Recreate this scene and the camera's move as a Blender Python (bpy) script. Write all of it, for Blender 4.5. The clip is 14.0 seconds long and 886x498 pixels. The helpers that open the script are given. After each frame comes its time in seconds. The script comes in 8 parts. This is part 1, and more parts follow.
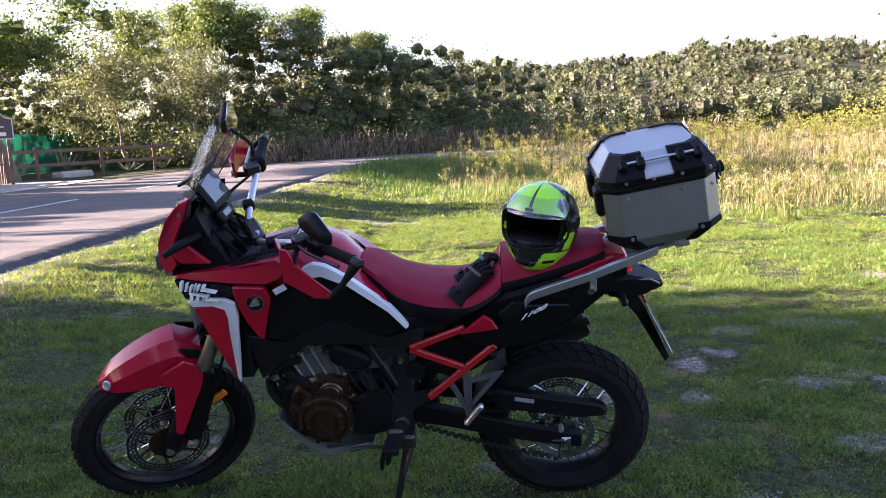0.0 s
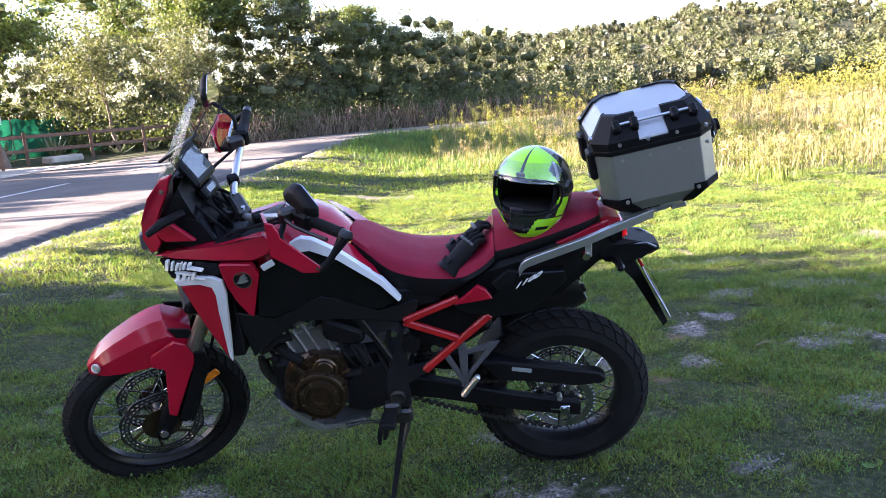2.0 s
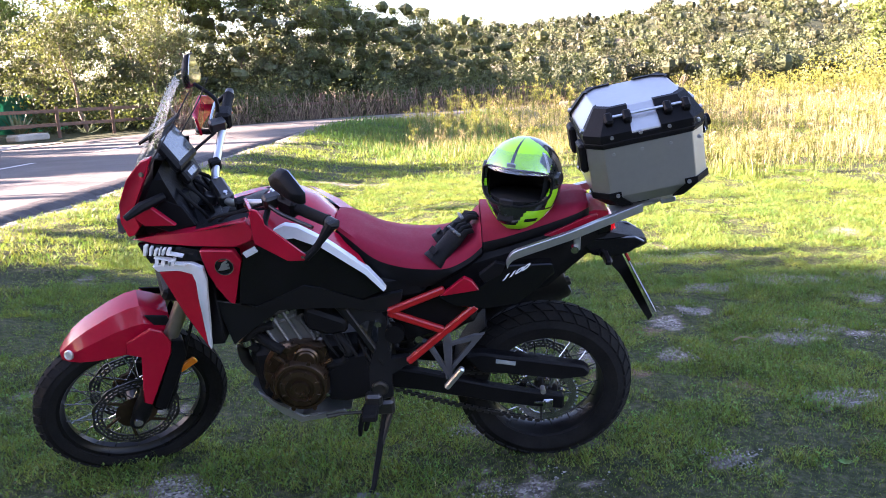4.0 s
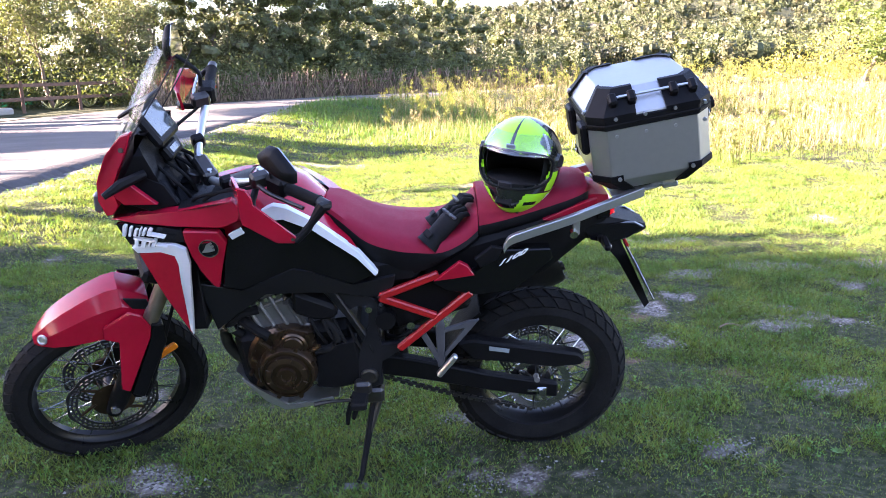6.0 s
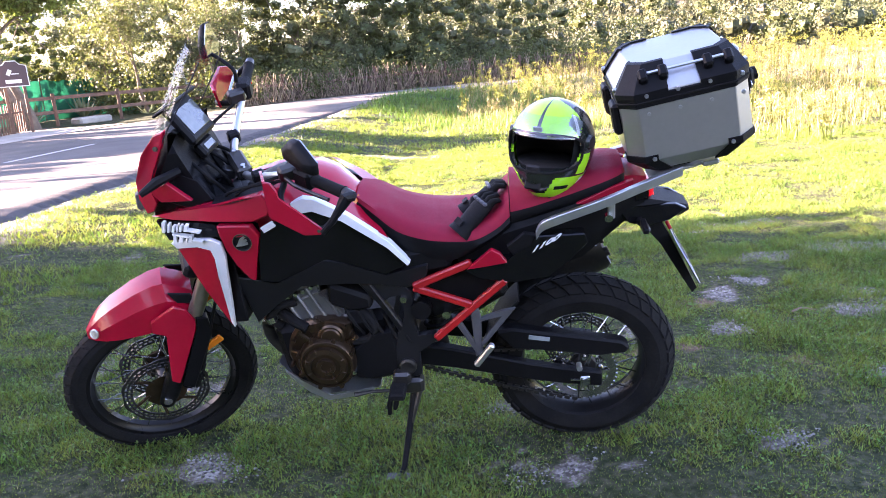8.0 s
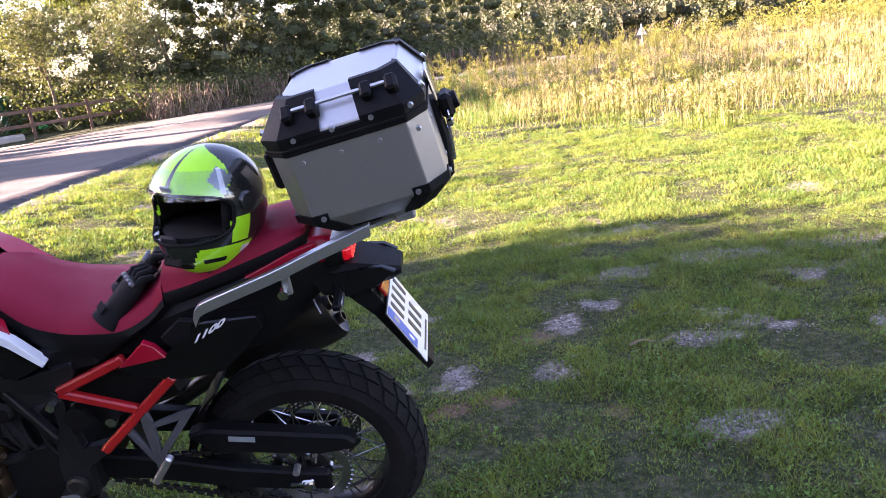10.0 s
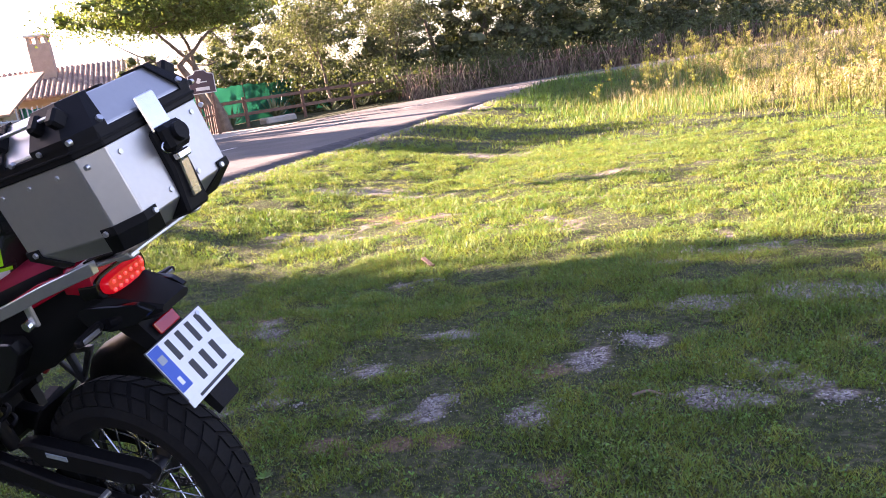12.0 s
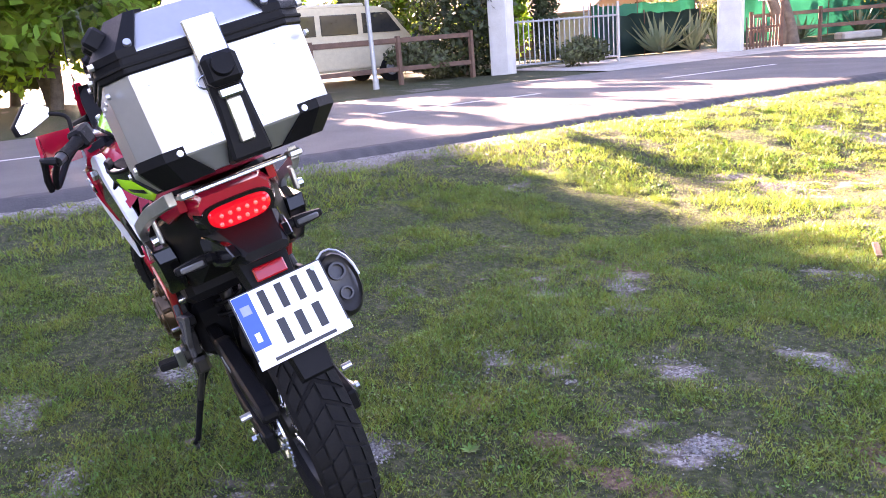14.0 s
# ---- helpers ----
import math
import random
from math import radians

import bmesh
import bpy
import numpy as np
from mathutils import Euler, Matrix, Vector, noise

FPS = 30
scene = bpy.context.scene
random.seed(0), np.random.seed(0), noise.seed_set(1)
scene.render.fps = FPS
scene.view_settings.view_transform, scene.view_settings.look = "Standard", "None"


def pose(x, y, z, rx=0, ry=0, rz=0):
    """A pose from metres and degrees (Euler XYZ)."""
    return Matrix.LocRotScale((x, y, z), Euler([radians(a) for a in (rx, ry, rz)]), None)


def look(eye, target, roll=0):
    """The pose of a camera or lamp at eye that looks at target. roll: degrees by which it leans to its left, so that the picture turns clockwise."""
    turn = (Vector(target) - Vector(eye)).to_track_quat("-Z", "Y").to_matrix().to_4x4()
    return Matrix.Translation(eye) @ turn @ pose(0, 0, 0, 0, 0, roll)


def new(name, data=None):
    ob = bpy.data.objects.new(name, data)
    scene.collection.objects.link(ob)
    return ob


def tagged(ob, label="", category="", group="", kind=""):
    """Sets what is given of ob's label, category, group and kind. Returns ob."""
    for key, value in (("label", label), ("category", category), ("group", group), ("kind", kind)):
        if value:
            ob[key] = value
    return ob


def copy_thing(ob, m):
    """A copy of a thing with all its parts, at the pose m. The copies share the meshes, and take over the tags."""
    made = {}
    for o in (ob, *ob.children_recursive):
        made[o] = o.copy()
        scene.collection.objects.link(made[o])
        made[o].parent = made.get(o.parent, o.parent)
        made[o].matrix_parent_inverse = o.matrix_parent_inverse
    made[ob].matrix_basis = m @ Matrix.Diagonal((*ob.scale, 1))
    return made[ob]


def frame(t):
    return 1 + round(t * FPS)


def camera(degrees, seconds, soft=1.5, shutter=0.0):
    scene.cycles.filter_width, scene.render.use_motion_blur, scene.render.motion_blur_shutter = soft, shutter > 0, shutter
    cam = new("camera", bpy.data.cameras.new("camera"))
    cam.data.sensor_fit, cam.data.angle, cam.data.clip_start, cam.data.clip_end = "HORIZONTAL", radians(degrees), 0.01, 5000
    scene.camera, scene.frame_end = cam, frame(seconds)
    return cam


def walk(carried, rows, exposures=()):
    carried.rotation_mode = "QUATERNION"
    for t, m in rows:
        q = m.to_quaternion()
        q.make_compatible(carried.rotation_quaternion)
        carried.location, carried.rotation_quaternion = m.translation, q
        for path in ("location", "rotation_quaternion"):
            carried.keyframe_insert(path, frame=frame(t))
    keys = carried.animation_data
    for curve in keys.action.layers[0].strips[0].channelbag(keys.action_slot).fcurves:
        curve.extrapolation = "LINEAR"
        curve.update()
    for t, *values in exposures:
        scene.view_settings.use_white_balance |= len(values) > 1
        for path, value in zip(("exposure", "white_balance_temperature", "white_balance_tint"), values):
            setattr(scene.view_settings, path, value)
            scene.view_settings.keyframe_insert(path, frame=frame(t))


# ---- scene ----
cam = camera(59.2, 14.0, soft=0.9)
PATH = [
    (0, (-0.262, -2.992, 1.451), (-0.38, -1.019, 1.146), -2.4),
    (0.5, (-0.257, -2.978, 1.446), (-0.375, -1.005, 1.142), -2.8),
    (1, (-0.254, -2.943, 1.43), (-0.368, -0.975, 1.091), -3.5),
    (1.5, (-0.255, -2.939, 1.429), (-0.367, -0.975, 1.066), -3.7),
    (2, (-0.249, -2.931, 1.426), (-0.361, -0.969, 1.054), -4.2),
    (4.3, (-0.323, -2.887, 1.426), (-0.327, -0.928, 1.02), -1.9),
    (4.5, (-0.336, -2.883, 1.424), (-0.311, -0.924, 1.02), -1.5),
    (5, (-0.369, -2.859, 1.427), (-0.302, -0.901, 1.024), -1.4),
    (5.5, (-0.399, -2.807, 1.402), (-0.295, -0.856, 0.973), -1.8),
    (6, (-0.381, -2.801, 1.412), (-0.347, -0.853, 0.962), -1.6),
    (6.5, (-0.344, -2.791, 1.414), (-0.411, -0.842, 0.967), -1.9),
    (7, (-0.327, -2.793, 1.419), (-0.442, -0.847, 0.975), -3.0),
    (7.5, (-0.305, -2.792, 1.417), (-0.456, -0.847, 0.977), -3.8),
    (8, (-0.204, -2.762, 1.39), (-0.396, -0.826, 0.926), -4.6),
    (8.5, (-0.074, -2.676, 1.389), (-0.264, -0.747, 0.897), -6.3),
    (9, (0.083, -2.484, 1.391), (-0.013, -0.547, 0.902), -6.5),
    (9.2, (0.167, -2.413, 1.401), (0.141, -0.475, 0.908), -6.3),
    (11.3, (1.352, -1.855, 1.384), (0.72, -0.005, 0.964), -8.6),
    (11.5, (1.489, -1.824, 1.394), (0.751, -0.013, 0.972), -8.2),
    (12, (1.669, -1.639, 1.331), (0.907, 0.156, 0.886), -8.5),
    (12.5, (1.818, -1.37, 1.331), (0.951, 0.373, 0.873), -6.5),
    (13, (1.978, -1.133, 1.302), (0.627, 0.273, 0.856), -7.9),
    (13.5, (2.058, -0.885, 1.305), (0.45, 0.19, 0.795), -8.1),
    (14, (1.989, -0.603, 1.293), (0.261, 0.264, 0.78), -4.8),
]
EXPOSURES = [(0.0, 3.47, 6400, 36), (1.0, 3.82, 6400, 33), (2.0, 4.02, 6400, 31), (4.5, 4.17, 6600, 37), (5.0, 4.02, 6600, 37), (5.5, 4.32, 6500, 35), (6.5, 4.52, 6550, 36), (7.5, 4.62, 6700, 40), (8.5, 4.72, 6700, 40), (9.0, 4.47, 6900, 44), (11.5, 3.82, 6970, 45), (12.0, 3.79, 6970, 45), (12.5, 3.89, 6920, 46), (13.0, 4.19, 6750, 46), (14.0, 4.74, 7250, 47)]
walk(cam, [(t, look(eye, target, roll)) for t, eye, target, roll in PATH], EXPOSURES)

# ---- world and sun ----
SUN_ELEVATION = radians(17)
SUN_TURN = radians(270)
world = bpy.data.worlds.new("sky")
scene.world = world
world.use_nodes = True
wn = world.node_tree.nodes
sky = wn.new("ShaderNodeTexSky")
sky.sky_type = "NISHITA"
sky.sun_disc = False
sky.sun_elevation = SUN_ELEVATION
sky.sun_rotation = SUN_TURN
sky.dust_density = 1.0
sky.ozone_density = 1.6
wn["Background"].inputs["Strength"].default_value = 0.048
world.node_tree.links.new(sky.outputs[0], wn["Background"].inputs["Color"])
sun = new("sun", bpy.data.lights.new("sun", "SUN"))
sun.data.energy = 5.0
sun.data.angle = radians(0.6)
sun.data.color = (1.0, 0.86, 0.66)
sun.matrix_world = look((-30 * math.cos(SUN_ELEVATION), 0, 30 * math.sin(SUN_ELEVATION)), (0, 0, 0))

# ---- materials ----
def material(name, c1, c2=None, scale=8.0, fine=60.0, rough=0.5, metal=0.0, bump=0.0, bump_scale=80.0, coat=0.0, spread=0.12, spec=0.5, island=0.0):
    """Two colours mixed by noise at two scales, roughness that varies with it, and a fine relief."""
    m = bpy.data.materials.new(name)
    m.use_nodes = True
    nt = m.node_tree
    n, l = nt.nodes, nt.links
    b = n["Principled BSDF"]
    b.inputs["Metallic"].default_value = metal
    b.inputs["Coat Weight"].default_value = coat
    b.inputs["Coat Roughness"].default_value = 0.06
    b.inputs["Specular IOR Level"].default_value = spec
    c2 = c2 or tuple(min(1, v * 0.72) for v in c1)
    tc = n.new("ShaderNodeTexCoord")
    big, small = n.new("ShaderNodeTexNoise"), n.new("ShaderNodeTexNoise")
    big.inputs["Scale"].default_value, small.inputs["Scale"].default_value = scale, fine
    big.inputs["Detail"].default_value = 4
    for t in (big, small):
        l.new(tc.outputs["Object"], t.inputs["Vector"])
    add = n.new("ShaderNodeMath")
    add.operation = "MULTIPLY_ADD"
    l.new(small.outputs["Fac"], add.inputs[0])
    add.inputs[1].default_value = 0.5
    l.new(big.outputs["Fac"], add.inputs[2])
    ramp = n.new("ShaderNodeMapRange")
    ramp.inputs["From Min"].default_value, ramp.inputs["From Max"].default_value = 0.5, 1.0
    l.new(add.outputs[0], ramp.inputs["Value"])
    mix = n.new("ShaderNodeMix")
    mix.data_type = "RGBA"
    mix.inputs["A"].default_value, mix.inputs["B"].default_value = (*c1, 1), (*c2, 1)
    l.new(ramp.outputs[0], mix.inputs["Factor"])
    out = mix.outputs["Result"]
    if island:
        geo, hsv = n.new("ShaderNodeNewGeometry"), n.new("ShaderNodeHueSaturation")
        val = n.new("ShaderNodeMapRange")
        val.inputs["To Min"].default_value, val.inputs["To Max"].default_value = 1 - island, 1 + island
        hue = n.new("ShaderNodeMapRange")
        hue.inputs["To Min"].default_value, hue.inputs["To Max"].default_value = 0.5 - island * 0.06, 0.5 + island * 0.06
        l.new(geo.outputs["Random Per Island"], val.inputs["Value"])
        l.new(geo.outputs["Random Per Island"], hue.inputs["Value"])
        l.new(val.outputs[0], hsv.inputs["Value"])
        l.new(hue.outputs[0], hsv.inputs["Hue"])
        l.new(out, hsv.inputs["Color"])
        out = hsv.outputs[0]
    l.new(out, b.inputs["Base Color"])
    rr = n.new("ShaderNodeMapRange")
    rr.inputs["To Min"].default_value, rr.inputs["To Max"].default_value = max(0.02, rough - spread), min(1, rough + spread)
    l.new(big.outputs["Fac"], rr.inputs["Value"])
    l.new(rr.outputs[0], b.inputs["Roughness"])
    if bump:
        bn, bp = n.new("ShaderNodeTexNoise"), n.new("ShaderNodeBump")
        bn.inputs["Scale"].default_value = bump_scale
        bn.inputs["Detail"].default_value = 5
        l.new(tc.outputs["Object"], bn.inputs["Vector"])
        bp.inputs["Strength"].default_value, bp.inputs["Distance"].default_value = bump, 0.01
        l.new(bn.outputs["Fac"], bp.inputs["Height"])
        l.new(bp.outputs[0], b.inputs["Normal"])
    return m


def leafy(name, c1, c2, translucent=0.35, island=0.35, scale=0.6):
    """Foliage: leaves that vary one by one and let some light through."""
    m = material(name, c1, c2, scale=scale, fine=6, rough=0.55, island=island, spec=0.3)
    nt = m.node_tree
    n, l = nt.nodes, nt.links
    b, o = n["Principled BSDF"], n["Material Output"]
    tr, mx = n.new("ShaderNodeBsdfTranslucent"), n.new("ShaderNodeMixShader")
    src = b.inputs["Base Color"].links[0].from_socket
    br = n.new("ShaderNodeMix")
    br.data_type = "RGBA"
    br.blend_type = "MULTIPLY"
    br.inputs["Factor"].default_value = 1.0
    br.inputs["B"].default_value = (1.4, 1.45, 0.62, 1)
    l.new(src, br.inputs["A"])
    l.new(br.outputs["Result"], tr.inputs["Color"])
    mx.inputs[0].default_value = translucent
    l.new(b.outputs[0], mx.inputs[1])
    l.new(tr.outputs[0], mx.inputs[2])
    l.new(mx.outputs[0], o.inputs["Surface"])
    return m


def glassy(name, tint, rough=0.02):
    m = bpy.data.materials.new(name)
    m.use_nodes = True
    n, l = m.node_tree.nodes, m.node_tree.links
    n.remove(n["Principled BSDF"])
    g, t, x, f = n.new("ShaderNodeBsdfGlossy"), n.new("ShaderNodeBsdfTransparent"), n.new("ShaderNodeMixShader"), None
    g.inputs["Roughness"].default_value = rough
    t.inputs["Color"].default_value = (*tint, 1)
    x.inputs[0].default_value = 0.07
    l.new(t.outputs[0], x.inputs[1])
    l.new(g.outputs[0], x.inputs[2])
    l.new(x.outputs[0], n["Material Output"].inputs["Surface"])
    return m


def soil_material(name):
    """Mown meadow floor: soil, moss and dry litter, with bare gravelly patches."""
    m = bpy.data.materials.new(name)
    m.use_nodes = True
    n, l = m.node_tree.nodes, m.node_tree.links
    b = n["Principled BSDF"]
    tc = n.new("ShaderNodeTexCoord")
    def tex(scale, detail=5):
        t = n.new("ShaderNodeTexNoise")
        t.inputs["Scale"].default_value, t.inputs["Detail"].default_value = scale, detail
        l.new(tc.outputs["Object"], t.inputs["Vector"])
        return t.outputs["Fac"]
    def ramp(src, stops):
        r = n.new("ShaderNodeValToRGB")
        while len(r.color_ramp.elements) < len(stops):
            r.color_ramp.elements.new(0.5)
        for e, (p, c) in zip(r.color_ramp.elements, stops):
            e.position, e.color = p, (*c, 1)
        l.new(src, r.inputs[0])
        return r.outputs[0]
    def mask(name, lo, hi):
        """A painted-in place with a ragged edge."""
        a, add, r = n.new("ShaderNodeAttribute"), n.new("ShaderNodeMath"), n.new("ShaderNodeMapRange")
        a.attribute_name = name
        add.operation = "MULTIPLY_ADD"
        l.new(tex(22), add.inputs[0])
        add.inputs[1].default_value = 0.6
        l.new(a.outputs["Fac"], add.inputs[2])
        r.inputs["From Min"].default_value, r.inputs["From Max"].default_value = lo, hi
        l.new(add.outputs[0], r.inputs["Value"])
        return r.outputs[0]
    def blend(f, a, c):
        mx = n.new("ShaderNodeMix")
        mx.data_type = "RGBA"
        l.new(f, mx.inputs["Factor"])
        l.new(a, mx.inputs["A"])
        l.new(c, mx.inputs["B"])
        return mx.outputs["Result"]
    green = ramp(tex(30), [(0.3, (0.016, 0.024, 0.010)), (0.5, (0.036, 0.046, 0.021)), (0.7, (0.085, 0.080, 0.050))])
    earth = ramp(tex(60), [(0.35, (0.075, 0.050, 0.036)), (0.6, (0.16, 0.105, 0.075)), (0.75, (0.30, 0.24, 0.20))])
    cells = n.new("ShaderNodeTexVoronoi")
    cells.inputs["Scale"].default_value = 95
    l.new(tc.outputs["Object"], cells.inputs["Vector"])
    pebble = ramp(cells.outputs["Color"], [(0.15, (0.06, 0.052, 0.045)), (0.5, (0.16, 0.145, 0.135)), (0.85, (0.36, 0.34, 0.325))])
    dirt = blend(mask("bare", 0.75, 1.1), ramp(tex(75), [(0.35, (0.085, 0.068, 0.055)), (0.55, (0.17, 0.145, 0.125)), (0.7, (0.36, 0.34, 0.33))]), pebble)
    l.new(blend(mask("bare", 0.45, 0.85), blend(mask("earth", 0.5, 0.9), green, earth), dirt), b.inputs["Base Color"])
    b.inputs["Roughness"].default_value = 0.95
    b.inputs["Specular IOR Level"].default_value = 0.15
    bp = n.new("ShaderNodeBump")
    bp.inputs["Strength"].default_value, bp.inputs["Distance"].default_value = 0.9, 0.02
    l.new(tex(60), bp.inputs["Height"])
    l.new(bp.outputs[0], b.inputs["Normal"])
    return m


RED = material("red paint", (0.44, 0.008, 0.030), (0.37, 0.006, 0.024), rough=0.25, coat=0.4, spread=0.05, spec=0.3)
RED_TUBE = material("red frame paint", (0.46, 0.014, 0.016), (0.38, 0.01, 0.012), rough=0.35, coat=0.3)
SEAT_RED = material("red seat vinyl", (0.29, 0.010, 0.034), (0.24, 0.008, 0.028), rough=0.6, bump=0.25, bump_scale=900, spec=0.2)
WHITE = material("white paint", (0.78, 0.80, 0.84), (0.70, 0.72, 0.76), rough=0.25, coat=0.6, spread=0.05)
GLOSS_BLACK = material("gloss black panel", (0.005, 0.005, 0.006), (0.007, 0.007, 0.008), rough=0.12, coat=0.12, spread=0.05, spec=0.25)
MATT_BLACK = material("grained black plastic", (0.005, 0.005, 0.006), (0.008, 0.008, 0.009), rough=0.5, bump=0.15, bump_scale=700, spec=0.13)
FRAME_BLACK = material("satin black frame paint", (0.009, 0.009, 0.011), (0.013, 0.013, 0.015), rough=0.42, bump=0.1, bump_scale=300, spec=0.28)
GREY_PLASTIC = material("dark grey plastic", (0.022, 0.022, 0.025), (0.03, 0.03, 0.034), rough=0.5, bump=0.1, bump_scale=600, spec=0.15)
RUBBER = material("black rubber", (0.007, 0.007, 0.008), (0.014, 0.0135, 0.013), scale=14, rough=0.75, bump=0.2, bump_scale=400, spec=0.12)
TYRE = material("dusty tyre rubber", (0.0075, 0.0075, 0.0085), (0.017, 0.0165, 0.0165), scale=10, fine=120, rough=0.8, bump=0.25, bump_scale=300, spec=0.1)
ALU = material("brushed aluminium", (0.62, 0.63, 0.66), (0.52, 0.53, 0.55), rough=0.36, metal=0.9, bump=0.05, bump_scale=500)
ALU_CASE = material("aluminium case sheet", (0.50, 0.50, 0.50), (0.45, 0.45, 0.455), scale=3, rough=0.38, metal=0.85, bump=0.03, bump_scale=300, spread=0.06)
STEEL = material("polished steel", (0.66, 0.67, 0.68), (0.55, 0.56, 0.57), rough=0.22, metal=1.0)
DARK_STEEL = material("dark steel", (0.05, 0.05, 0.053), (0.08, 0.075, 0.07), rough=0.4, metal=0.8)
BRONZE = material("bronze engine cover", (0.105, 0.068, 0.042), (0.066, 0.043, 0.028), rough=0.30, metal=0.8, bump=0.08, bump_scale=300)
ENGINE_GREY = material("cast grey engine metal", (0.22, 0.225, 0.235), (0.15, 0.155, 0.165), rough=0.45, metal=0.7, bump=0.15, bump_scale=250)
RIM = material("black rim", (0.007, 0.007, 0.008), (0.011, 0.011, 0.011), rough=0.3, spec=0.18)
CAST_GREY = material("cast grey bracket", (0.075, 0.077, 0.085), (0.055, 0.056, 0.062), rough=0.55, bump=0.15, bump_scale=400, spec=0.3)
FORK = material("anodised fork tube", (0.42, 0.36, 0.30), (0.34, 0.29, 0.25), rough=0.3, metal=0.8)
AMBER = material("amber reflector", (0.75, 0.20, 0.01), (0.65, 0.16, 0.01), rough=0.2, coat=0.6)
RED_LENS = material("red lens", (0.45, 0.006, 0.01), (0.35, 0.004, 0.008), rough=0.12, coat=0.8)
def lit(name, colour, strength):
    m = material(name, colour, rough=0.15, coat=0.6)
    b = m.node_tree.nodes["Principled BSDF"]
    b.inputs["Emission Color"].default_value = (*colour, 1)
    b.inputs["Emission Strength"].default_value = strength
    return m


TAIL_LIT = lit("lit red lens", (0.60, 0.008, 0.014), 0.035)
LED = lit("red lamp diode", (0.95, 0.08, 0.06), 0.07)
CLEAR_LENS = material("clear lamp lens", (0.14, 0.14, 0.15), (0.09, 0.09, 0.10), rough=0.12, coat=0.7)
BLUE = material("blue plate band", (0.02, 0.10, 0.48), (0.02, 0.09, 0.42), rough=0.4)
PLATE_WHITE = material("white plate", (0.80, 0.82, 0.84), (0.75, 0.77, 0.79), rough=0.3, coat=0.3)
PLATE_BLACK = material("plate black", (0.02, 0.02, 0.022), rough=0.4)
NEON = material("fluorescent green paint", (0.40, 0.98, 0.02), (0.34, 0.90, 0.016), rough=0.25, coat=0.7)
HELMET_DARK = material("dark helmet paint", (0.012, 0.016, 0.014), (0.02, 0.024, 0.022), rough=0.25, coat=0.6)
HELMET_GREY = material("grey helmet graphic", (0.30, 0.34, 0.36), (0.22, 0.26, 0.28), rough=0.3, coat=0.6)
LINING = material("helmet lining cloth", (0.012, 0.012, 0.013), (0.02, 0.02, 0.021), rough=0.95, bump=0.3, bump_scale=500, spec=0.15)
GLOVE = material("black glove leather", (0.007, 0.007, 0.008), (0.012, 0.012, 0.013), rough=0.6, bump=0.3, bump_scale=300, spec=0.12)
GLOVE_GREY = material("grey knuckle guard", (0.16, 0.165, 0.18), (0.10, 0.105, 0.12), rough=0.35)
VISOR = glassy("clear visor", (0.92, 0.93, 0.94))
SCREEN = glassy("clear windscreen", (0.90, 0.91, 0.92))
MIRROR = material("mirror glass", (0.85, 0.87, 0.9), (0.82, 0.84, 0.87), rough=0.03, metal=1.0, spread=0.01)
TFT = material("dark display glass", (0.05, 0.06, 0.07), (0.12, 0.13, 0.12), scale=20, rough=0.08, coat=0.8, spread=0.03)
SOIL = soil_material("meadow floor")
ASPHALT = material("worn asphalt", (0.124, 0.116, 0.111), (0.088, 0.083, 0.080), scale=1.2, fine=120, rough=0.9, bump=0.4, bump_scale=160, spec=0.25)
ASPHALT_EDGE = material("dark asphalt edge", (0.05, 0.048, 0.05), (0.08, 0.075, 0.075), scale=5, fine=80, rough=0.95, bump=0.7, bump_scale=60, spec=0.2)
ROAD_WHITE = material("worn road paint", (0.62, 0.60, 0.58), (0.42, 0.40, 0.38), scale=6, fine=90, rough=0.8)
GRAVEL = material("pale gravel", (0.40, 0.37, 0.33), (0.27, 0.25, 0.22), scale=3, fine=70, rough=0.95, bump=0.6, bump_scale=90)
STONE = material("pebble", (0.27, 0.255, 0.25), (0.14, 0.13, 0.125), rough=0.85, island=0.45)
GRASS = leafy("lawn grass", (0.070, 0.130, 0.022), (0.196, 0.220, 0.048), 0.36, 0.6, 3.5)
CLOVER = leafy("clover leaves", (0.055, 0.130, 0.028), (0.125, 0.195, 0.042), 0.28, 0.55, 2.0)
DRY = leafy("dry grass", (0.255, 0.205, 0.125), (0.335, 0.28, 0.175), 0.35, 0.45, 0.8)
MEADOW = leafy("meadow grass", (0.125, 0.140, 0.045), (0.185, 0.180, 0.072), 0.4, 0.4, 0.8)
VERGE = leafy("verge grass", (0.060, 0.140, 0.028), (0.115, 0.185, 0.042), 0.3, 0.4, 0.8)
FENNEL = leafy("yellow flowering weed", (0.23, 0.22, 0.060), (0.155, 0.17, 0.05), 0.45, 0.4, 0.8)
LEAF_OAK = leafy("holm oak leaves", (0.042, 0.060, 0.024), (0.105, 0.118, 0.048), 0.3, 0.35, 0.8)
LEAF_PINE = leafy("pine needles", (0.068, 0.105, 0.030), (0.140, 0.168, 0.050), 0.32, 0.45, 0.8)
LEAF_OLIVE = leafy("grey green leaves", (0.062, 0.078, 0.040), (0.115, 0.125, 0.065), 0.3, 0.45, 0.8)
LEAF_VINE = leafy("bright vine leaves", (0.13, 0.23, 0.03), (0.20, 0.30, 0.04), 0.5, 0.45, 0.6)
LEAF_CYPRESS = leafy("cypress foliage", (0.022, 0.036, 0.016), (0.04, 0.052, 0.024), 0.15, 0.45, 0.8)
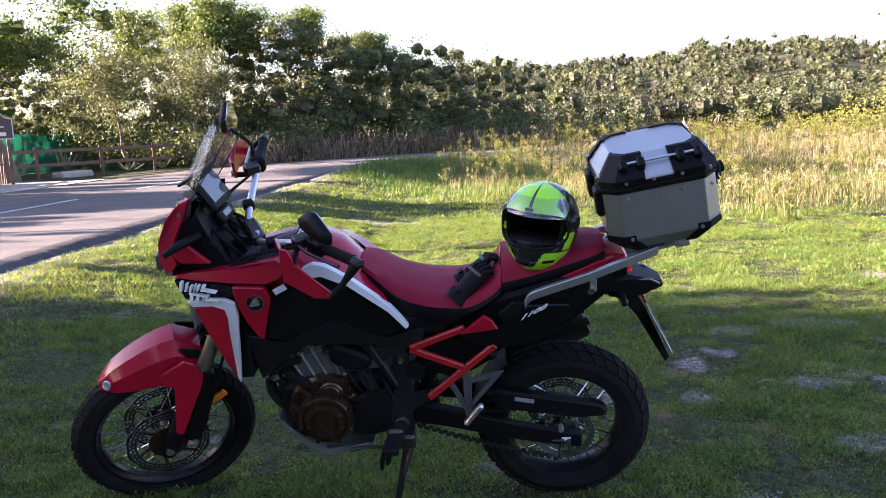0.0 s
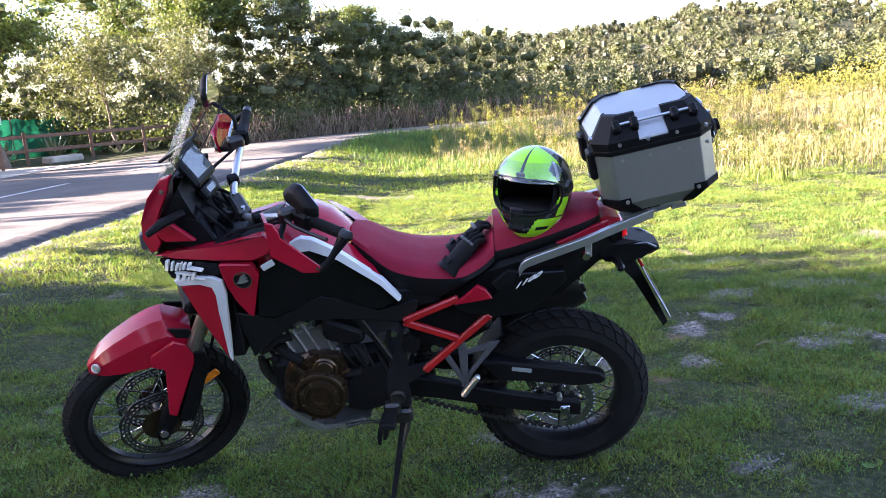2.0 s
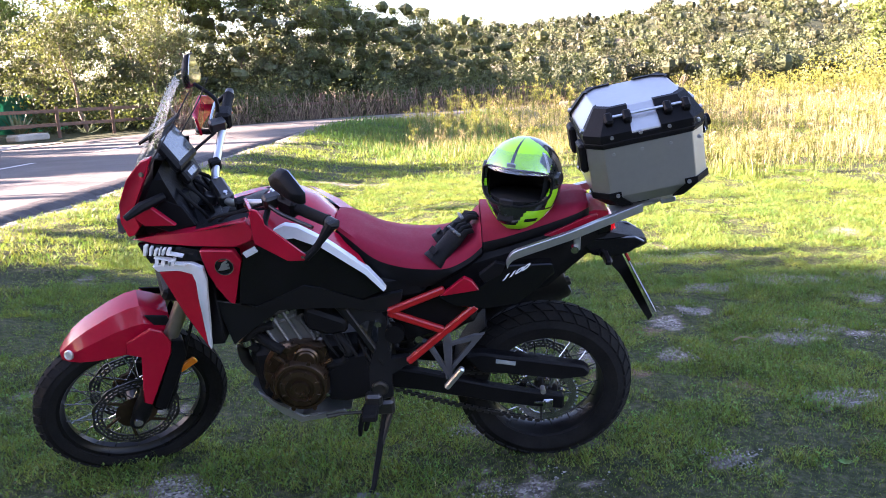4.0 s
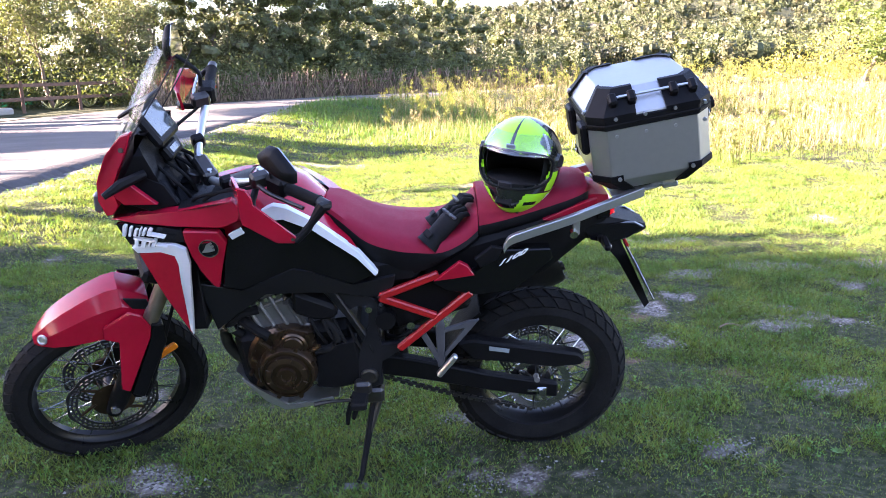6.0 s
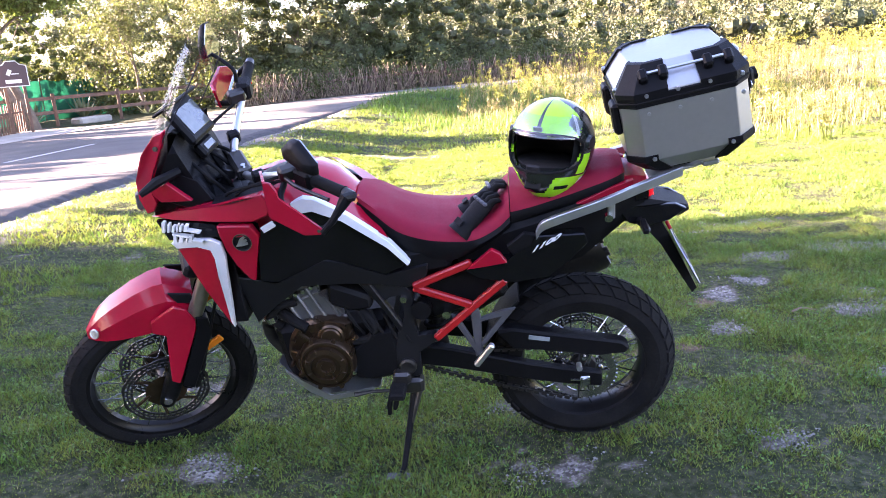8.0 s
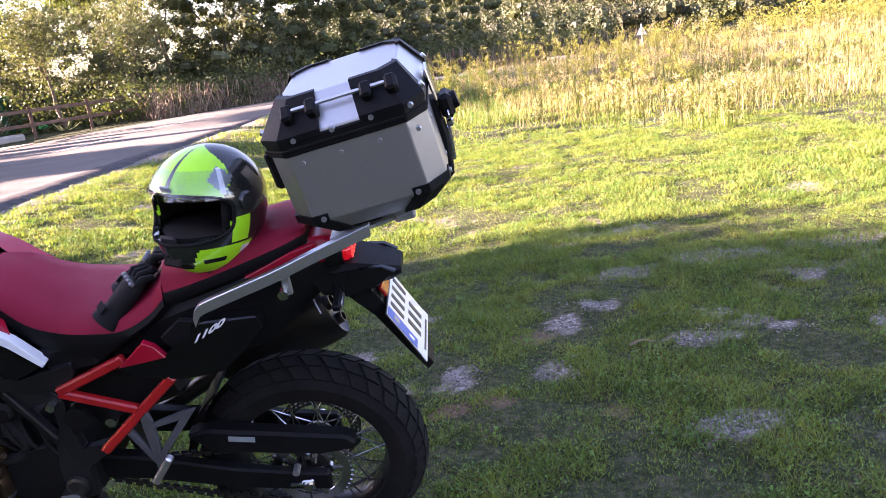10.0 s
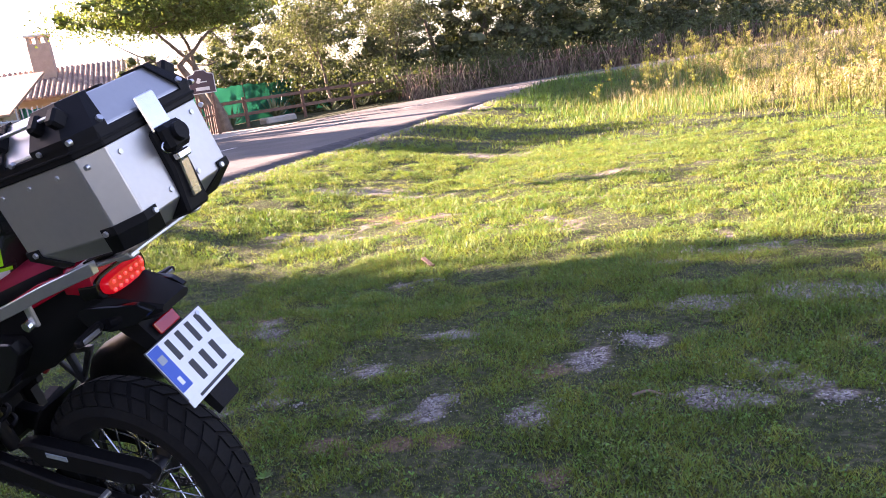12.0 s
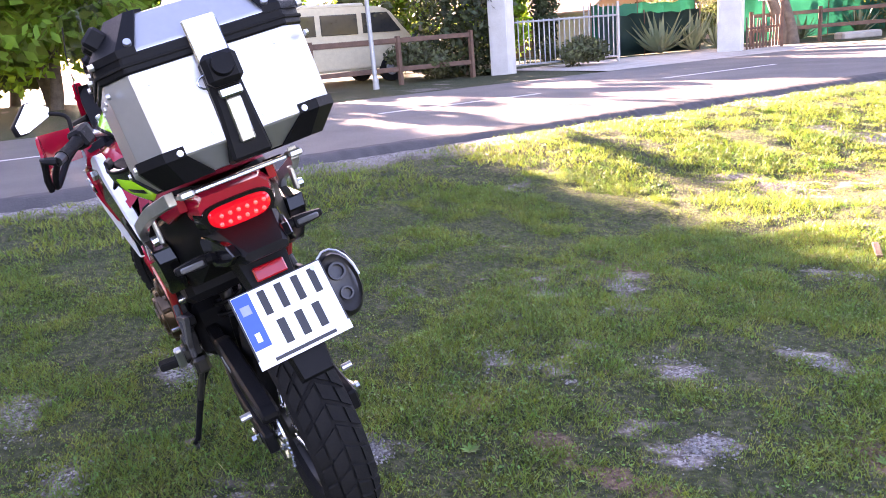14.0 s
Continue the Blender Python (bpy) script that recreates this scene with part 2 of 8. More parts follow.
LEAF_DARK = leafy("dark hillside oaks", (0.025, 0.035, 0.016), (0.06, 0.075, 0.03), 0.15, 0.15, 0.3)
LEAF_HILL = leafy("hillside woods", (0.021, 0.027, 0.012), (0.060, 0.062, 0.026), 0.12, 0.4, 0.5)
LEAF_HILL_PINE = leafy("hillside pines", (0.033, 0.045, 0.015), (0.070, 0.081, 0.027), 0.12, 0.4, 0.5)
AGAVE = leafy("agave leaves", (0.11, 0.15, 0.09), (0.17, 0.20, 0.11), 0.1, 0.3, 2)
BARK = material("grey bark", (0.16, 0.125, 0.095), (0.08, 0.062, 0.05), scale=6, fine=40, rough=0.95, bump=0.8, bump_scale=30)
TWIG = material("dead brushwood", (0.27, 0.195, 0.14), (0.10, 0.072, 0.052), scale=5, rough=0.95, island=0.6)
WOOD = material("brown fence wood", (0.15, 0.082, 0.055), (0.09, 0.05, 0.036), scale=5, fine=60, rough=0.8, bump=0.5, bump_scale=60)
NET = material("green shade netting", (0.010, 0.21, 0.135), (0.008, 0.155, 0.105), scale=2, rough=0.8, bump=0.3, bump_scale=30)
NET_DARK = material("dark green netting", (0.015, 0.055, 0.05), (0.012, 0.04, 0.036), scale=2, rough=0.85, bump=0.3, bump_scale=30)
LIME = material("whitewashed masonry", (0.62, 0.60, 0.57), (0.50, 0.48, 0.45), scale=3, fine=40, rough=0.9, bump=0.5, bump_scale=25)
RENDERED = material("ochre house wall", (0.42, 0.34, 0.26), (0.34, 0.27, 0.20), scale=2, fine=30, rough=0.95, bump=0.4, bump_scale=20)
TILE = material("old clay roof tile", (0.40, 0.27, 0.20), (0.27, 0.18, 0.14), scale=2.5, fine=25, rough=0.9, island=0.3, bump=0.3, bump_scale=30)
BRICK = material("chimney brick", (0.40, 0.29, 0.23), (0.30, 0.22, 0.18), scale=4, fine=30, rough=0.95, bump=0.4, bump_scale=30)
IRON = material("galvanised bars", (0.42, 0.43, 0.44), (0.33, 0.34, 0.35), rough=0.5, metal=0.5)
VAN_CREAM = material("cream van paint", (0.50, 0.44, 0.31), (0.42, 0.37, 0.27), rough=0.35, coat=0.3)
VAN_BROWN = material("brown van stripe", (0.20, 0.12, 0.08), rough=0.4)
WINDOW = material("dark window glass", (0.02, 0.022, 0.024), (0.03, 0.03, 0.03), rough=0.06, coat=0.6, spread=0.02)
PLAQUE = material("maroon sign board", (0.045, 0.022, 0.026), (0.06, 0.03, 0.034), rough=0.5)

# ---- mesh helpers ----
def mesh_of(name, verts, faces, mat, smooth=False):
    me = bpy.data.meshes.new(name)
    me.from_pydata(verts, [], faces)
    me.materials.append(mat)
    if smooth:
        me.polygons.foreach_set("use_smooth", [True] * len(me.polygons))
    me.update()
    return me


def fast_mesh(name, verts, faces, mat):
    """A mesh from arrays: verts n x 3, faces m x k."""
    me = bpy.data.meshes.new(name)
    k = faces.shape[1]
    me.vertices.add(len(verts))
    me.vertices.foreach_set("co", np.asarray(verts, np.float32).ravel())
    me.loops.add(faces.size)
    me.loops.foreach_set("vertex_index", np.asarray(faces, np.int32).ravel())
    me.polygons.add(len(faces))
    me.polygons.foreach_set("loop_start", np.arange(0, faces.size, k, dtype=np.int32))
    me.update(calc_edges=True)
    me.materials.append(mat)
    return me


def part(name, bm, mat, parent, label="", smooth=None):
    """Links a bmesh as one mesh object under a thing or a part."""
    me = bpy.data.meshes.new(name)
    bmesh.ops.recalc_face_normals(bm, faces=bm.faces[:])
    if smooth is not None:
        for f in bm.faces:
            f.smooth = True
        for e in bm.edges:
            e.smooth = e.calc_face_angle(0) < radians(smooth)
    bm.to_mesh(me)
    bm.free()
    me.materials.append(mat)
    ob = new(name, me)
    ob.parent = parent
    return tagged(ob, label)


def thing(name, label, category, m=None, group="", kind=""):
    ob = new(name)
    ob.empty_display_size = 0.1
    if m is not None:
        ob.matrix_world = m
    return tagged(ob, label, category, group, kind)


def bevel(bm, w, seg=1):
    bmesh.ops.bevel(bm, geom=bm.edges[:], offset=w, segments=seg, affect="EDGES", clamp_overlap=True)
    return bm


def box(bm, c, s, m=None, bev=0.0):
    """A box of size s about c, turned by m."""
    t = bmesh.new()
    bmesh.ops.create_cube(t, size=1, matrix=Matrix.Diagonal((*s, 1)))
    if bev:
        bevel(t, bev)
    t.transform(Matrix.Translation(c) @ (m.to_4x4() if m is not None else Matrix.Identity(4)))
    me = bpy.data.meshes.new("t")
    t.to_mesh(me)
    t.free()
    bm.from_mesh(me)
    bpy.data.meshes.remove(me)
    return bm


def ring(bm, c, n, r, seg, up=None, squash=1.0):
    n = Vector(n).normalized()
    a = (Vector(up) if up else (Vector((0, 0, 1)) if abs(n.z) < 0.9 else Vector((1, 0, 0))))
    u = (a - n * a.dot(n)).normalized()
    w = n.cross(u)
    return [bm.verts.new(Vector(c) + r * (math.cos(k) * u + squash * math.sin(k) * w)) for k in (2 * math.pi * i / seg for i in range(seg))]


def bridge(bm, a, b):
    k = len(a)
    for i in range(k):
        bm.faces.new((a[i], a[(i + 1) % k], b[(i + 1) % k], b[i]))


def tube(bm, pts, r, seg=8, cap=True):
    """A tube along pts; r is one radius or one for each point."""
    pts = [Vector(p) for p in pts]
    rs = r if isinstance(r, (list, tuple)) else [r] * len(pts)
    last = None
    up = Vector((0.31, 0.17, 0.93))
    for i, p in enumerate(pts):
        d = (pts[min(i + 1, len(pts) - 1)] - pts[max(i - 1, 0)]).normalized()
        rg = ring(bm, p, d, rs[i], seg, up if abs(d.dot(up)) < 0.97 else (1, 0, 0))
        if last:
            bridge(bm, last, rg)
        elif cap:
            bm.faces.new(rg)
        last = rg
    if cap:
        bm.faces.new(last)
    return bm


def rod(bm, a, b, r0, r1=None, seg=10):
    return tube(bm, [a, b], [r0, r0 if r1 is None else r1], seg)


def lathe(bm, prof, c=(0, 0, 0), axis=(0, 1, 0), seg=32, closed=False):
    """Turns a profile of (radius, height along the axis) about an axis."""
    n = Vector(axis).normalized()
    rings = [ring(bm, Vector(c) + n * h, n, max(r, 1e-4), seg, (1, 0, 0) if abs(n.x) < 0.9 else (0, 0, 1)) for r, h in prof]
    for a, b in zip(rings, rings[1:]):
        bridge(bm, a, b)
    if closed:
        bridge(bm, rings[-1], rings[0])
    else:
        bm.faces.new(rings[0])
        bm.faces.new(rings[-1])
    return bm


def plate(bm, pts, push):
    """A flat or gently folded plate: the outline pts, thickened by the vector push."""
    a = [bm.verts.new(p) for p in pts]
    b = [bm.verts.new(Vector(p) + Vector(push)) for p in pts]
    bm.faces.new(a)
    bm.faces.new(b[::-1])
    for i in range(len(a)):
        j = (i + 1) % len(a)
        bm.faces.new((a[i], a[j], b[j], b[i]))
    return bm


def loft(bm, sections, caps=True):
    rings = [[bm.verts.new(p) for p in s] for s in sections]
    for a, b in zip(rings, rings[1:]):
        bridge(bm, a, b)
    if caps:
        bm.faces.new(rings[0])
        bm.faces.new(rings[-1][::-1])
    return bm


def spline(pts, n):
    """Points on a smooth line through pts, n to a stretch."""
    p = [np.array(q, float) for q in pts]
    p = [2 * p[0] - p[1], *p, 2 * p[-1] - p[-2]]
    out = []
    for a, b, c, d in zip(p, p[1:], p[2:], p[3:]):
        for i in range(n):
            t = i / n
            out.append(0.5 * (2 * b + (c - a) * t + (2 * a - 5 * b + 4 * c - d) * t * t + (3 * b - a - 3 * c + d) * t**3))
    out.append(p[-2])
    return np.array(out)


# ---- the lie of the land ----
ROAD_Z, ROAD_HALF = 0.40, 3.25
ROAD_LINE = spline([(-7.6, -150), (-7.9, -60), (-8.0, -20), (-8.05, 0), (-8.1, 9), (-8.0, 16), (-7.35, 21), (-5.0, 25.6), (0, 29.6), (8, 33.2), (20, 37.5), (44, 45.5), (90, 60)], 14)
rng = np.random.default_rng(7)


def road_gap(x, y):
    """Distance from the road's middle, and whether the point lies beyond it."""
    x, y = np.atleast_1d(np.asarray(x, float)), np.atleast_1d(np.asarray(y, float))
    best, far = np.full(x.shape, 1e9), np.zeros(x.shape, bool)
    step = np.gradient(ROAD_LINE, axis=0)
    for (px, py), (dx, dy) in zip(ROAD_LINE, step):
        d = np.hypot(x - px, y - py)
        near = d < best
        best = np.where(near, d, best)
        far = np.where(near, dx * (y - py) - dy * (x - px) > 0, far)
    return best, far


def smooth(a, b, v):
    t = np.clip((np.asarray(v, float) - a) / (b - a), 0, 1)
    return t * t * (3 - 2 * t)


def lattice(x, y, seed):
    """Smooth value noise between 0 and 1."""
    g = np.random.default_rng(seed).random((64, 64))
    xi, yi = np.floor(x).astype(int), np.floor(y).astype(int)
    fx, fy = x - xi, y - yi
    fx, fy = fx * fx * (3 - 2 * fx), fy * fy * (3 - 2 * fy)
    v = lambda i, j: g[(xi + i) % 64, (yi + j) % 64]
    return (v(0, 0) * (1 - fx) + v(1, 0) * fx) * (1 - fy) + (v(0, 1) * (1 - fx) + v(1, 1) * fx) * fy


def land(x, y):
    d, far = road_gap(x, y)
    z = np.where(far, ROAD_Z - 0.02, (ROAD_Z - 0.06) * (1 - smooth(ROAD_HALF + 0.2, ROAD_HALF + 3.4, d)))
    z = np.where(d < ROAD_HALF + 0.15, ROAD_Z - 0.12, z)
    r = np.hypot(x, y)
    az = np.degrees(np.arctan2(x, np.maximum(y, 1e-3)))
    crest = 18 + 3.2 * smooth(8, 17, az) - 6 * smooth(19, 32, az) + 0.7 * np.sin(az * 0.9) + 0.5 * np.sin(az * 2.1 + 1)
    crest = np.where(az < -8, crest * smooth(-30, -8, az), crest)
    hill = crest * smooth(62, 290, r) * smooth(10, 45, y) - 1.2 * smooth(42, 60, r) * smooth(15, 40, y) * (~far)
    mound = 0.24 * np.exp(-((x + 2.6) / 2.6) ** 2 - ((y - 20.5) / 3.6) ** 2) * (d > ROAD_HALF + 0.2) * (~far)
    mound = mound + 0.36 * smooth(13, 25, y) * smooth(-2, 4, x) * (~far) * (1 - smooth(40, 60, r)) * (d > ROAD_HALF + 0.2)
    rough = (0.030 * (lattice(x * 3.3, y * 3.3, 51) - 0.5) + 0.022 * (lattice(x * 7.7, y * 7.7, 52) - 0.5)) * (1 - smooth(14, 30, r)) * (d > ROAD_HALF + 0.3)
    return z + hill + mound + rough + 0.012 * np.sin(x * 1.7 + 0.6 * y) * np.cos(y * 1.3 - 0.4 * x)


# bare, gravelly places in the meadow: middle, half length, half width
BARE = [(-0.11, 1.42, 0.17, 0.13), (0.92, 1.6, 0.12, 0.2), (1.79, 1.36, 0.25, 0.14), (1.68, 1.5, 0.14, 0.11), (1.9, 1.26, 0.16, 0.1), (1.33, 2.28, 0.32, 0.13), (1.94, 2.4, 0.5, 0.16),
        (1.47, 3.32, 0.45, 0.16), (1.12, 3.07, 0.2, 0.09), (0.31, 5.37, 0.3, 0.12), (-2.4, 6.2, 1.0, 0.35), (0.37, 1.06, 0.12, 0.15), (-0.6, 0.92, 0.2, 0.1), (0.82, 0.99, 0.1, 0.15),
        (-0.34, 1.03, 0.15, 0.08), (1.55, 1.16, 0.3, 0.1), (1.12, 1.79, 0.14, 0.1), (-0.23, 0.19, 0.13, 0.06), (-0.68, -0.74, 0.2, 0.12), (-1.36, -0.86, 0.26, 0.15), (0.14, 1.88, 0.15, 0.1),
        (1.34, 0.37, 0.26, 0.13), (3.3, 4.1, 0.6, 0.2), (-1.43, -0.22, 0.26, 0.13), (-0.12, -0.3, 0.3, 0.12), (-2.2, 9.0, 0.8, 0.3), (-1.4, 9.1, 0.8, 0.25), (2.9, 2.5, 0.45, 0.2), (2.5, 1.2, 0.3, 0.2), (0.69, -0.17, 0.2, 0.1), (-0.47, 2.86, 0.2, 0.1)]
# worn places of red-brown earth
EARTH = [(0.38, 0.72, 0.26, 0.11), (0.1, 0.69, 0.2, 0.09), (-1.26, 2.11, 0.3, 0.16), (0.72, 1.45, 0.2, 0.12), (0.55, 0.75, 0.16, 0.1), (-0.9, 3.4, 0.4, 0.16), (-1.5, 5.0, 0.8, 0.25), (1.0, 0.55, 0.16, 0.1), (-0.35, 0.65, 0.14, 0.1)]


def worn(x, y, spots):
    """How bare the ground is round the given spots, with torn edges and grass islands."""
    b = np.zeros(np.shape(x))
    wob = 0.40 * (lattice(x * 5, y * 5, 3) - 0.5) + 0.42 * (lattice(x * 14, y * 14, 4) - 0.5) + 0.30 * (lattice(x * 37, y * 37, 8) - 0.5)
    for cx, cy, a, w in spots:
        q = np.hypot((x - cx) / (0.74 * a), (y - cy) / (0.74 * w))
        b = np.maximum(b, 1 - smooth(0.35, 1.25, q + 2.2 * wob))
    return b


def bareness(x, y):
    b = 0.86 * worn(x, y, BARE)
    speck = lattice(x * 0.9 + 7, y * 1.6, 5) * 0.45 + 0.3 * lattice(x * 4, y * 4, 6) + 0.25 * lattice(x * 17, y * 17, 9)
    b = np.maximum(b, 0.6 * smooth(0.66, 0.80, speck))
    d, far = road_gap(x, y)
    wob = 0.35 * (lattice(x * 5, y * 5, 3) - 0.5) + 0.2 * (lattice(x * 13, y * 13, 4) - 0.5)
    verge = 0.8 * (1 - smooth(ROAD_HALF + 0.3, ROAD_HALF + 0.95, d + 0.8 * wob)) * (~far)
    return np.clip(np.maximum(b, verge), 0, 1)


def axis(lo, hi, a, b, fine, grow):
    out = list(np.arange(a, b, fine))
    s, v = fine, b
    while v < hi:
        out.append(v)
        s *= grow
        v += s
    out.append(hi)
    s, v = fine, a
    low = []
    while v > lo:
        s *= grow
        v -= s
        low.append(max(v, lo))
    return np.array(low[::-1] + out)


def build_ground():
    xs, ys = axis(-900, 900, -4.2, 4.2, 0.045, 1.06), axis(-700, 1200, -1.6, 5.0, 0.045, 1.05)
    gx, gy = np.meshgrid(xs, ys)
    v = np.stack([gx.ravel(), gy.ravel(), land(gx.ravel(), gy.ravel())], 1)
    nx, ny = len(xs), len(ys)
    i = (np.arange(ny - 1)[:, None] * nx + np.arange(nx - 1)).ravel()
    me = fast_mesh("ground", v, np.stack([i, i + 1, i + nx + 1, i + nx], 1), SOIL)
    at = me.attributes.new("bare", "FLOAT", "POINT")
    at.data.foreach_set("value", bareness(v[:, 0], v[:, 1]).astype(np.float32))
    at = me.attributes.new("earth", "FLOAT", "POINT")
    at.data.foreach_set("value", worn(v[:, 0], v[:, 1], EARTH).astype(np.float32))
    me.polygons.foreach_set("use_smooth", [True] * len(me.polygons))
    tagged(new("ground", me), "mown green meadow with bare gravelly patches", "ground", kind="structure")


def ribbon(name, half_a, half_b, z, thick, mat, label, line=ROAD_LINE):
    """A strip along the road between two offsets from its middle (left is negative)."""
    d = np.gradient(line, axis=0)
    d /= np.hypot(*d.T)[:, None]
    nrm = np.stack([d[:, 1], -d[:, 0]], 1)
    a, b = line + nrm * half_a, line + nrm * half_b
    vs, fs = [], []
    for p, q in zip(a, b):
        vs += [(*p, z), (*q, z), (*q, z - thick), (*p, z - thick)]
    for k in range(len(line) - 1):
        o = 4 * k
        for i in range(4):
            j = (i + 1) % 4
            fs.append((o + i, o + j, o + 4 + j, o + 4 + i))
    return tagged(new(name, mesh_of(name, vs, fs, mat)), label, kind="structure")


build_ground()
ROAD_FINE = spline([tuple(p) for p in ROAD_LINE[::2]], 6)
tagged(ribbon("road", -ROAD_HALF, ROAD_HALF, ROAD_Z, 0.16, ASPHALT, "worn grey two-lane asphalt road", ROAD_FINE), category="road")


def road_edge():
    """Broken asphalt edge that falls from the road to the grass, uneven along its outside."""
    line = spline([tuple(p) for p in ROAD_LINE[20:120]], 24)
    d = np.gradient(line, axis=0)
    d /= np.hypot(*d.T)[:, None]
    nrm = np.stack([d[:, 1], -d[:, 0]], 1)
    n = len(line)
    k = np.arange(n)
    w = 0.20 + 0.12 * (lattice(k * 0.37, k * 0.0, 41) - 0.5) + 0.16 * (lattice(k * 0.06, k * 0.0 + 3, 42) - 0.5)
    rows = [np.c_[line + nrm * (ROAD_HALF - 0.10 + 0.06 * lattice(k * 0.3, k * 0.0 + 9, 43)[:, None]), np.full(n, ROAD_Z + 0.004)], np.c_[line + nrm * (ROAD_HALF + w * 0.5)[:, None], np.full(n, ROAD_Z - 0.006)], np.c_[line + nrm * (ROAD_HALF + w + 0.12)[:, None], np.full(n, ROAD_Z - 0.12)]]
    v = np.stack(rows, 1).reshape(-1, 3)
    i = np.arange(n - 1) * 3
    f = np.concatenate([np.stack([i + a, i + a + 1, i + a + 4, i + a + 3], 1) for a in (0, 1)])
    tagged(new("trim", fast_mesh("trim", v, f, ASPHALT_EDGE)), "broken dark asphalt edge beside the grass", "road edge", kind="structure")


road_edge()


def road_marks():
    length = np.r_[0, np.cumsum(np.hypot(*np.diff(ROAD_FINE, axis=0).T))]
    at = lambda s: np.array([np.interp(s, length, ROAD_FINE[:, 0]), np.interp(s, length, ROAD_FINE[:, 1])])
    start = length[np.argmin(np.abs(ROAD_FINE[:, 1] + 12) + np.abs(ROAD_FINE[:, 0] + 8))]
    marks = thing("road_marking", "dashed white centre line worn on the asphalt", "road marking", kind="structure")
    for k in range(14):
        s0 = start + 5.2 * k
        vs, fs = [], []
        for i in range(7):
            p, q = at(s0 + i * 0.45), at(s0 + i * 0.45 + 0.1)
            d = (q - p) / np.hypot(*(q - p))
            for side in (-0.06, 0.06):
                vs.append((p[0] + d[1] * side, p[1] - d[0] * side, ROAD_Z + 0.004))
        for i in range(6):
            fs.append((2 * i, 2 * i + 1, 2 * i + 3, 2 * i + 2))
        ob = new("dash", mesh_of("dash", vs, fs, ROAD_WHITE))
        ob.parent = marks


road_marks()


# ---- grass ----
def blades(name, n, pick, length, width, mat, label, lean=0.5, category="grass", bend=0.4, tries=3):
    """n blades where pick(x, y) keeps them; each one a bent, tapering strip of three triangles."""
    x, y, h = pick(n)
    n = len(x)
    z = land(x, y)
    az, tilt = rng.random(n) * 2 * np.pi, np.abs(rng.normal(0, lean, n))
    h = h * length * (0.55 + 0.9 * rng.random(n))
    dx, dy = np.cos(az) * np.sin(tilt), np.sin(az) * np.sin(tilt)
    up = np.cos(tilt)
    sx, sy = -np.sin(az) * width * 0.5, np.cos(az) * width * 0.5
    base = np.stack([x, y, z - 0.004], 1)
    mid = base + np.stack([dx, dy, up], 1) * (h * 0.55)[:, None]
    tip = mid + np.stack([dx * (1 + bend) + np.cos(az) * bend * 0.5, dy * (1 + bend) + np.sin(az) * bend * 0.5, up * (1 - bend)], 1) * (h * 0.5)[:, None]
    side = np.stack([sx, sy, 0 * sx], 1)
    v = np.stack([base - side, base + side, mid - side * 0.8, mid + side * 0.8, tip], 1).reshape(-1, 3)
    o = np.arange(n)[:, None] * 5
    f = np.concatenate([o + [0, 1, 3], o + [0, 3, 2], o + [2, 3, 4]], 1).reshape(-1, 3)
    return tagged(new(name, fast_mesh(name, v, f, mat)), label, category, kind="stuff")


def tufts(x, y):
    """How thick the turf stands, between 0 and 1."""
    c = 0.45 * lattice(x * 2.1, y * 2.1, 11) + 0.33 * lattice(x * 6.3, y * 6.3, 12) + 0.22 * lattice(x * 15, y * 15, 13)
    return smooth(0.22, 0.62, c)


def lawn_pick(x0, x1, y0, y1, keep=0.70, scale=1.0, clump=0.5, power=1.0):
    def pick(n):
        x, y = x0 + (x1 - x0) * rng.random(n), y0 + (y1 - y0) * rng.random(n)
        b = bareness(x, y)
        d, far = road_gap(x, y)
        c = tufts(x, y)
        ok = (rng.random(n) > b * keep) & (d > ROAD_HALF + 0.35) & ~far & (rng.random(n) < 1 - clump + clump * c**power)
        x, y, c = x[ok], y[ok], c[ok]
        return x, y, scale * (0.35 + 1.25 * c * c)
    return pick


def tall_edge(x):
    """Where the unmown grass begins."""
    return 12.5 + 0.0 * x - 5.2 * smooth(-1.5, 4.5, x) + 4.0 * (1 - smooth(-5, -1.5, x)) + 0.5 * np.sin(x * 1.3)


def field_pick(x0, x1, y0, y1, soft=1.5, power=1.0, dens=None):
    def pick(n):
        x, y = x0 + (x1 - x0) * rng.random(n), y0 + (y1 - y0) * rng.random(n)**power
        d, far = road_gap(x, y)
        k = smooth(0, soft, y - tall_edge(x))
        ok = (rng.random(n) < k) & (d > ROAD_HALF + 0.5) & ~far
        c = lattice(x * 0.9, y * 0.9, 21) * 0.6 + lattice(x * 3, y * 3, 22) * 0.4
        if dens is not None:
            ok &= rng.random(n) < smooth(dens - 0.12, dens + 0.12, c)
        x, y, c = x[ok], y[ok], c[ok]
        return x, y, (0.5 + 0.9 * c)
    return pick


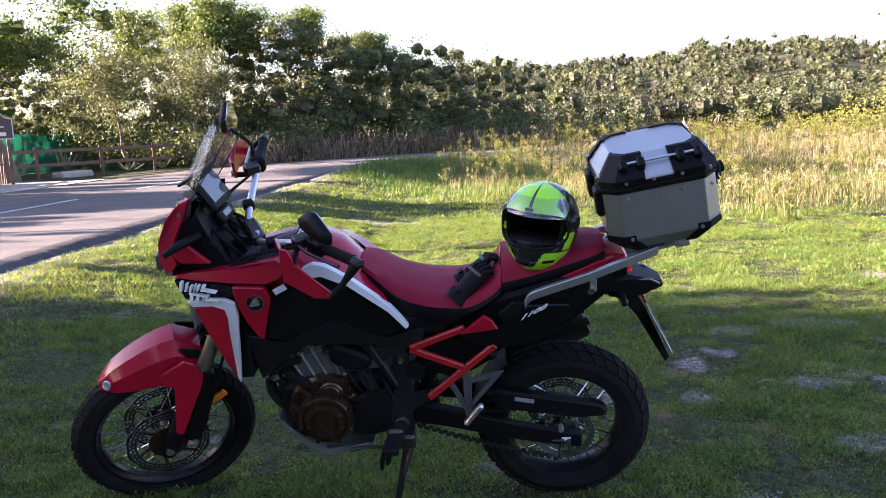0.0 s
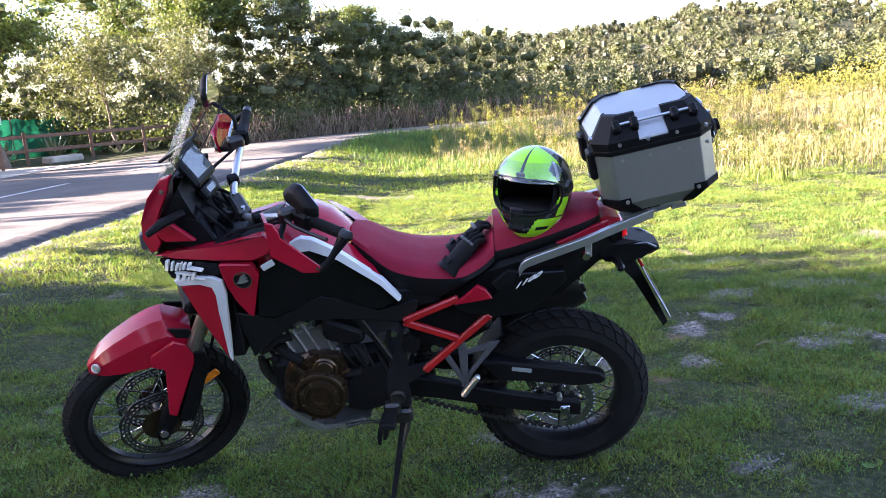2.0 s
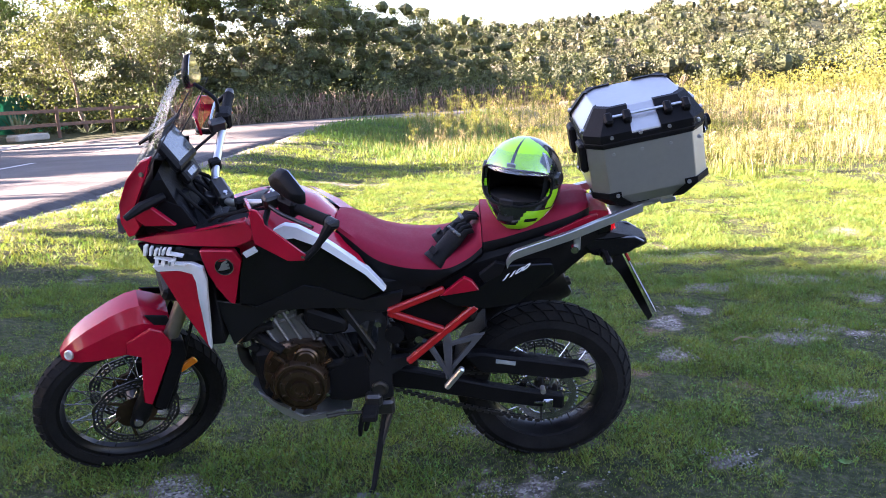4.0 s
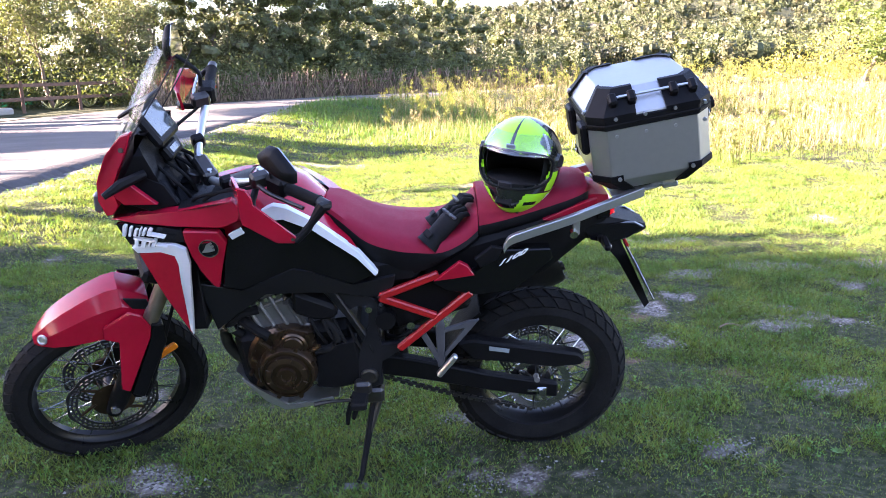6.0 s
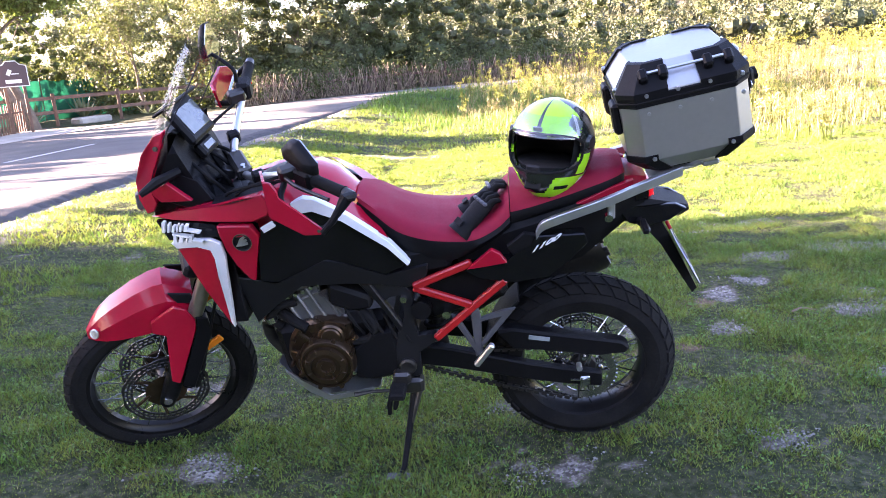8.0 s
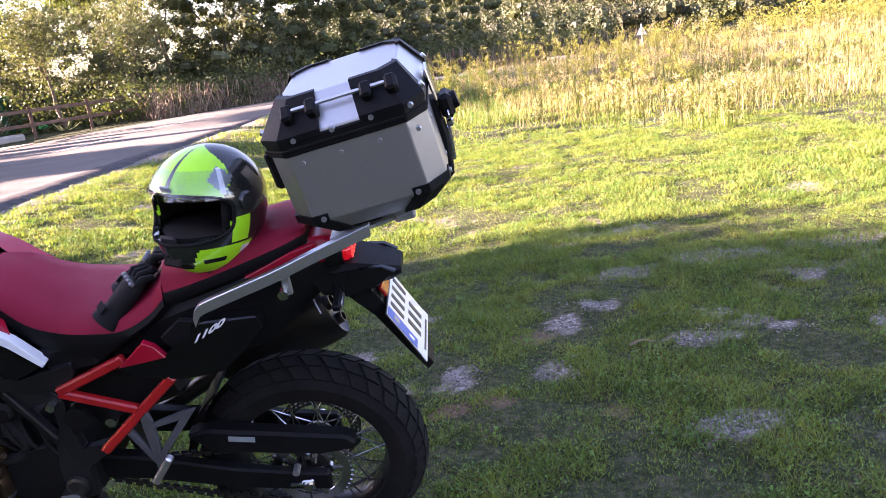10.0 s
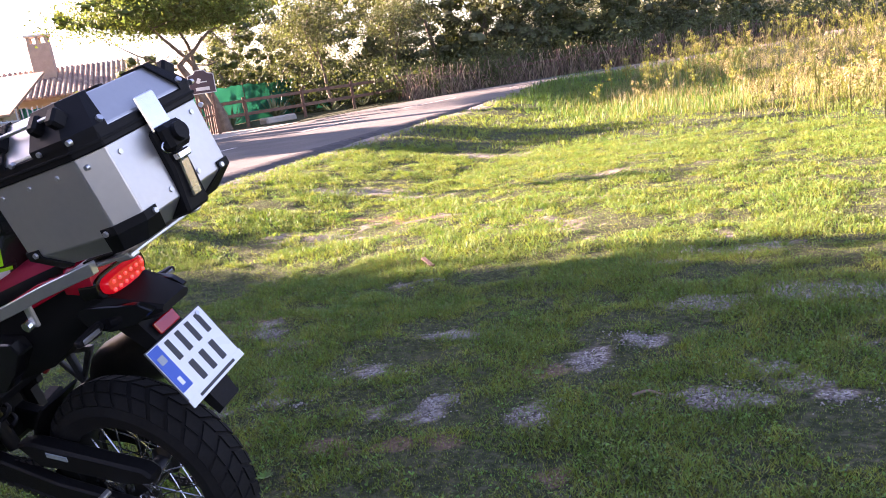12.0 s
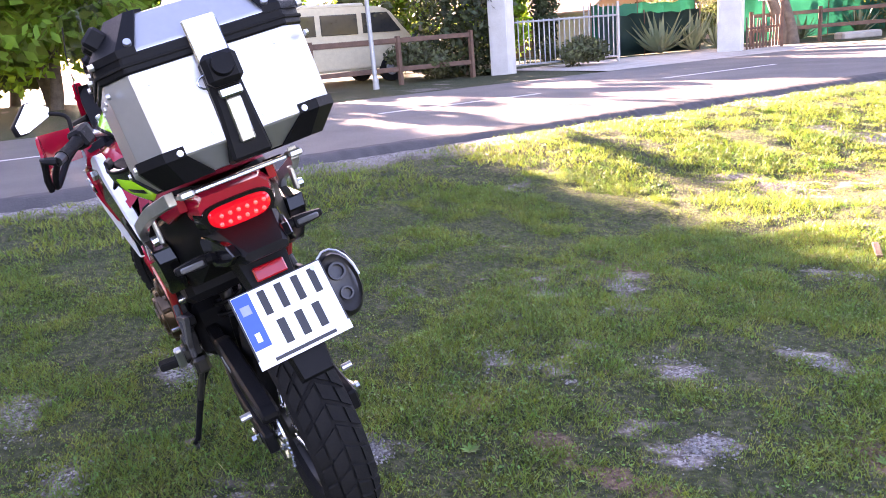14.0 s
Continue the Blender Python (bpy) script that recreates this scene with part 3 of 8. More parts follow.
def turf(name, n, pick, length, width, mat, label, lean=0.8, category="grass"):
    """Mown turf: n short blades of one leaning triangle each."""
    x, y, h = pick(n)
    n = len(x)
    z = land(x, y) - 0.003
    az, tilt, side = rng.random(n) * 2 * np.pi, lean * (0.35 + 0.65 * rng.random(n)), rng.random(n) * 2 * np.pi
    h = h * length * (0.5 + rng.random(n))
    w = width * (0.6 + 0.8 * rng.random(n)) * 0.5
    sx, sy = np.cos(side) * w, np.sin(side) * w
    tip = np.stack([x + np.cos(az) * np.sin(tilt) * h, y + np.sin(az) * np.sin(tilt) * h, z + 0.004 + np.abs(np.cos(tilt)) * h], 1)
    v = np.stack([np.stack([x - sx, y - sy, z], 1), np.stack([x + sx, y + sy, z], 1), tip], 1).reshape(-1, 3)
    return tagged(new(name, fast_mesh(name, v, np.arange(3 * n).reshape(-1, 3), mat)), label, category, kind="stuff")


def sward(name, n, pick, size, rise, mat, label, category="clover"):
    """Small broad leaves lying every way just above the soil: one folded diamond of two triangles each."""
    x, y, h = pick(n)
    n = len(x)
    z = land(x, y) + rise * h * rng.random(n)
    az, tilt = rng.random(n) * 2 * np.pi, rng.normal(0, 0.55, n)
    r = size * (0.5 + 0.9 * rng.random(n))
    u = np.stack([np.cos(az) * np.cos(tilt), np.sin(az) * np.cos(tilt), np.sin(tilt)], 1) * r[:, None]
    w = np.stack([-np.sin(az), np.cos(az), 0.35 * rng.normal(size=n)], 1) * (0.55 * r)[:, None]
    c = np.stack([x, y, z], 1)
    v = np.stack([c - u, c + w, c + u, c - w], 1).reshape(-1, 3)
    return tagged(new(name, fast_mesh(name, v, np.arange(4 * n).reshape(-1, 4), mat)), label, category, kind="stuff")


turf("lawn_grass", 640000, lawn_pick(-3.2, 3.6, -1.6, 3.4, clump=0.55, power=1.3), 0.022, 0.0042, GRASS, "short green mown grass round the motorcycle", 1.35)
turf("lawn_grass", 300000, lawn_pick(-5, 5, 3.4, 9.5, clump=0.5), 0.030, 0.008, GRASS, "short green mown grass in the sun", 1.3)
turf("lawn_grass", 110000, lawn_pick(-6, 12, 9.5, 20), 0.05, 0.016, GRASS, "short green mown grass farther off", 1.2)
turf("lawn_grass", 70000, lawn_pick(-6, -3.2, -3, 3.4), 0.030, 0.008, GRASS, "short green mown grass towards the road", 1.3)
turf("lawn_grass", 60000, lawn_pick(-6, 9, -9, -1.6), 0.04, 0.014, GRASS, "short green mown grass on the near side", 1.3)
turf("lawn_grass", 70000, lawn_pick(3.6, 10, -1.6, 9.5), 0.04, 0.012, GRASS, "short green mown grass to the open side", 1.3)
turf("dry_lawn_grass", 70000, lawn_pick(-4.5, 5, -1.6, 9, keep=0.2, clump=0.2), 0.022, 0.003, DRY, "straw-coloured clippings among the lawn", 1.5)
sward("clover", 210000, lawn_pick(-3.2, 3.6, -1.6, 4.2, clump=1.0, power=1.6), 0.0062, 0.026, CLOVER, "low clover leaves among the lawn")
sward("clover", 70000, lawn_pick(-5, 5, 4.2, 10, clump=1.0, power=1.4), 0.011, 0.035, CLOVER, "low clover leaves in the sunny lawn")
blades("lawn_tufts", 60000, lawn_pick(-3.4, 4, -1.6, 6, clump=1.0, power=5.0), 0.034, 0.0042, VERGE, "thicker lush tufts left by the mower", 0.8)
blades("verge_grass", 42000, lambda n: field_pick(-7, 1.5, 12, 27, 3.0)(n), 0.17, 0.011, VERGE, "lush green grass by the road bend", 0.75)
blades("meadow_grass", 50000, field_pick(-2.5, 22, 7, 34, 2.5, 1.0, 0.46), 0.22, 0.011, MEADOW, "unmown green meadow grass", 0.5)
blades("dry_grass", 140000, field_pick(-1.5, 30, 8, 48, 4.0, 1.2, 0.40), 0.30, 0.0055, DRY, "tall dry straw-coloured grass", 0.62)

# ---- trees and shrubs ----
def leaf_cloud(centres, radii, per, size, flat=1.0, shell=0.35, skin=0.0):
    """Small leaves scattered through lumps: an array of quads' corners."""
    n = sum(per)
    c = np.repeat(np.asarray(centres, float), per, 0)
    r = np.repeat(np.asarray(radii, float), per)
    d = rng.normal(size=(n, 3))
    d /= np.linalg.norm(d, axis=1)[:, None]
    k = shell + (1.25 - shell) * rng.random(n)
    p = c + d * (r * k)[:, None] * [1, 1, flat]
    a = rng.normal(size=(n, 3))
    a /= np.linalg.norm(a, axis=1)[:, None]
    if skin:
        a = a - skin * d * (a * d).sum(1)[:, None]
        a /= np.linalg.norm(a, axis=1)[:, None] + 1e-9
    b = np.cross(a, d + 0.3 * rng.normal(size=(n, 3)))
    b /= np.linalg.norm(b, axis=1)[:, None] + 1e-9
    s = (size * (0.5 + rng.random(n)))[:, None]
    return np.stack([p - a * s, p + b * s * 0.5, p + a * s, p - b * s * 0.5], 1)


def masses(centres, radii, flat=1.0, across=8, up=5, rough=0.22):
    """Lumpy inner bodies of foliage that close a crown: an array of quads' corners."""
    c, r = np.asarray(centres, float), np.asarray(radii, float)
    t = np.arange(across) * 2 * np.pi / across
    e = np.linspace(-0.5 * np.pi, 0.5 * np.pi, up + 1)
    d = np.stack([np.cos(e)[:, None] * np.cos(t), np.cos(e)[:, None] * np.sin(t), np.sin(e)[:, None] + 0 * t], -1)
    k = 1 + rough * rng.normal(size=(len(c), up + 1, across, 1))
    k[:, 0], k[:, -1] = 0.9, 0.9
    v = c[:, None, None] + d * k * r[:, None, None, None] * [1, 1, flat]
    w = np.roll(v, -1, 2)
    return np.stack([v[:, :-1], w[:, :-1], w[:, 1:], v[:, 1:]], 3).reshape(-1, 4, 3)


def leaf_mesh(name, quads, mat):
    q = np.concatenate(quads) if isinstance(quads, list) else quads
    v = q.reshape(-1, 3)
    return fast_mesh(name, v, np.arange(len(v)).reshape(-1, 4), mat)


def limb(bm, a, d, length, r, depth, tips, seg=6, spread=0.6, bendy=0.25):
    """A limb that bends, tapers and forks; its twig ends go into tips."""
    pts, rs = [Vector(a)], [r]
    d = Vector(d).normalized()
    for i in range(4):
        d = (d + Vector(rng.normal(0, bendy * 0.5, 3)) + Vector((0, 0, 0.06))).normalized()
        pts.append(pts[-1] + d * length / 4)
        rs.append(r * (1 - 0.13 * (i + 1)))
    tube(bm, pts, rs, seg)
    if depth == 0:
        tips.append(pts[-1])
        return
    for k in range(3 if depth > 1 else 2):
        e = (d + Vector(rng.normal(0, spread, 3)) + Vector((0, 0, 0.1))).normalized()
        limb(bm, pts[-1 - (k == 2)], e, length * (0.62 + 0.2 * rng.random()), rs[-1] * 0.75, depth - 1, tips, max(4, seg - 1), spread, bendy)
    tips.append(pts[-1])


def make_tree(label, height, trunk, r, leaf, size, count, crown, lumps, spread=0.6, lean=(0, 0), flat=0.8, depth=2, category="tree", top=0.0, trunks=1, open_crown=0.0, body=0.0, low=0.0):
    t = thing("tree", label, category)
    bm, tips = bmesh.new(), []
    for k in range(trunks):
        o = Vector((0.25 * k * (-1)**k, 0.12 * k, -0.15))
        limb(bm, o, (lean[0] + 0.35 * k * (-1)**k, lean[1], 1), trunk, r, depth, tips, 8, spread)
    part("trunk", bm, BARK, t, smooth=60)
    base = [np.array(p) for p in tips]
    centres, radii = [], []
    for k in range(lumps):
        p = base[int(rng.integers(len(base)))] if base and k < lumps * 0.7 else np.array([0, 0, trunk + (height - trunk) * 0.5]) + rng.normal(0, 1, 3) * [crown * 0.45, crown * 0.45, (height - trunk) * 0.25]
        p = p + rng.normal(0, 0.19, 3) * crown
        if top:
            p[2] = trunk + (height - trunk) * (0.45 + 0.5 * rng.random())
        q = np.hypot(p[0], p[1])
        if q > 0.86 * crown:
            p[:2] *= 0.86 * crown / q
        p[2] = min(max(p[2], trunk * 0.75, low + 0.6 * rng.random()), height - 0.16 * crown)
        centres.append(p)
        radii.append(crown * (0.17 + 0.2 * rng.random()))
    per = [max(4, int(count / lumps * (0.6 + 0.8 * rng.random()) * (1 - open_crown * rng.random()))) for _ in range(lumps)]
    quads = [leaf_cloud(centres, radii, per, size, flat, 0.3, 0.5)]
    if body:
        keep = [k for k, p in enumerate(centres) if body > 0.5 or p[2] < trunk + (height - trunk) * 0.86 and np.hypot(p[0], p[1]) < 0.93 * crown]
        quads.append(masses([centres[k] for k in keep], np.array([radii[k] for k in keep]) * body, flat))
    ob = new("crown", leaf_mesh("crown", quads, leaf))
    ob.parent = t
    return t


def at(x, y, turn=0.0, size=1.0, dz=0.0):
    return Matrix.Translation((x, y, float(land(x, y)[0]) + dz)) @ Matrix.Rotation(radians(turn), 4, "Z") @ Matrix.Diagonal((size, size, size, 1))


def put(ob, x, y, turn=0.0, size=1.0, first=None):
    """The tree itself the first time, a copy of it after that."""
    m = at(x, y, turn, size)
    if not ob.get("set"):
        ob["set"] = 1
        ob.matrix_world = m
        return ob
    c = copy_thing(ob, at(x, y, turn))
    c.scale = (size,) * 3
    return c


oak = make_tree("dark green holm oak with a dense rounded crown", 6.0, 1.1, 0.16, LEAF_OAK, 0.052, 19000, 2.5, 110, flat=0.8, body=0.42)
oak_b = make_tree("broad holm oak with grey-green foliage", 5.4, 1.0, 0.15, LEAF_OLIVE, 0.050, 19000, 2.6, 90, flat=0.8, body=0.32, open_crown=0.3)
pine = make_tree("umbrella pine with a bright green flat crown", 7.6, 3.6, 0.17, LEAF_PINE, 0.062, 20000, 2.4, 110, flat=0.5, top=1.0, body=0.28)
slim = make_tree("slender tree with thin grey trunk and light crown", 5.6, 2.0, 0.10, LEAF_OLIVE, 0.05, 10000, 2.0, 60, spread=0.75, lean=(-0.12, 0), open_crown=0.6)
feather = make_tree("large forked pine with feathery yellow-green foliage", 8.0, 2.6, 0.22, LEAF_PINE, 0.05, 46000, 4.9, 170, spread=0.9, flat=0.45, trunks=2, depth=2, open_crown=0.3, low=3.7, body=0.2)
shade = make_tree("tall leafy roadside tree", 9.5, 2.2, 0.2, LEAF_VINE, 0.17, 15000, 3.4, 120, flat=0.9, body=0.55)
blocker = make_tree("dense evergreen tree added to block light round the meadow", 6.0, 1.1, 0.16, LEAF_OAK, 0.11, 4000, 2.5, 60, flat=0.8, body=0.6)

put(feather, -14.6, 20.1, 20)
put(slim, -13.7, 26.0, 0)
put(slim, -16.6, 28.5, 130, 0.9)
put(slim, -12.0, 29.0, 30, 0.95)
put(oak, -17.5, 31.5, 60, 0.8)
put(oak_b, -13.4, 33.0, 10, 0.95)
put(oak_b, -9.2, 34.4, 160, 1.22)
put(oak, -6.6, 36.0, 80, 1.0)
put(oak, -4.2, 37.6, 220, 0.95)
put(oak_b, -1.6, 39.6, 300, 0.92)
put(oak, 1.4, 42.0, 30, 0.8)
for x, y, a, s in ((-20, 33, 15, 0.95), (-15.5, 34.5, 95, 0.95), (-11.5, 37, 200, 1.05), (-8, 39, 310, 1.1), (-4.5, 41.5, 45, 1.05), (-1, 43.5, 130, 1.0)):
    put(oak, x, y, a, s)
for x, y, a, s in ((-26.5, 37.5, 40, 1.1), (-22.5, 39, 150, 1.15), (-18.4, 40.5, 260, 1.15), (-14.4, 41.5, 10, 1.12)):
    put(oak, x, y, a, s)
put(pine, -16.0, 36.5, 0, 1.0)
put(pine, -12.8, 35.2, 70, 1.0)
put(pine, -10.4, 36.0, 190, 0.96)
put(pine, -6.9, 40.5, 90, 0.84)
put(pine, -22.5, 31.0, 40, 0.85)
put(oak_b, -24.0, 33.5, 20, 0.9)
put(oak, -19.5, 27.5, 20, 0.62)
put(oak, -22.5, 26.0, 200, 0.6)
put(oak_b, -17.0, 29.8, 90, 0.75)
pine_field = make_tree("tall pine at the edge of the meadow", 7.0, 1.8, 0.15, LEAF_PINE, 0.06, 18000, 2.1, 80, spread=0.9, flat=0.5, depth=2, open_crown=0.4, body=0.3)
put(pine_field, 15.4, 25.6, 0, 0.8)
# unseen trees added on the meadow's near side, behind the way that is walked, to darken reflections
for x, y, a, s in ((-9, -17, 0, 1.3), (-4.6, -15.5, 80, 1.2), (-0.4, -17.2, 170, 1.35), (3.6, -15.8, 230, 1.2), (7.4, -18, 310, 1.3), (-13.5, -19, 30, 1.3)):
    put(blocker, x, y, a, s)
# tall trees beyond the road that keep the motorcycle in shade
for x, y, a, s in ((-20, -9.5, 0, 1.0), (-18, -5.9, 70, 0.95), (-22, -3.2, 160, 1.1), (-18.2, -1.9, 220, 0.9), (-24, 0.1, 20, 1.15), (-19, -13, 300, 1.0), (-21, 0.0, 140, 0.98), (-26, -8, 120, 1.2), (-27, -3, 250, 1.2), (-25, 11.4, 200, 0.66), (-23, 14.8, 90, 0.5), (-24.5, 6.8, 10, 0.58)):
    put(shade, x, y, a, s)
# narrow trees added beyond the road to throw shadow stripes over lawn and verge
stripe_tree = make_tree("slender leafy tree added beyond the road to cast shadow stripes", 6.3, 1.6, 0.09, LEAF_VINE, 0.12, 3600, 0.62, 60, spread=0.25, flat=1.5, body=0.6)
put(stripe_tree, -20.0, 3.75, 0, 1.0)
put(stripe_tree, -20.5, 6.1, 80, 0.94)
put(stripe_tree, -19.6, 2.5, 200, 0.86)
put(stripe_tree, -19.9, 1.9, 310, 0.92)
put(stripe_tree, -21.5, 10.8, 160, 1.36)
put(stripe_tree, -22.3, 11.8, 250, 1.40)
put(oak_b, -19.6, 5.4, 40, 0.8)
put(oak, -20.6, 8.6, 140, 0.8)
put(blocker, -26, -6, 0, 1.2)
put(blocker, -27, -1, 100, 1.2)


def cypress(label, h, r, count):
    t = thing("cypress", label, "tree")
    part("trunk", rod(bmesh.new(), (0, 0, -0.1), (0, 0, h * 0.3), 0.1, 0.07, 8), BARK, t)
    zs = np.linspace(0.25, h, 26)
    w = [r * (math.sin(math.pi * min(1, (z / h) * 0.75 + 0.2))**0.7) * (0.9 + 0.2 * rng.random()) for z in zs]
    cs = [(rng.normal(0, r * 0.12), rng.normal(0, r * 0.12), z) for z in zs]
    ob = new("crown", leaf_mesh("crown", leaf_cloud(cs, [max(0.12, v) for v in w], [count // 26] * 26, 0.075, 0.7, 0.75), LEAF_CYPRESS))
    ob.parent = t
    return t


put(cypress("broad dark clipped cypress beside the gate", 3.9, 1.05, 9000), -16.4, 9.7)
put(cypress("narrow dark cypress behind the gate", 5.2, 0.42, 6000), -20.5, 15.2)


def hill_woods():
    """Woods on the far slope: rounded, uneven crowns, each an inner mass with a ragged skin of leaf clumps."""
    kinds = {"oak": [], "dark": [], "pine": []}
    n = 0
    while n < 1500:
        az, r = rng.uniform(-14, 44), 46 + 250 * rng.random()**1.1
        x, y = r * math.sin(radians(az)), r * math.cos(radians(az))
        if r < 60 and az < 4:
            continue
        d, far = road_gap(x, y)
        if d[0] < 7:
            continue
        n += 1
        z = float(land(x, y)[0])
        u = rng.random()
        kind = "dark" if u < 0.36 else "pine" if u > 0.80 else "oak"
        w = (1.25 + 1.0 * rng.random()) * (0.8 + 0.35 * smooth(60, 160, r))
        h = w * (1.3 + 0.5 * rng.random()) * (1.45 if kind == "pine" else 1.0)
        k = 3
        cs = np.array([x, y, z + h * 0.62]) + rng.normal(0, 1, (k, 3)) * [w * 0.40, w * 0.40, h * 0.16]
        rs = np.array([w * (0.50 + 0.25 * rng.random()) for _ in range(k)])
        flat = 0.7 if kind == "pine" else 0.95
        dens = int(250 if r < 90 else 130 if r < 160 else 75)
        kinds[kind] += [masses(cs, rs * 0.48, flat, 7, 4, 0.15), leaf_cloud(cs, rs, [dens] * k, 0.00065 * r + 0.055, flat, 0.55, 0.4)]
    return kinds


q = hill_woods()
tagged(new("hill_woods", leaf_mesh("hill_woods", q["oak"], LEAF_HILL)), "evergreen woods covering the distant hillside", "woods", kind="stuff")
tagged(new("hill_woods", leaf_mesh("hill_woods", q["dark"], LEAF_DARK)), "darker oaks among the hillside woods", "woods", kind="stuff")
tagged(new("hill_woods", leaf_mesh("hill_woods", q["pine"], LEAF_HILL_PINE)), "brighter pines standing out of the hillside woods", "woods", kind="stuff")


def shrubs():
    cs, rs, per = [], [], []
    while len(cs) < 400:
        u = rng.random()
        i = int(len(ROAD_LINE) * (0.36 + 0.4 * u))
        p, d = ROAD_LINE[i], ROAD_LINE[min(i + 1, len(ROAD_LINE) - 1)] - ROAD_LINE[i]
        d = d / np.hypot(*d)
        o = ROAD_HALF + 1.1 + 7.5 * rng.random()
        x, y = p[0] - d[1] * o, p[1] + d[0] * o
        if y < 25.5 or x < -16:
            continue
        h = 0.35 + (0.5 + 0.07 * (o - 5)) * rng.random()
        cs.append((x, y, ROAD_Z + h * (0.6 + 0.9 * rng.random())))
        rs.append(h)
        per.append(170)
    return leaf_cloud(cs, rs, per, 0.06, 0.9, 0.3)


tagged(new("undergrowth", leaf_mesh("undergrowth", shrubs(), LEAF_OAK)), "low dark undergrowth behind the brushwood fence", "shrubs", kind="stuff")


def brush_fence():
    """Dead branches stacked upright along the outside of the bend."""
    vs, fs = [], []
    def stick(a, b, r):
        o = len(vs)
        a, b = np.array(a), np.array(b)
        d = (b - a) / np.linalg.norm(b - a)
        u = np.cross(d, [0.3, 0.5, 0.1])
        u /= np.linalg.norm(u)
        w = np.cross(d, u)
        for p, q in ((a, r), (b, r * 0.55)):
            for k in range(3):
                t = 2.094 * k
                vs.append(p + q * (math.cos(t) * u + math.sin(t) * w))
        for k in range(3):
            j = (k + 1) % 3
            fs.append((o + k, o + j, o + 3 + j, o + 3 + k))
    lo = int(np.argmin(np.hypot(ROAD_LINE[:, 0] + 6.9, ROAD_LINE[:, 1] - 23.4)))
    hi = int(np.argmin(np.hypot(ROAD_LINE[:, 0] - 14, ROAD_LINE[:, 1] - 34.6)))
    for k in range(1700):
        f = lo + (hi - lo) * rng.random()
        i = int(f)
        p = ROAD_LINE[i] + (ROAD_LINE[i + 1] - ROAD_LINE[i]) * (f - i)
        d = ROAD_LINE[i + 1] - ROAD_LINE[i]
        d = d / np.hypot(*d)
        o = ROAD_HALF + 0.9 + 0.5 * rng.random()
        x, y = p[0] - d[1] * o, p[1] + d[0] * o
        h = 0.35 + 0.85 * rng.random()**1.6
        e = rng.normal(0, 0.32, 2) * h
        stick((x, y, ROAD_Z - 0.05), (x + e[0], y + e[1], ROAD_Z + h), 0.008 + 0.014 * rng.random())
    me = mesh_of("brushwood_fence", [tuple(v) for v in vs], fs, TWIG)
    tagged(new("brushwood_fence", me), "tangled dead brushwood stacked along the road bend", "brushwood", kind="stuff")


brush_fence()


def weeds(n, x0, x1, y0, y1, hmin, hmax, mat, label):
    """Tall branching weeds with tufts of small leaves and yellow heads."""
    quads, sv, sf = [], [], []
    k = 0
    while k < n:
        x, y = rng.uniform(x0, x1), rng.uniform(y0, y1)
        d, far = road_gap(x, y)
        if y < tall_edge(np.array(x)) + 0.4 or d[0] < ROAD_HALF + 0.8 or far[0] or lattice(np.array(x * 0.5), np.array(y * 0.5), 31) < 0.36:
            continue
        k += 1
        h = rng.uniform(hmin, hmax)
        z = float(land(x, y)[0])
        c, s = [], []
        for j in range(7):
            t = 0.5 + 0.5 * rng.random()
            a = rng.random() * 6.28
            c.append((x + 0.30 * h * t * math.cos(a) * rng.random(), y + 0.30 * h * t * math.sin(a) * rng.random(), z + h * t))
            s.append(0.055 * h + 0.02)
            o = len(sv)
            sv += [(x - 0.006, y, z + h * t * 0.6), (x + 0.006, y, z + h * t * 0.6), c[-1]]
            sf.append((o, o + 1, o + 2))
        o = len(sv)
        sv += [(x - 0.008, y, z), (x + 0.008, y, z), (x, y, z + h)]
        sf.append((o, o + 1, o + 2))
        quads.append(leaf_cloud(c, s, [18] * 7, 0.015, 1.0, 0.2))
    ob = thing("weeds", label, "weeds", kind="stuff")
    a = new("heads", leaf_mesh("heads", quads, mat))
    b = new("stems", mesh_of("stems", sv, sf, MEADOW))
    a.parent = b.parent = ob


weeds(170, -1.5, 9, 11, 26, 0.5, 1.05, FENNEL, "tall yellow-green flowering weeds in the meadow")
weeds(180, 2, 26, 20, 48, 0.6, 1.2, FENNEL, "yellow-green weeds across the far meadow")
weeds(240, -1, 24, 22, 36, 0.6, 1.15, FENNEL, "pale flowering weeds before the far bend")
weeds(420, -1, 20, 9, 34, 0.35, 0.7, DRY, "pale fluffy seed heads over the dry grass")
weeds(60, 1.5, 8, 7.5, 12, 0.3, 0.6, MEADOW, "low leafy weeds at the edge of the mown grass")
bush = leaf_cloud([(14.6, 30.4, 0.8), (15.8, 31, 1.2), (17.4, 31, 1.5), (13.6, 31.2, 0.6), (19, 32, 1.9), (16.5, 29.8, 0.7)], [0.9, 1.1, 1.2, 0.8, 1.5, 0.8], [700] * 6, 0.06, 0.9, 0.5)
tagged(new("bush", leaf_mesh("bush", bush, FENNEL)), "broad yellow-green bush at the meadow's edge", "bush")


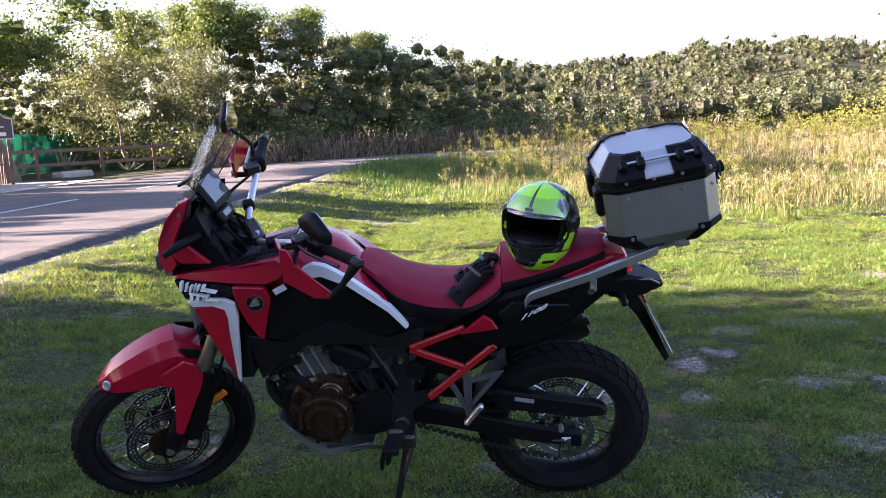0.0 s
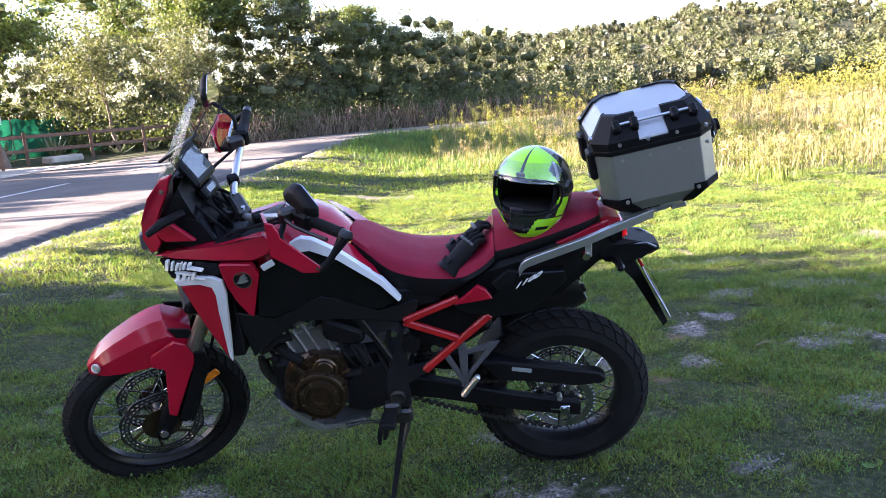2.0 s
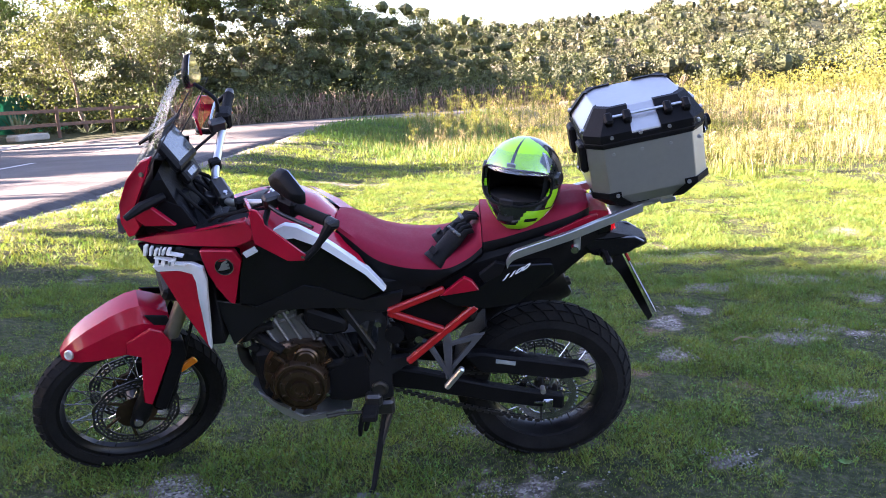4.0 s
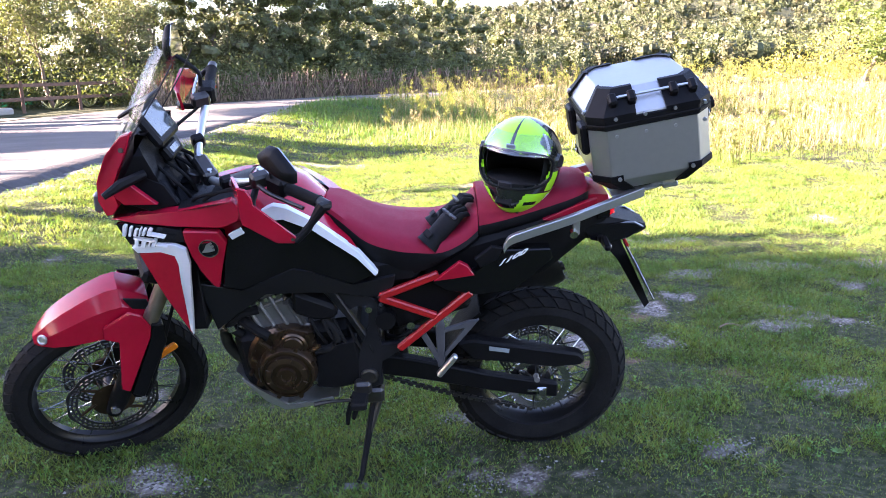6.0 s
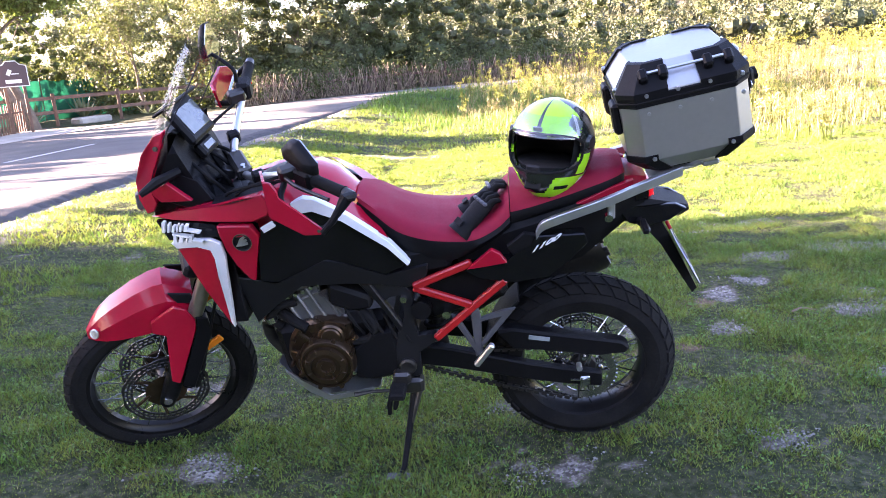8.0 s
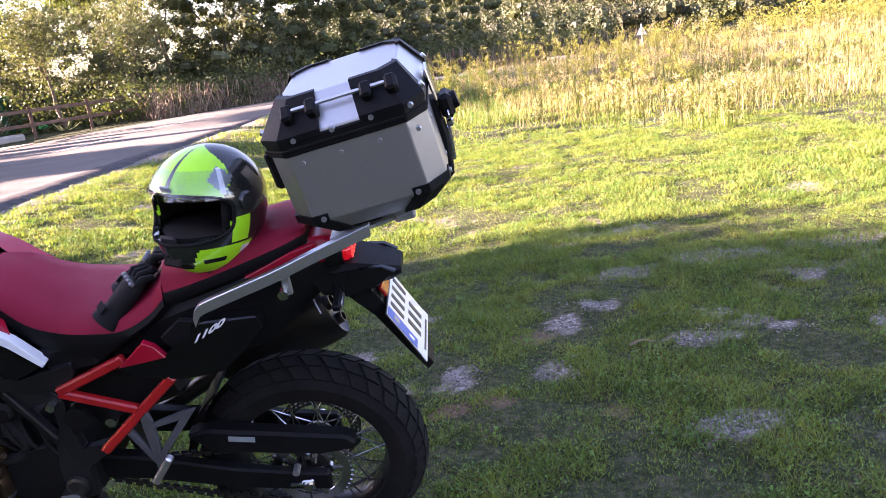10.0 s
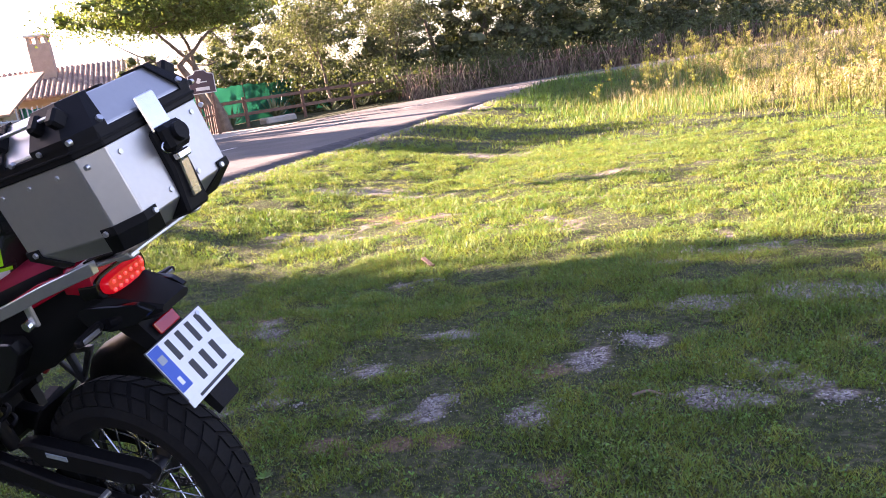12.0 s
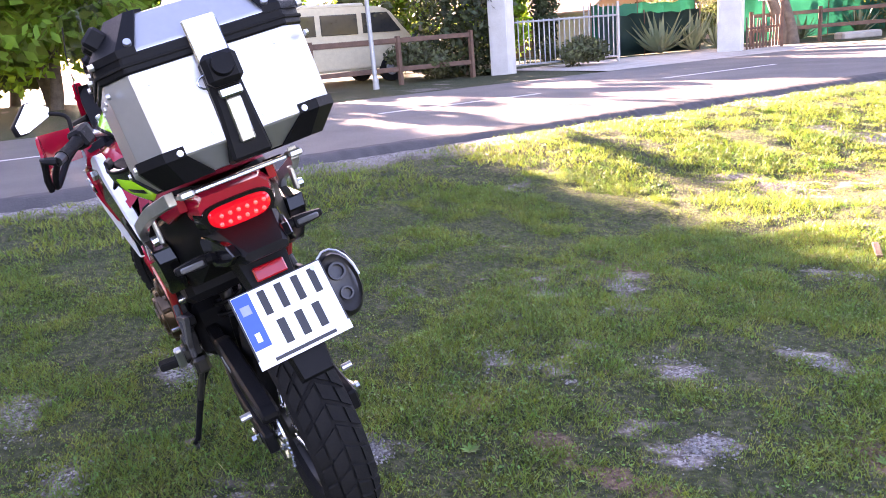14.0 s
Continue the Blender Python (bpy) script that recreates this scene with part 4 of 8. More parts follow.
def stones():
    vs, fs = [], []
    for k in range(12000):
        if k % 40:
            cx, cy, a, w = BARE[int(rng.integers(len(BARE)))]
            x, y = cx + rng.normal(0, 0.5) * a, cy + rng.normal(0, 0.5) * w
        else:
            x, y = rng.uniform(-3, 4), rng.uniform(-1.5, 5)
        if lattice(np.array([x * 11.0]), np.array([y * 11.0]), 61)[0] < 0.48:
            continue
        r = 0.0025 + 0.0055 * rng.random()**2
        z = float(land(x, y)[0]) + r * 0.3
        o = len(vs)
        rot = rng.random() * 6.28
        for i in range(4):
            t = rot + 1.57 * i
            vs.append((x + r * (0.7 + 0.5 * rng.random()) * math.cos(t), y + r * (0.7 + 0.5 * rng.random()) * math.sin(t), z))
        vs += [(x, y, z + r * 0.7), (x, y, z - r)]
        for i in range(4):
            j = (i + 1) % 4
            fs += [(o + i, o + j, o + 4), (o + j, o + i, o + 5)]
    tagged(new("gravel", mesh_of("gravel", vs, fs, STONE)), "small grey pebbles lying in the bare patches", "pebbles", kind="stuff")


stones()

# ---- beyond the road: fence, gate, house, van ----
def post_fence(posts, label, h=1.0, rails=(0.42, 0.86), group="post and rail fences"):
    f = thing("wooden_fence", label, "fence", group=group)
    f.location = (posts[0][0], posts[0][1], ROAD_Z)
    o = Vector(f.location)
    for x, y in posts:
        part("post", box(bmesh.new(), Vector((x, y, ROAD_Z + h / 2 - 0.05)) - o, (0.10, 0.10, h + 0.1), Matrix.Rotation(radians(20), 3, "Z"), 0.008), WOOD, f)
    for (x, y), (u, v) in zip(posts, posts[1:]):
        for z in rails:
            d = Vector((u - x, v - y, 0))
            bm = box(bmesh.new(), (0, 0, 0), (d.length, 0.045, 0.11), None, 0.008)
            bm.transform(Matrix.Translation(Vector(((x + u) / 2, (y + v) / 2, ROAD_Z + z)) - o) @ d.to_track_quat("X", "Z").to_matrix().to_4x4())
            part("rail", bm, WOOD, f)
    return f


post_fence([(-15.5, 19.3), (-14.4, 21.0), (-13.17, 22.75), (-12.2, 24.7), (-11.2, 26.6), (-10.1, 28.4)], "brown post and rail fence beside the road")
post_fence([(-14.6, 3.0), (-14.8, 5.0), (-15.0, 7.2), (-15.1, 9.2)], "brown post and rail fence before the parked van", 1.1, (0.35, 1.0))
bend = [k for k in range(len(ROAD_LINE)) if ROAD_LINE[k][1] > 24.5 and ROAD_LINE[k][0] < 3]
side = np.gradient(ROAD_LINE, axis=0)
side /= np.hypot(*side.T)[:, None]
post_fence([tuple(ROAD_LINE[k] + (ROAD_HALF + 1.7) * np.array([-side[k][1], side[k][0]])) for k in bend[::2]], "weathered rail fence behind the brushwood", 1.05, (0.62,))
post_fence([(-0.8, 36.0), (1.2, 37.0), (3.4, 38.0), (5.6, 39.0)], "far wooden fence past the bend", 0.95)


def lamp_post():
    p = thing("street_pole", "plain grey steel street pole on the verge", "pole", at(-14.4, 6.3))
    part("pole", rod(bmesh.new(), (0, 0, -0.1), (-0.18, 0, 6.0), 0.055, 0.045, 14), IRON, p, smooth=40)
    part("collar", rod(bmesh.new(), (0, 0, -0.1), (0, 0, 0.25), 0.075, 0.07, 14), IRON, p, smooth=40)
    bm = box(bmesh.new(), (-0.12, 0.0, 3.6), (0.16, 0.12, 0.9), None, 0.015)
    part("meter_box", bm, GREY_PLASTIC, p)


lamp_post()


def pillar(x, y, h, w, label):
    p = thing("gate_pillar", label, "gate pillar", at(x, y), group="gate pillars")
    part("shaft", box(bmesh.new(), (0, 0, h / 2 - 0.05), (w, w, h + 0.1), Matrix.Rotation(radians(35), 3, "Z"), 0.025), LIME, p)
    part("cap", box(bmesh.new(), (0, 0, h + 0.02), (w + 0.04, w + 0.04, 0.05), Matrix.Rotation(radians(35), 3, "Z"), 0.012), LIME, p)


pillar(-13.9, 16.7, 1.75, 0.62, "whitewashed square gate pillar with worn edges")
pillar(-15.1, 10.1, 2.0, 0.5, "whitewashed pillar at the foot of the drive")


def house_sign():
    s = thing("house_sign", "maroon board with pale border and plain bars", "sign", at(-13.7, 18.1) @ Matrix.Rotation(radians(40), 4, "Z"))
    out = [(-0.36, 1.30), (0.36, 1.30), (0.36, 1.82), (0.20, 1.86), (0.12, 1.95), (-0.12, 1.95), (-0.20, 1.86), (-0.36, 1.82)]
    part("border", plate(bmesh.new(), [(x * 1.07, 0, (z - 1.6) * 1.08 + 1.6) for x, z in out], (0, 0.03, 0)), LIME, s)
    part("board", plate(bmesh.new(), [(x, -0.006, z) for x, z in out], (0, 0.02, 0)), PLAQUE, s)
    part("lettering", box(bmesh.new(), (0, -0.012, 1.42), (0.40, 0.006, 0.10)), LIME, s)
    bm = box(bmesh.new(), (-0.08, -0.012, 1.66), (0.10, 0.006, 0.16), Matrix.Rotation(0.5, 3, "Y"))
    part("emblem", box(bm, (0.06, -0.012, 1.62), (0.20, 0.006, 0.03)), LIME, s)
    for x in (-0.24, 0.24):
        part("post", box(bmesh.new(), (x, 0.06, 0.6), (0.08, 0.06, 1.5), None, 0.006), WOOD, s)


house_sign()


def picket(x0, y0, x1, y1):
    """A short run of rough stakes by the pillar."""
    f = thing("stake_fence", "rough brown stakes between pillar and sign", "fence")
    f.location = (x0, y0, ROAD_Z)
    for i in range(12):
        t = i / 11
        h = 0.75 + 0.15 * rng.random()
        part("stake", rod(bmesh.new(), ((x1 - x0) * t, (y1 - y0) * t, -0.05), ((x1 - x0) * t + rng.normal(0, 0.02), (y1 - y0) * t, h), 0.028, 0.02, 6), WOOD, f)
    part("rail", rod(bmesh.new(), (0, 0, 0.55), (x1 - x0, y1 - y0, 0.55), 0.03, 0.03, 6), WOOD, f)


picket(-13.7, 17.1, -14.3, 19.2)


def gate():
    g = thing("metal_gate", "white metal drive gate with upright bars", "gate")
    a, b = Vector((-15.3, 10.4, ROAD_Z)), Vector((-15.0, 13.7, ROAD_Z))
    g.location = a
    d = b - a
    for i in range(23):
        p = d * (i / 22)
        hgt = 1.25 + (0.25 if i > 14 else 0)
        part("bar", rod(bmesh.new(), p + Vector((0, 0, 0.12)), p + Vector((0, 0, hgt)), 0.018, None, 6), IRON, g)
    for z in (0.14, 1.2):
        part("rail", rod(bmesh.new(), Vector((0, 0, z)), d + Vector((0, 0, z)), 0.025, None, 6), IRON, g)
    for p in (Vector((0, 0, 0)), d):
        part("post", box(bmesh.new(), p + Vector((0, 0, 0.75)), (0.07, 0.07, 1.6), None, 0.006), IRON, g)


gate()


def netting(pts, h, mat, label, sag=0.05):
    n = thing("shade_netting", label, "netting", group="garden netting")
    n.location = (*pts[0], ROAD_Z)
    bm = bmesh.new()
    o = np.array(pts[0])
    line = spline(pts, 8)
    rows = []
    for i, p in enumerate(line):
        w = 0.04 * math.sin(i * 1.1)
        top = h - sag * (math.sin(i * math.pi / 8) ** 2) + 0.03 * math.sin(i * 2.3)
        rows.append([bm.verts.new((p[0] - o[0] + w * f, p[1] - o[1] - w * f, z)) for z, f in ((0.02, 0), (top * 0.5, 1.0), (top, 0.3))])
    for a, b in zip(rows, rows[1:]):
        for k in (0, 1):
            bm.faces.new((a[k], b[k], b[k + 1], a[k + 1]))
    back = bmesh.ops.solidify(bm, geom=bm.faces[:], thickness=0.01)
    part("cloth", bm, mat, n, smooth=60)
    for x, y in pts:
        part("stake", rod(bmesh.new(), (x - o[0], y - o[1], -0.1), (x - o[0], y - o[1], h + 0.08), 0.02, None, 6), WOOD, n)


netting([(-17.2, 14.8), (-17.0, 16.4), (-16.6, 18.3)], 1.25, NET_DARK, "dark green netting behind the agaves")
netting([(-17.4, 14.7), (-17.3, 16.4), (-16.9, 18.4)], 1.55, NET, "bright green netting along the garden")
netting([(-16.9, 19.6), (-17.4, 22.5), (-17.5, 25.5), (-17.3, 28.5), (-16.8, 31.2)], 1.5, NET, "bright green netting behind the fence")
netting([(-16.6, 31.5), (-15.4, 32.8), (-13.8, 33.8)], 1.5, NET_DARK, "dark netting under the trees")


def agave(label, x, y, n, r, up=0.9):
    a = thing("agave", label, "succulent", at(x, y), group="garden agaves")
    for i in range(n):
        t, e = rng.random() * 6.28, rng.uniform(0.25, 1.25) * up
        l = r * (0.7 + 0.5 * rng.random())
        d = Vector((math.cos(t) * math.cos(e), math.sin(t) * math.cos(e), math.sin(e)))
        s = Vector((-math.sin(t), math.cos(t), 0)) * l * 0.055
        b = Vector((0, 0, 0.05))
        m, tip = b + d * l * 0.5 + Vector((0, 0, 0.05 * l)), b + d * l + Vector((0, 0, 0.22 * l))
        bm = bmesh.new()
        v = [bm.verts.new(p) for p in (b - s, b + s, m + s * 1.2, m - s * 1.2, tip, m - Vector((0, 0, l * 0.05)))]
        for f in ((0, 1, 5), (0, 5, 3), (1, 2, 5), (3, 5, 4), (5, 2, 4), (0, 3, 2), (0, 2, 1), (3, 4, 2)):
            bm.faces.new([v[k] for k in f])
        part("leaf", bm, AGAVE, a)


agave("large grey-green agave before the netting", -16.2, 16.3, 34, 1.15)
agave("grey-green agave beside the first one", -16.1, 17.5, 26, 1.0)
agave("small agave by the gate pillar", -15.9, 18.3, 18, 0.8)
agave("agave behind the wooden fence", -15.8, 22.0, 22, 0.8)
agave("agave farther along the wooden fence", -15.2, 24.0, 22, 0.8)
agave("low spiky plant at the foot of the slim tree", -12.9, 24.2, 16, 0.5, 0.6)
agave("low spiky plant by the fence end", -12.3, 25.6, 16, 0.5, 0.6)


def drum():
    d = thing("plastic_drum", "teal plastic drum among the brushwood", "drum", at(-10.3, 35.6))
    prof = [(0.27, 0), (0.30, 0.05), (0.30, 0.3), (0.315, 0.33), (0.30, 0.36), (0.30, 0.62), (0.315, 0.65), (0.30, 0.68), (0.29, 0.95), (0.24, 1.0)]
    part("barrel", lathe(bmesh.new(), prof, (0, 0, 0.35), (0, 0, 1), 20), NET, d, smooth=40)
    part("rim", lathe(bmesh.new(), [(0.25, 0), (0.27, 0), (0.27, 0.03), (0.25, 0.03)], (0, 0, 1.34), (0, 0, 1), 20, closed=True), NET_DARK, d)


drum()


def garden_stone():
    bm = box(bmesh.new(), (0, 0, 0.10), (1.3, 0.5, 0.24), None, 0.06)
    ob = part("stone_trough", bm, GRAVEL, None)
    ob.matrix_world = at(-13.7, 21.8) @ Matrix.Rotation(radians(70), 4, "Z")
    tagged(ob, "low pale stone trough beneath the fence", "stone trough")


garden_stone()


def house():
    h = thing("house", "old stone house with clay tile roof and chimney", "house")
    base = Matrix.Translation((-32.9, 28.45, ROAD_Z)) @ Matrix.Rotation(radians(40), 4, "Z")
    h.matrix_world = base
    part("wall", box(bmesh.new(), (1.5, 0, 1.25), (8.2, 7, 2.6), None, 0.03), RENDERED, h)
    for z0, sgn in ((0, -1), (0, 1)):
        part("roof_slope", plate(bmesh.new(), [(-2.9, sgn * 4.2, 2.25), (5.9, sgn * 4.2, 2.25), (5.9, 0, 3.75), (-2.9, 0, 3.75)], (0, 0, 0.08)), TILE, h)
    vs, fs = [], []
    for i in range(36):
        x = -2.8 + 8.6 * i / 35
        for k in range(14):
            y0, y1 = -4.3 + 4.3 * k / 14, -4.3 + 4.3 * (k + 1.15) / 14
            z0, z1 = 2.32 + 1.5 * k / 14, 2.30 + 1.5 * (k + 1.15) / 14
            o = len(vs)
            for y, z in ((y0, z0), (y1, z1)):
                for a in (0, 0.79, 1.57, 2.36, 3.14):
                    vs.append((x + 0.10 * math.cos(a), y, z + 0.10 * math.sin(a)))
            fs += [(o + j, o + j + 1, o + 6 + j, o + 5 + j) for j in range(4)]
            fs.append((o, o + 1, o + 2, o + 3, o + 4))
    ob = new("roof_tiles", mesh_of("roof_tiles", vs, fs, TILE))
    ob.parent = h
    tagged(ob, "rows of curved clay tiles", kind="stuff")
    part("chimney", box(bmesh.new(), (1.5, -1.2, 3.7), (1.0, 0.9, 2.6), None, 0.03), BRICK, h, "tall chimney with pillared cap")
    for dx in (-0.4, 0, 0.4):
        for dy in (-0.36, 0.36):
            part("chimney_pillar", box(bmesh.new(), (1.5 + dx, -1.2 + dy, 5.16), (0.14, 0.14, 0.34)), BRICK, h)
    part("chimney_cap", box(bmesh.new(), (1.5, -1.2, 5.38), (1.15, 1.05, 0.10), None, 0.02), LIME, h)
    for x in (-1.4, 0.6, 4.4):
        w = part("window", box(bmesh.new(), (x, -3.51, 1.3), (0.9, 0.06, 1.1), None, 0.01), WINDOW, h)
        part("sill", box(bmesh.new(), (x, -3.56, 0.7), (1.1, 0.18, 0.07), None, 0.01), LIME, w)
    part("door", box(bmesh.new(), (2.2, -3.52, 1.0), (0.95, 0.06, 2.0), None, 0.01), WOOD, h)
    a = thing("outbuilding", "low stone outbuilding with sloping tile roof", "outbuilding", Matrix.Translation((-27.5, 18.5, ROAD_Z)) @ Matrix.Rotation(radians(32), 4, "Z"))
    part("wall", box(bmesh.new(), (0, 0, 0.8), (8, 4.5, 1.7), None, 0.03), RENDERED, a)
    part("roof", plate(bmesh.new(), [(-4.4, -2.7, 1.5), (4.4, -2.7, 1.5), (4.4, 2.6, 3.1), (-4.4, 2.6, 3.1)], (0, 0, 0.09)), TILE, a, "weathered clay tile roof")
    part("door", box(bmesh.new(), (1.5, -2.27, 0.75), (0.8, 0.06, 1.5), None, 0.01), WOOD, a)


house()


def olive_bush(x, y, r, label):
    ob = new("garden_bush", leaf_mesh("garden_bush", leaf_cloud(rng.normal(0, 1, (9, 3)) * [r * 0.6, r * 0.6, r * 0.2] + [0, 0, r * 0.9], [r * 0.6] * 9, [500] * 9, 0.06, 0.8, 0.4), LEAF_OLIVE))
    ob.matrix_world = at(x, y)
    tagged(ob, label, "bush", group="garden bushes")


olive_bush(-20.5, 19.5, 1.1, "round grey-green olive bush behind the netting")
olive_bush(-23.5, 24.0, 1.3, "grey-green bush below the house roof")
olive_bush(-14.9, 12.4, 0.5, "small leafy shrub at the gate")
olive_bush(-16.2, 8.2, 0.55, "dark shrub beside the parked van")


def van():
    v = thing("camper_van", "old cream camper van with brown stripe", "van", at(-18.3, 6.7) @ Matrix.Rotation(radians(97), 4, "Z"))
    prof = [(-2.2, 0.35), (2.0, 0.35), (2.25, 0.55), (2.28, 0.95), (2.05, 1.15), (1.45, 1.85), (1.1, 1.95), (-2.0, 1.95), (-2.2, 1.8)]
    bm = plate(bmesh.new(), [(x, -0.86, z) for x, z in prof], (0, 1.72, 0))
    part("body", bevel(bm, 0.06, 2), VAN_CREAM, v, smooth=40)
    part("roof_panel", box(bmesh.new(), (-0.5, 0, 1.99), (2.6, 1.4, 0.12), None, 0.04), VAN_CREAM, v)
    for s in (-0.87, 0.87):
        for x0, x1 in ((-2.0, -0.75), (-0.6, 0.45)):
            part("window", box(bmesh.new(), ((x0 + x1) / 2, s, 1.52), (x1 - x0, 0.03, 0.5), None, 0.01), WINDOW, v)
        part("front_window", plate(bmesh.new(), [(0.6, s - 0.015, 1.28), (1.75, s - 0.015, 1.28), (1.35, s - 0.015, 1.78), (0.6, s - 0.015, 1.78)], (0, 0.03, 0)), WINDOW, v)
        part("stripe", box(bmesh.new(), (-0.1, s, 1.02), (4.0, 0.02, 0.14)), VAN_BROWN, v)
        for x in (-1.3, 1.35):
            w = part("wheel", rod(bmesh.new(), (x, s - 0.12 * np.sign(s), 0.33), (x, s + 0.02 * np.sign(s), 0.33), 0.33, None, 24), TYRE, v, smooth=40)
            part("hubcap", rod(bmesh.new(), (x, s, 0.33), (x, s + 0.035 * np.sign(s), 0.33), 0.18, 0.16, 20), IRON, w)
    part("windscreen", plate(bmesh.new(), [(2.06, -0.75, 1.2), (2.06, 0.75, 1.2), (1.5, 0.68, 1.83), (1.5, -0.68, 1.83)], (0.02, 0, 0.02)), WINDOW, v)
    part("bumper", box(bmesh.new(), (2.26, 0, 0.5), (0.12, 1.7, 0.16), None, 0.03), GREY_PLASTIC, v)


van()


def road_sign():
    s = thing("warning_sign", "triangular road sign seen at the far bend", "road sign", at(7.8, 29.6, 0, 0.6))
    part("post", rod(bmesh.new(), (0, 0, 0), (0, 0, 2.0), 0.03, None, 8), IRON, s)
    part("panel", plate(bmesh.new(), [(-0.35, 0.02, 1.3), (0.35, 0.02, 1.3), (0, 0.02, 1.9)], (0, 0.02, 0)), PLATE_WHITE, s)


road_sign()


def pylon():
    p = thing("power_pylon", "steel lattice pylon standing on the hill", "pylon", at(95, 242, 0, 0.5))
    for a, b in ((-1, -1), (-1, 1), (1, -1), (1, 1)):
        part("leg", rod(bmesh.new(), (2.0 * a, 2.0 * b, -1), (0.5 * a, 0.5 * b, 15), 0.12, 0.09, 5), IRON, p)
    for k in range(7):
        z0, z1 = 2 * k, 2 * k + 2
        w0, w1 = 2.0 - 0.1 * z0, 2.0 - 0.1 * z1
        for s in (-1, 1):
            part("brace", rod(bmesh.new(), (-w0, s * w0, z0), (w1, s * w1, z1), 0.07, None, 4), IRON, p)
            part("brace", rod(bmesh.new(), (w0, s * w0, z0), (-w1, s * w1, z1), 0.07, None, 4), IRON, p)
    for z, w in ((11, 3.2), (13, 2.6), (15, 2.0)):
        part("arm", box(bmesh.new(), (0, 0, z), (2 * w, 0.2, 0.25)), IRON, p)


pylon()
ground_drive = fast_mesh("drive", np.array([(-11.5, 10.5, 0.395), (-11.4, 19.5, 0.395), (-16.5, 18.2, 0.395), (-16.5, 11.0, 0.395)]), np.array([[0, 1, 2, 3]]), GRAVEL)
tagged(new("pavement", ground_drive), "pale gravel apron before the gate", "gravel", kind="structure")

# ---- the motorcycle: x runs to its rear, y to its right side, z up; it leans on its side stand ----
LEAN = 12.95
BIKE = pose(0, 0, -0.005, LEAN)
bike = thing("motorcycle", "red and black adventure motorcycle leaning on its side stand", "motorcycle", BIKE)
STEER_AT, STEER_AXIS = Vector((-1.507, 0, 0.348)), Vector((0.462, 0, 0.887)).normalized()
STEER = Matrix.Translation(STEER_AT) @ Matrix.Rotation(radians(27), 4, STEER_AXIS) @ Matrix.Translation(-STEER_AT)
FRONT_AXLE, REAR_AXLE = Vector((-1.570, 0, 0.337)), Vector((0, 0, 0.333))


def bpart(name, bm, mat, parent=None, label="", smooth=35, steer=False):
    if steer:
        bm.transform(STEER)
    return part(name, bm, mat, parent or bike, label, smooth)


def sided(name, make, mat, parent=None, label="", smooth=35, steer=False):
    """The same piece on the left and on the right."""
    for s in (-1, 1):
        bpart(name, make(s), mat, parent, label, smooth, steer)


def panel(pts, s=-1, thick=0.018, bev=0.004):
    """A body panel from its outer outline on the left side, mirrored for the right."""
    bm = bmesh.new()
    pts = [(x, abs(y) * s, z) for x, y, z in pts]
    plate(bm, pts, (0, -s * thick, 0))
    if bev:
        bevel(bm, bev)
    return bm


# wheels
def tyre(bm, c, r, w):
    """Carcass with a rounded crown."""
    prof = []
    for i in range(13):
        a = radians(-118 + 236 * i / 12)
        prof.append((r - 0.006 - w * 0.52 * (1 - math.cos(a)) * 0.92, w * 0.5 * math.sin(a) * (1.0 if abs(a) < 1.6 else 0.93)))
    lathe(bm, prof, c, (0, 1, 0), 72, closed=True)
    return bm


def tread(wheel_ob, r, w, blocks, rows):
    """Raised tread blocks in rows across the crown; the blocks of a row share one mesh."""
    dt = 2 * math.pi / blocks * 0.82
    for j in range(rows):
        a0, a1 = radians(-60 + 120 * j / rows + 2.5), radians(-60 + 120 * (j + 1) / rows - 2.5)
        skew = 0.5 * dt * (1 if j < rows / 2 else -1)
        vs = []
        for lift, grow in ((-0.003, 1.0), (0.0065, 0.9)):
            for a, t in ((a0, 0), (a1, skew), (a1, dt * grow + skew), (a0, dt * grow)):
                rr = r - 0.006 - w * 0.52 * (1 - math.cos(a)) * 0.92 + lift
                vs.append((rr * math.cos(t), (w * 0.5 + lift * 0.6) * math.sin(a), rr * math.sin(t)))
        me = mesh_of("tread_block", vs, [(7, 6, 5, 4), (4, 5, 1, 0), (5, 6, 2, 1), (6, 7, 3, 2), (7, 4, 0, 3)], TYRE)
        for k in range(blocks):
            ob = new("tread_block", me)
            ob.parent = wheel_ob
            ob.matrix_local = Matrix.Rotation(2 * math.pi * (k + 0.5 * (j % 2)) / blocks, 4, "Y")


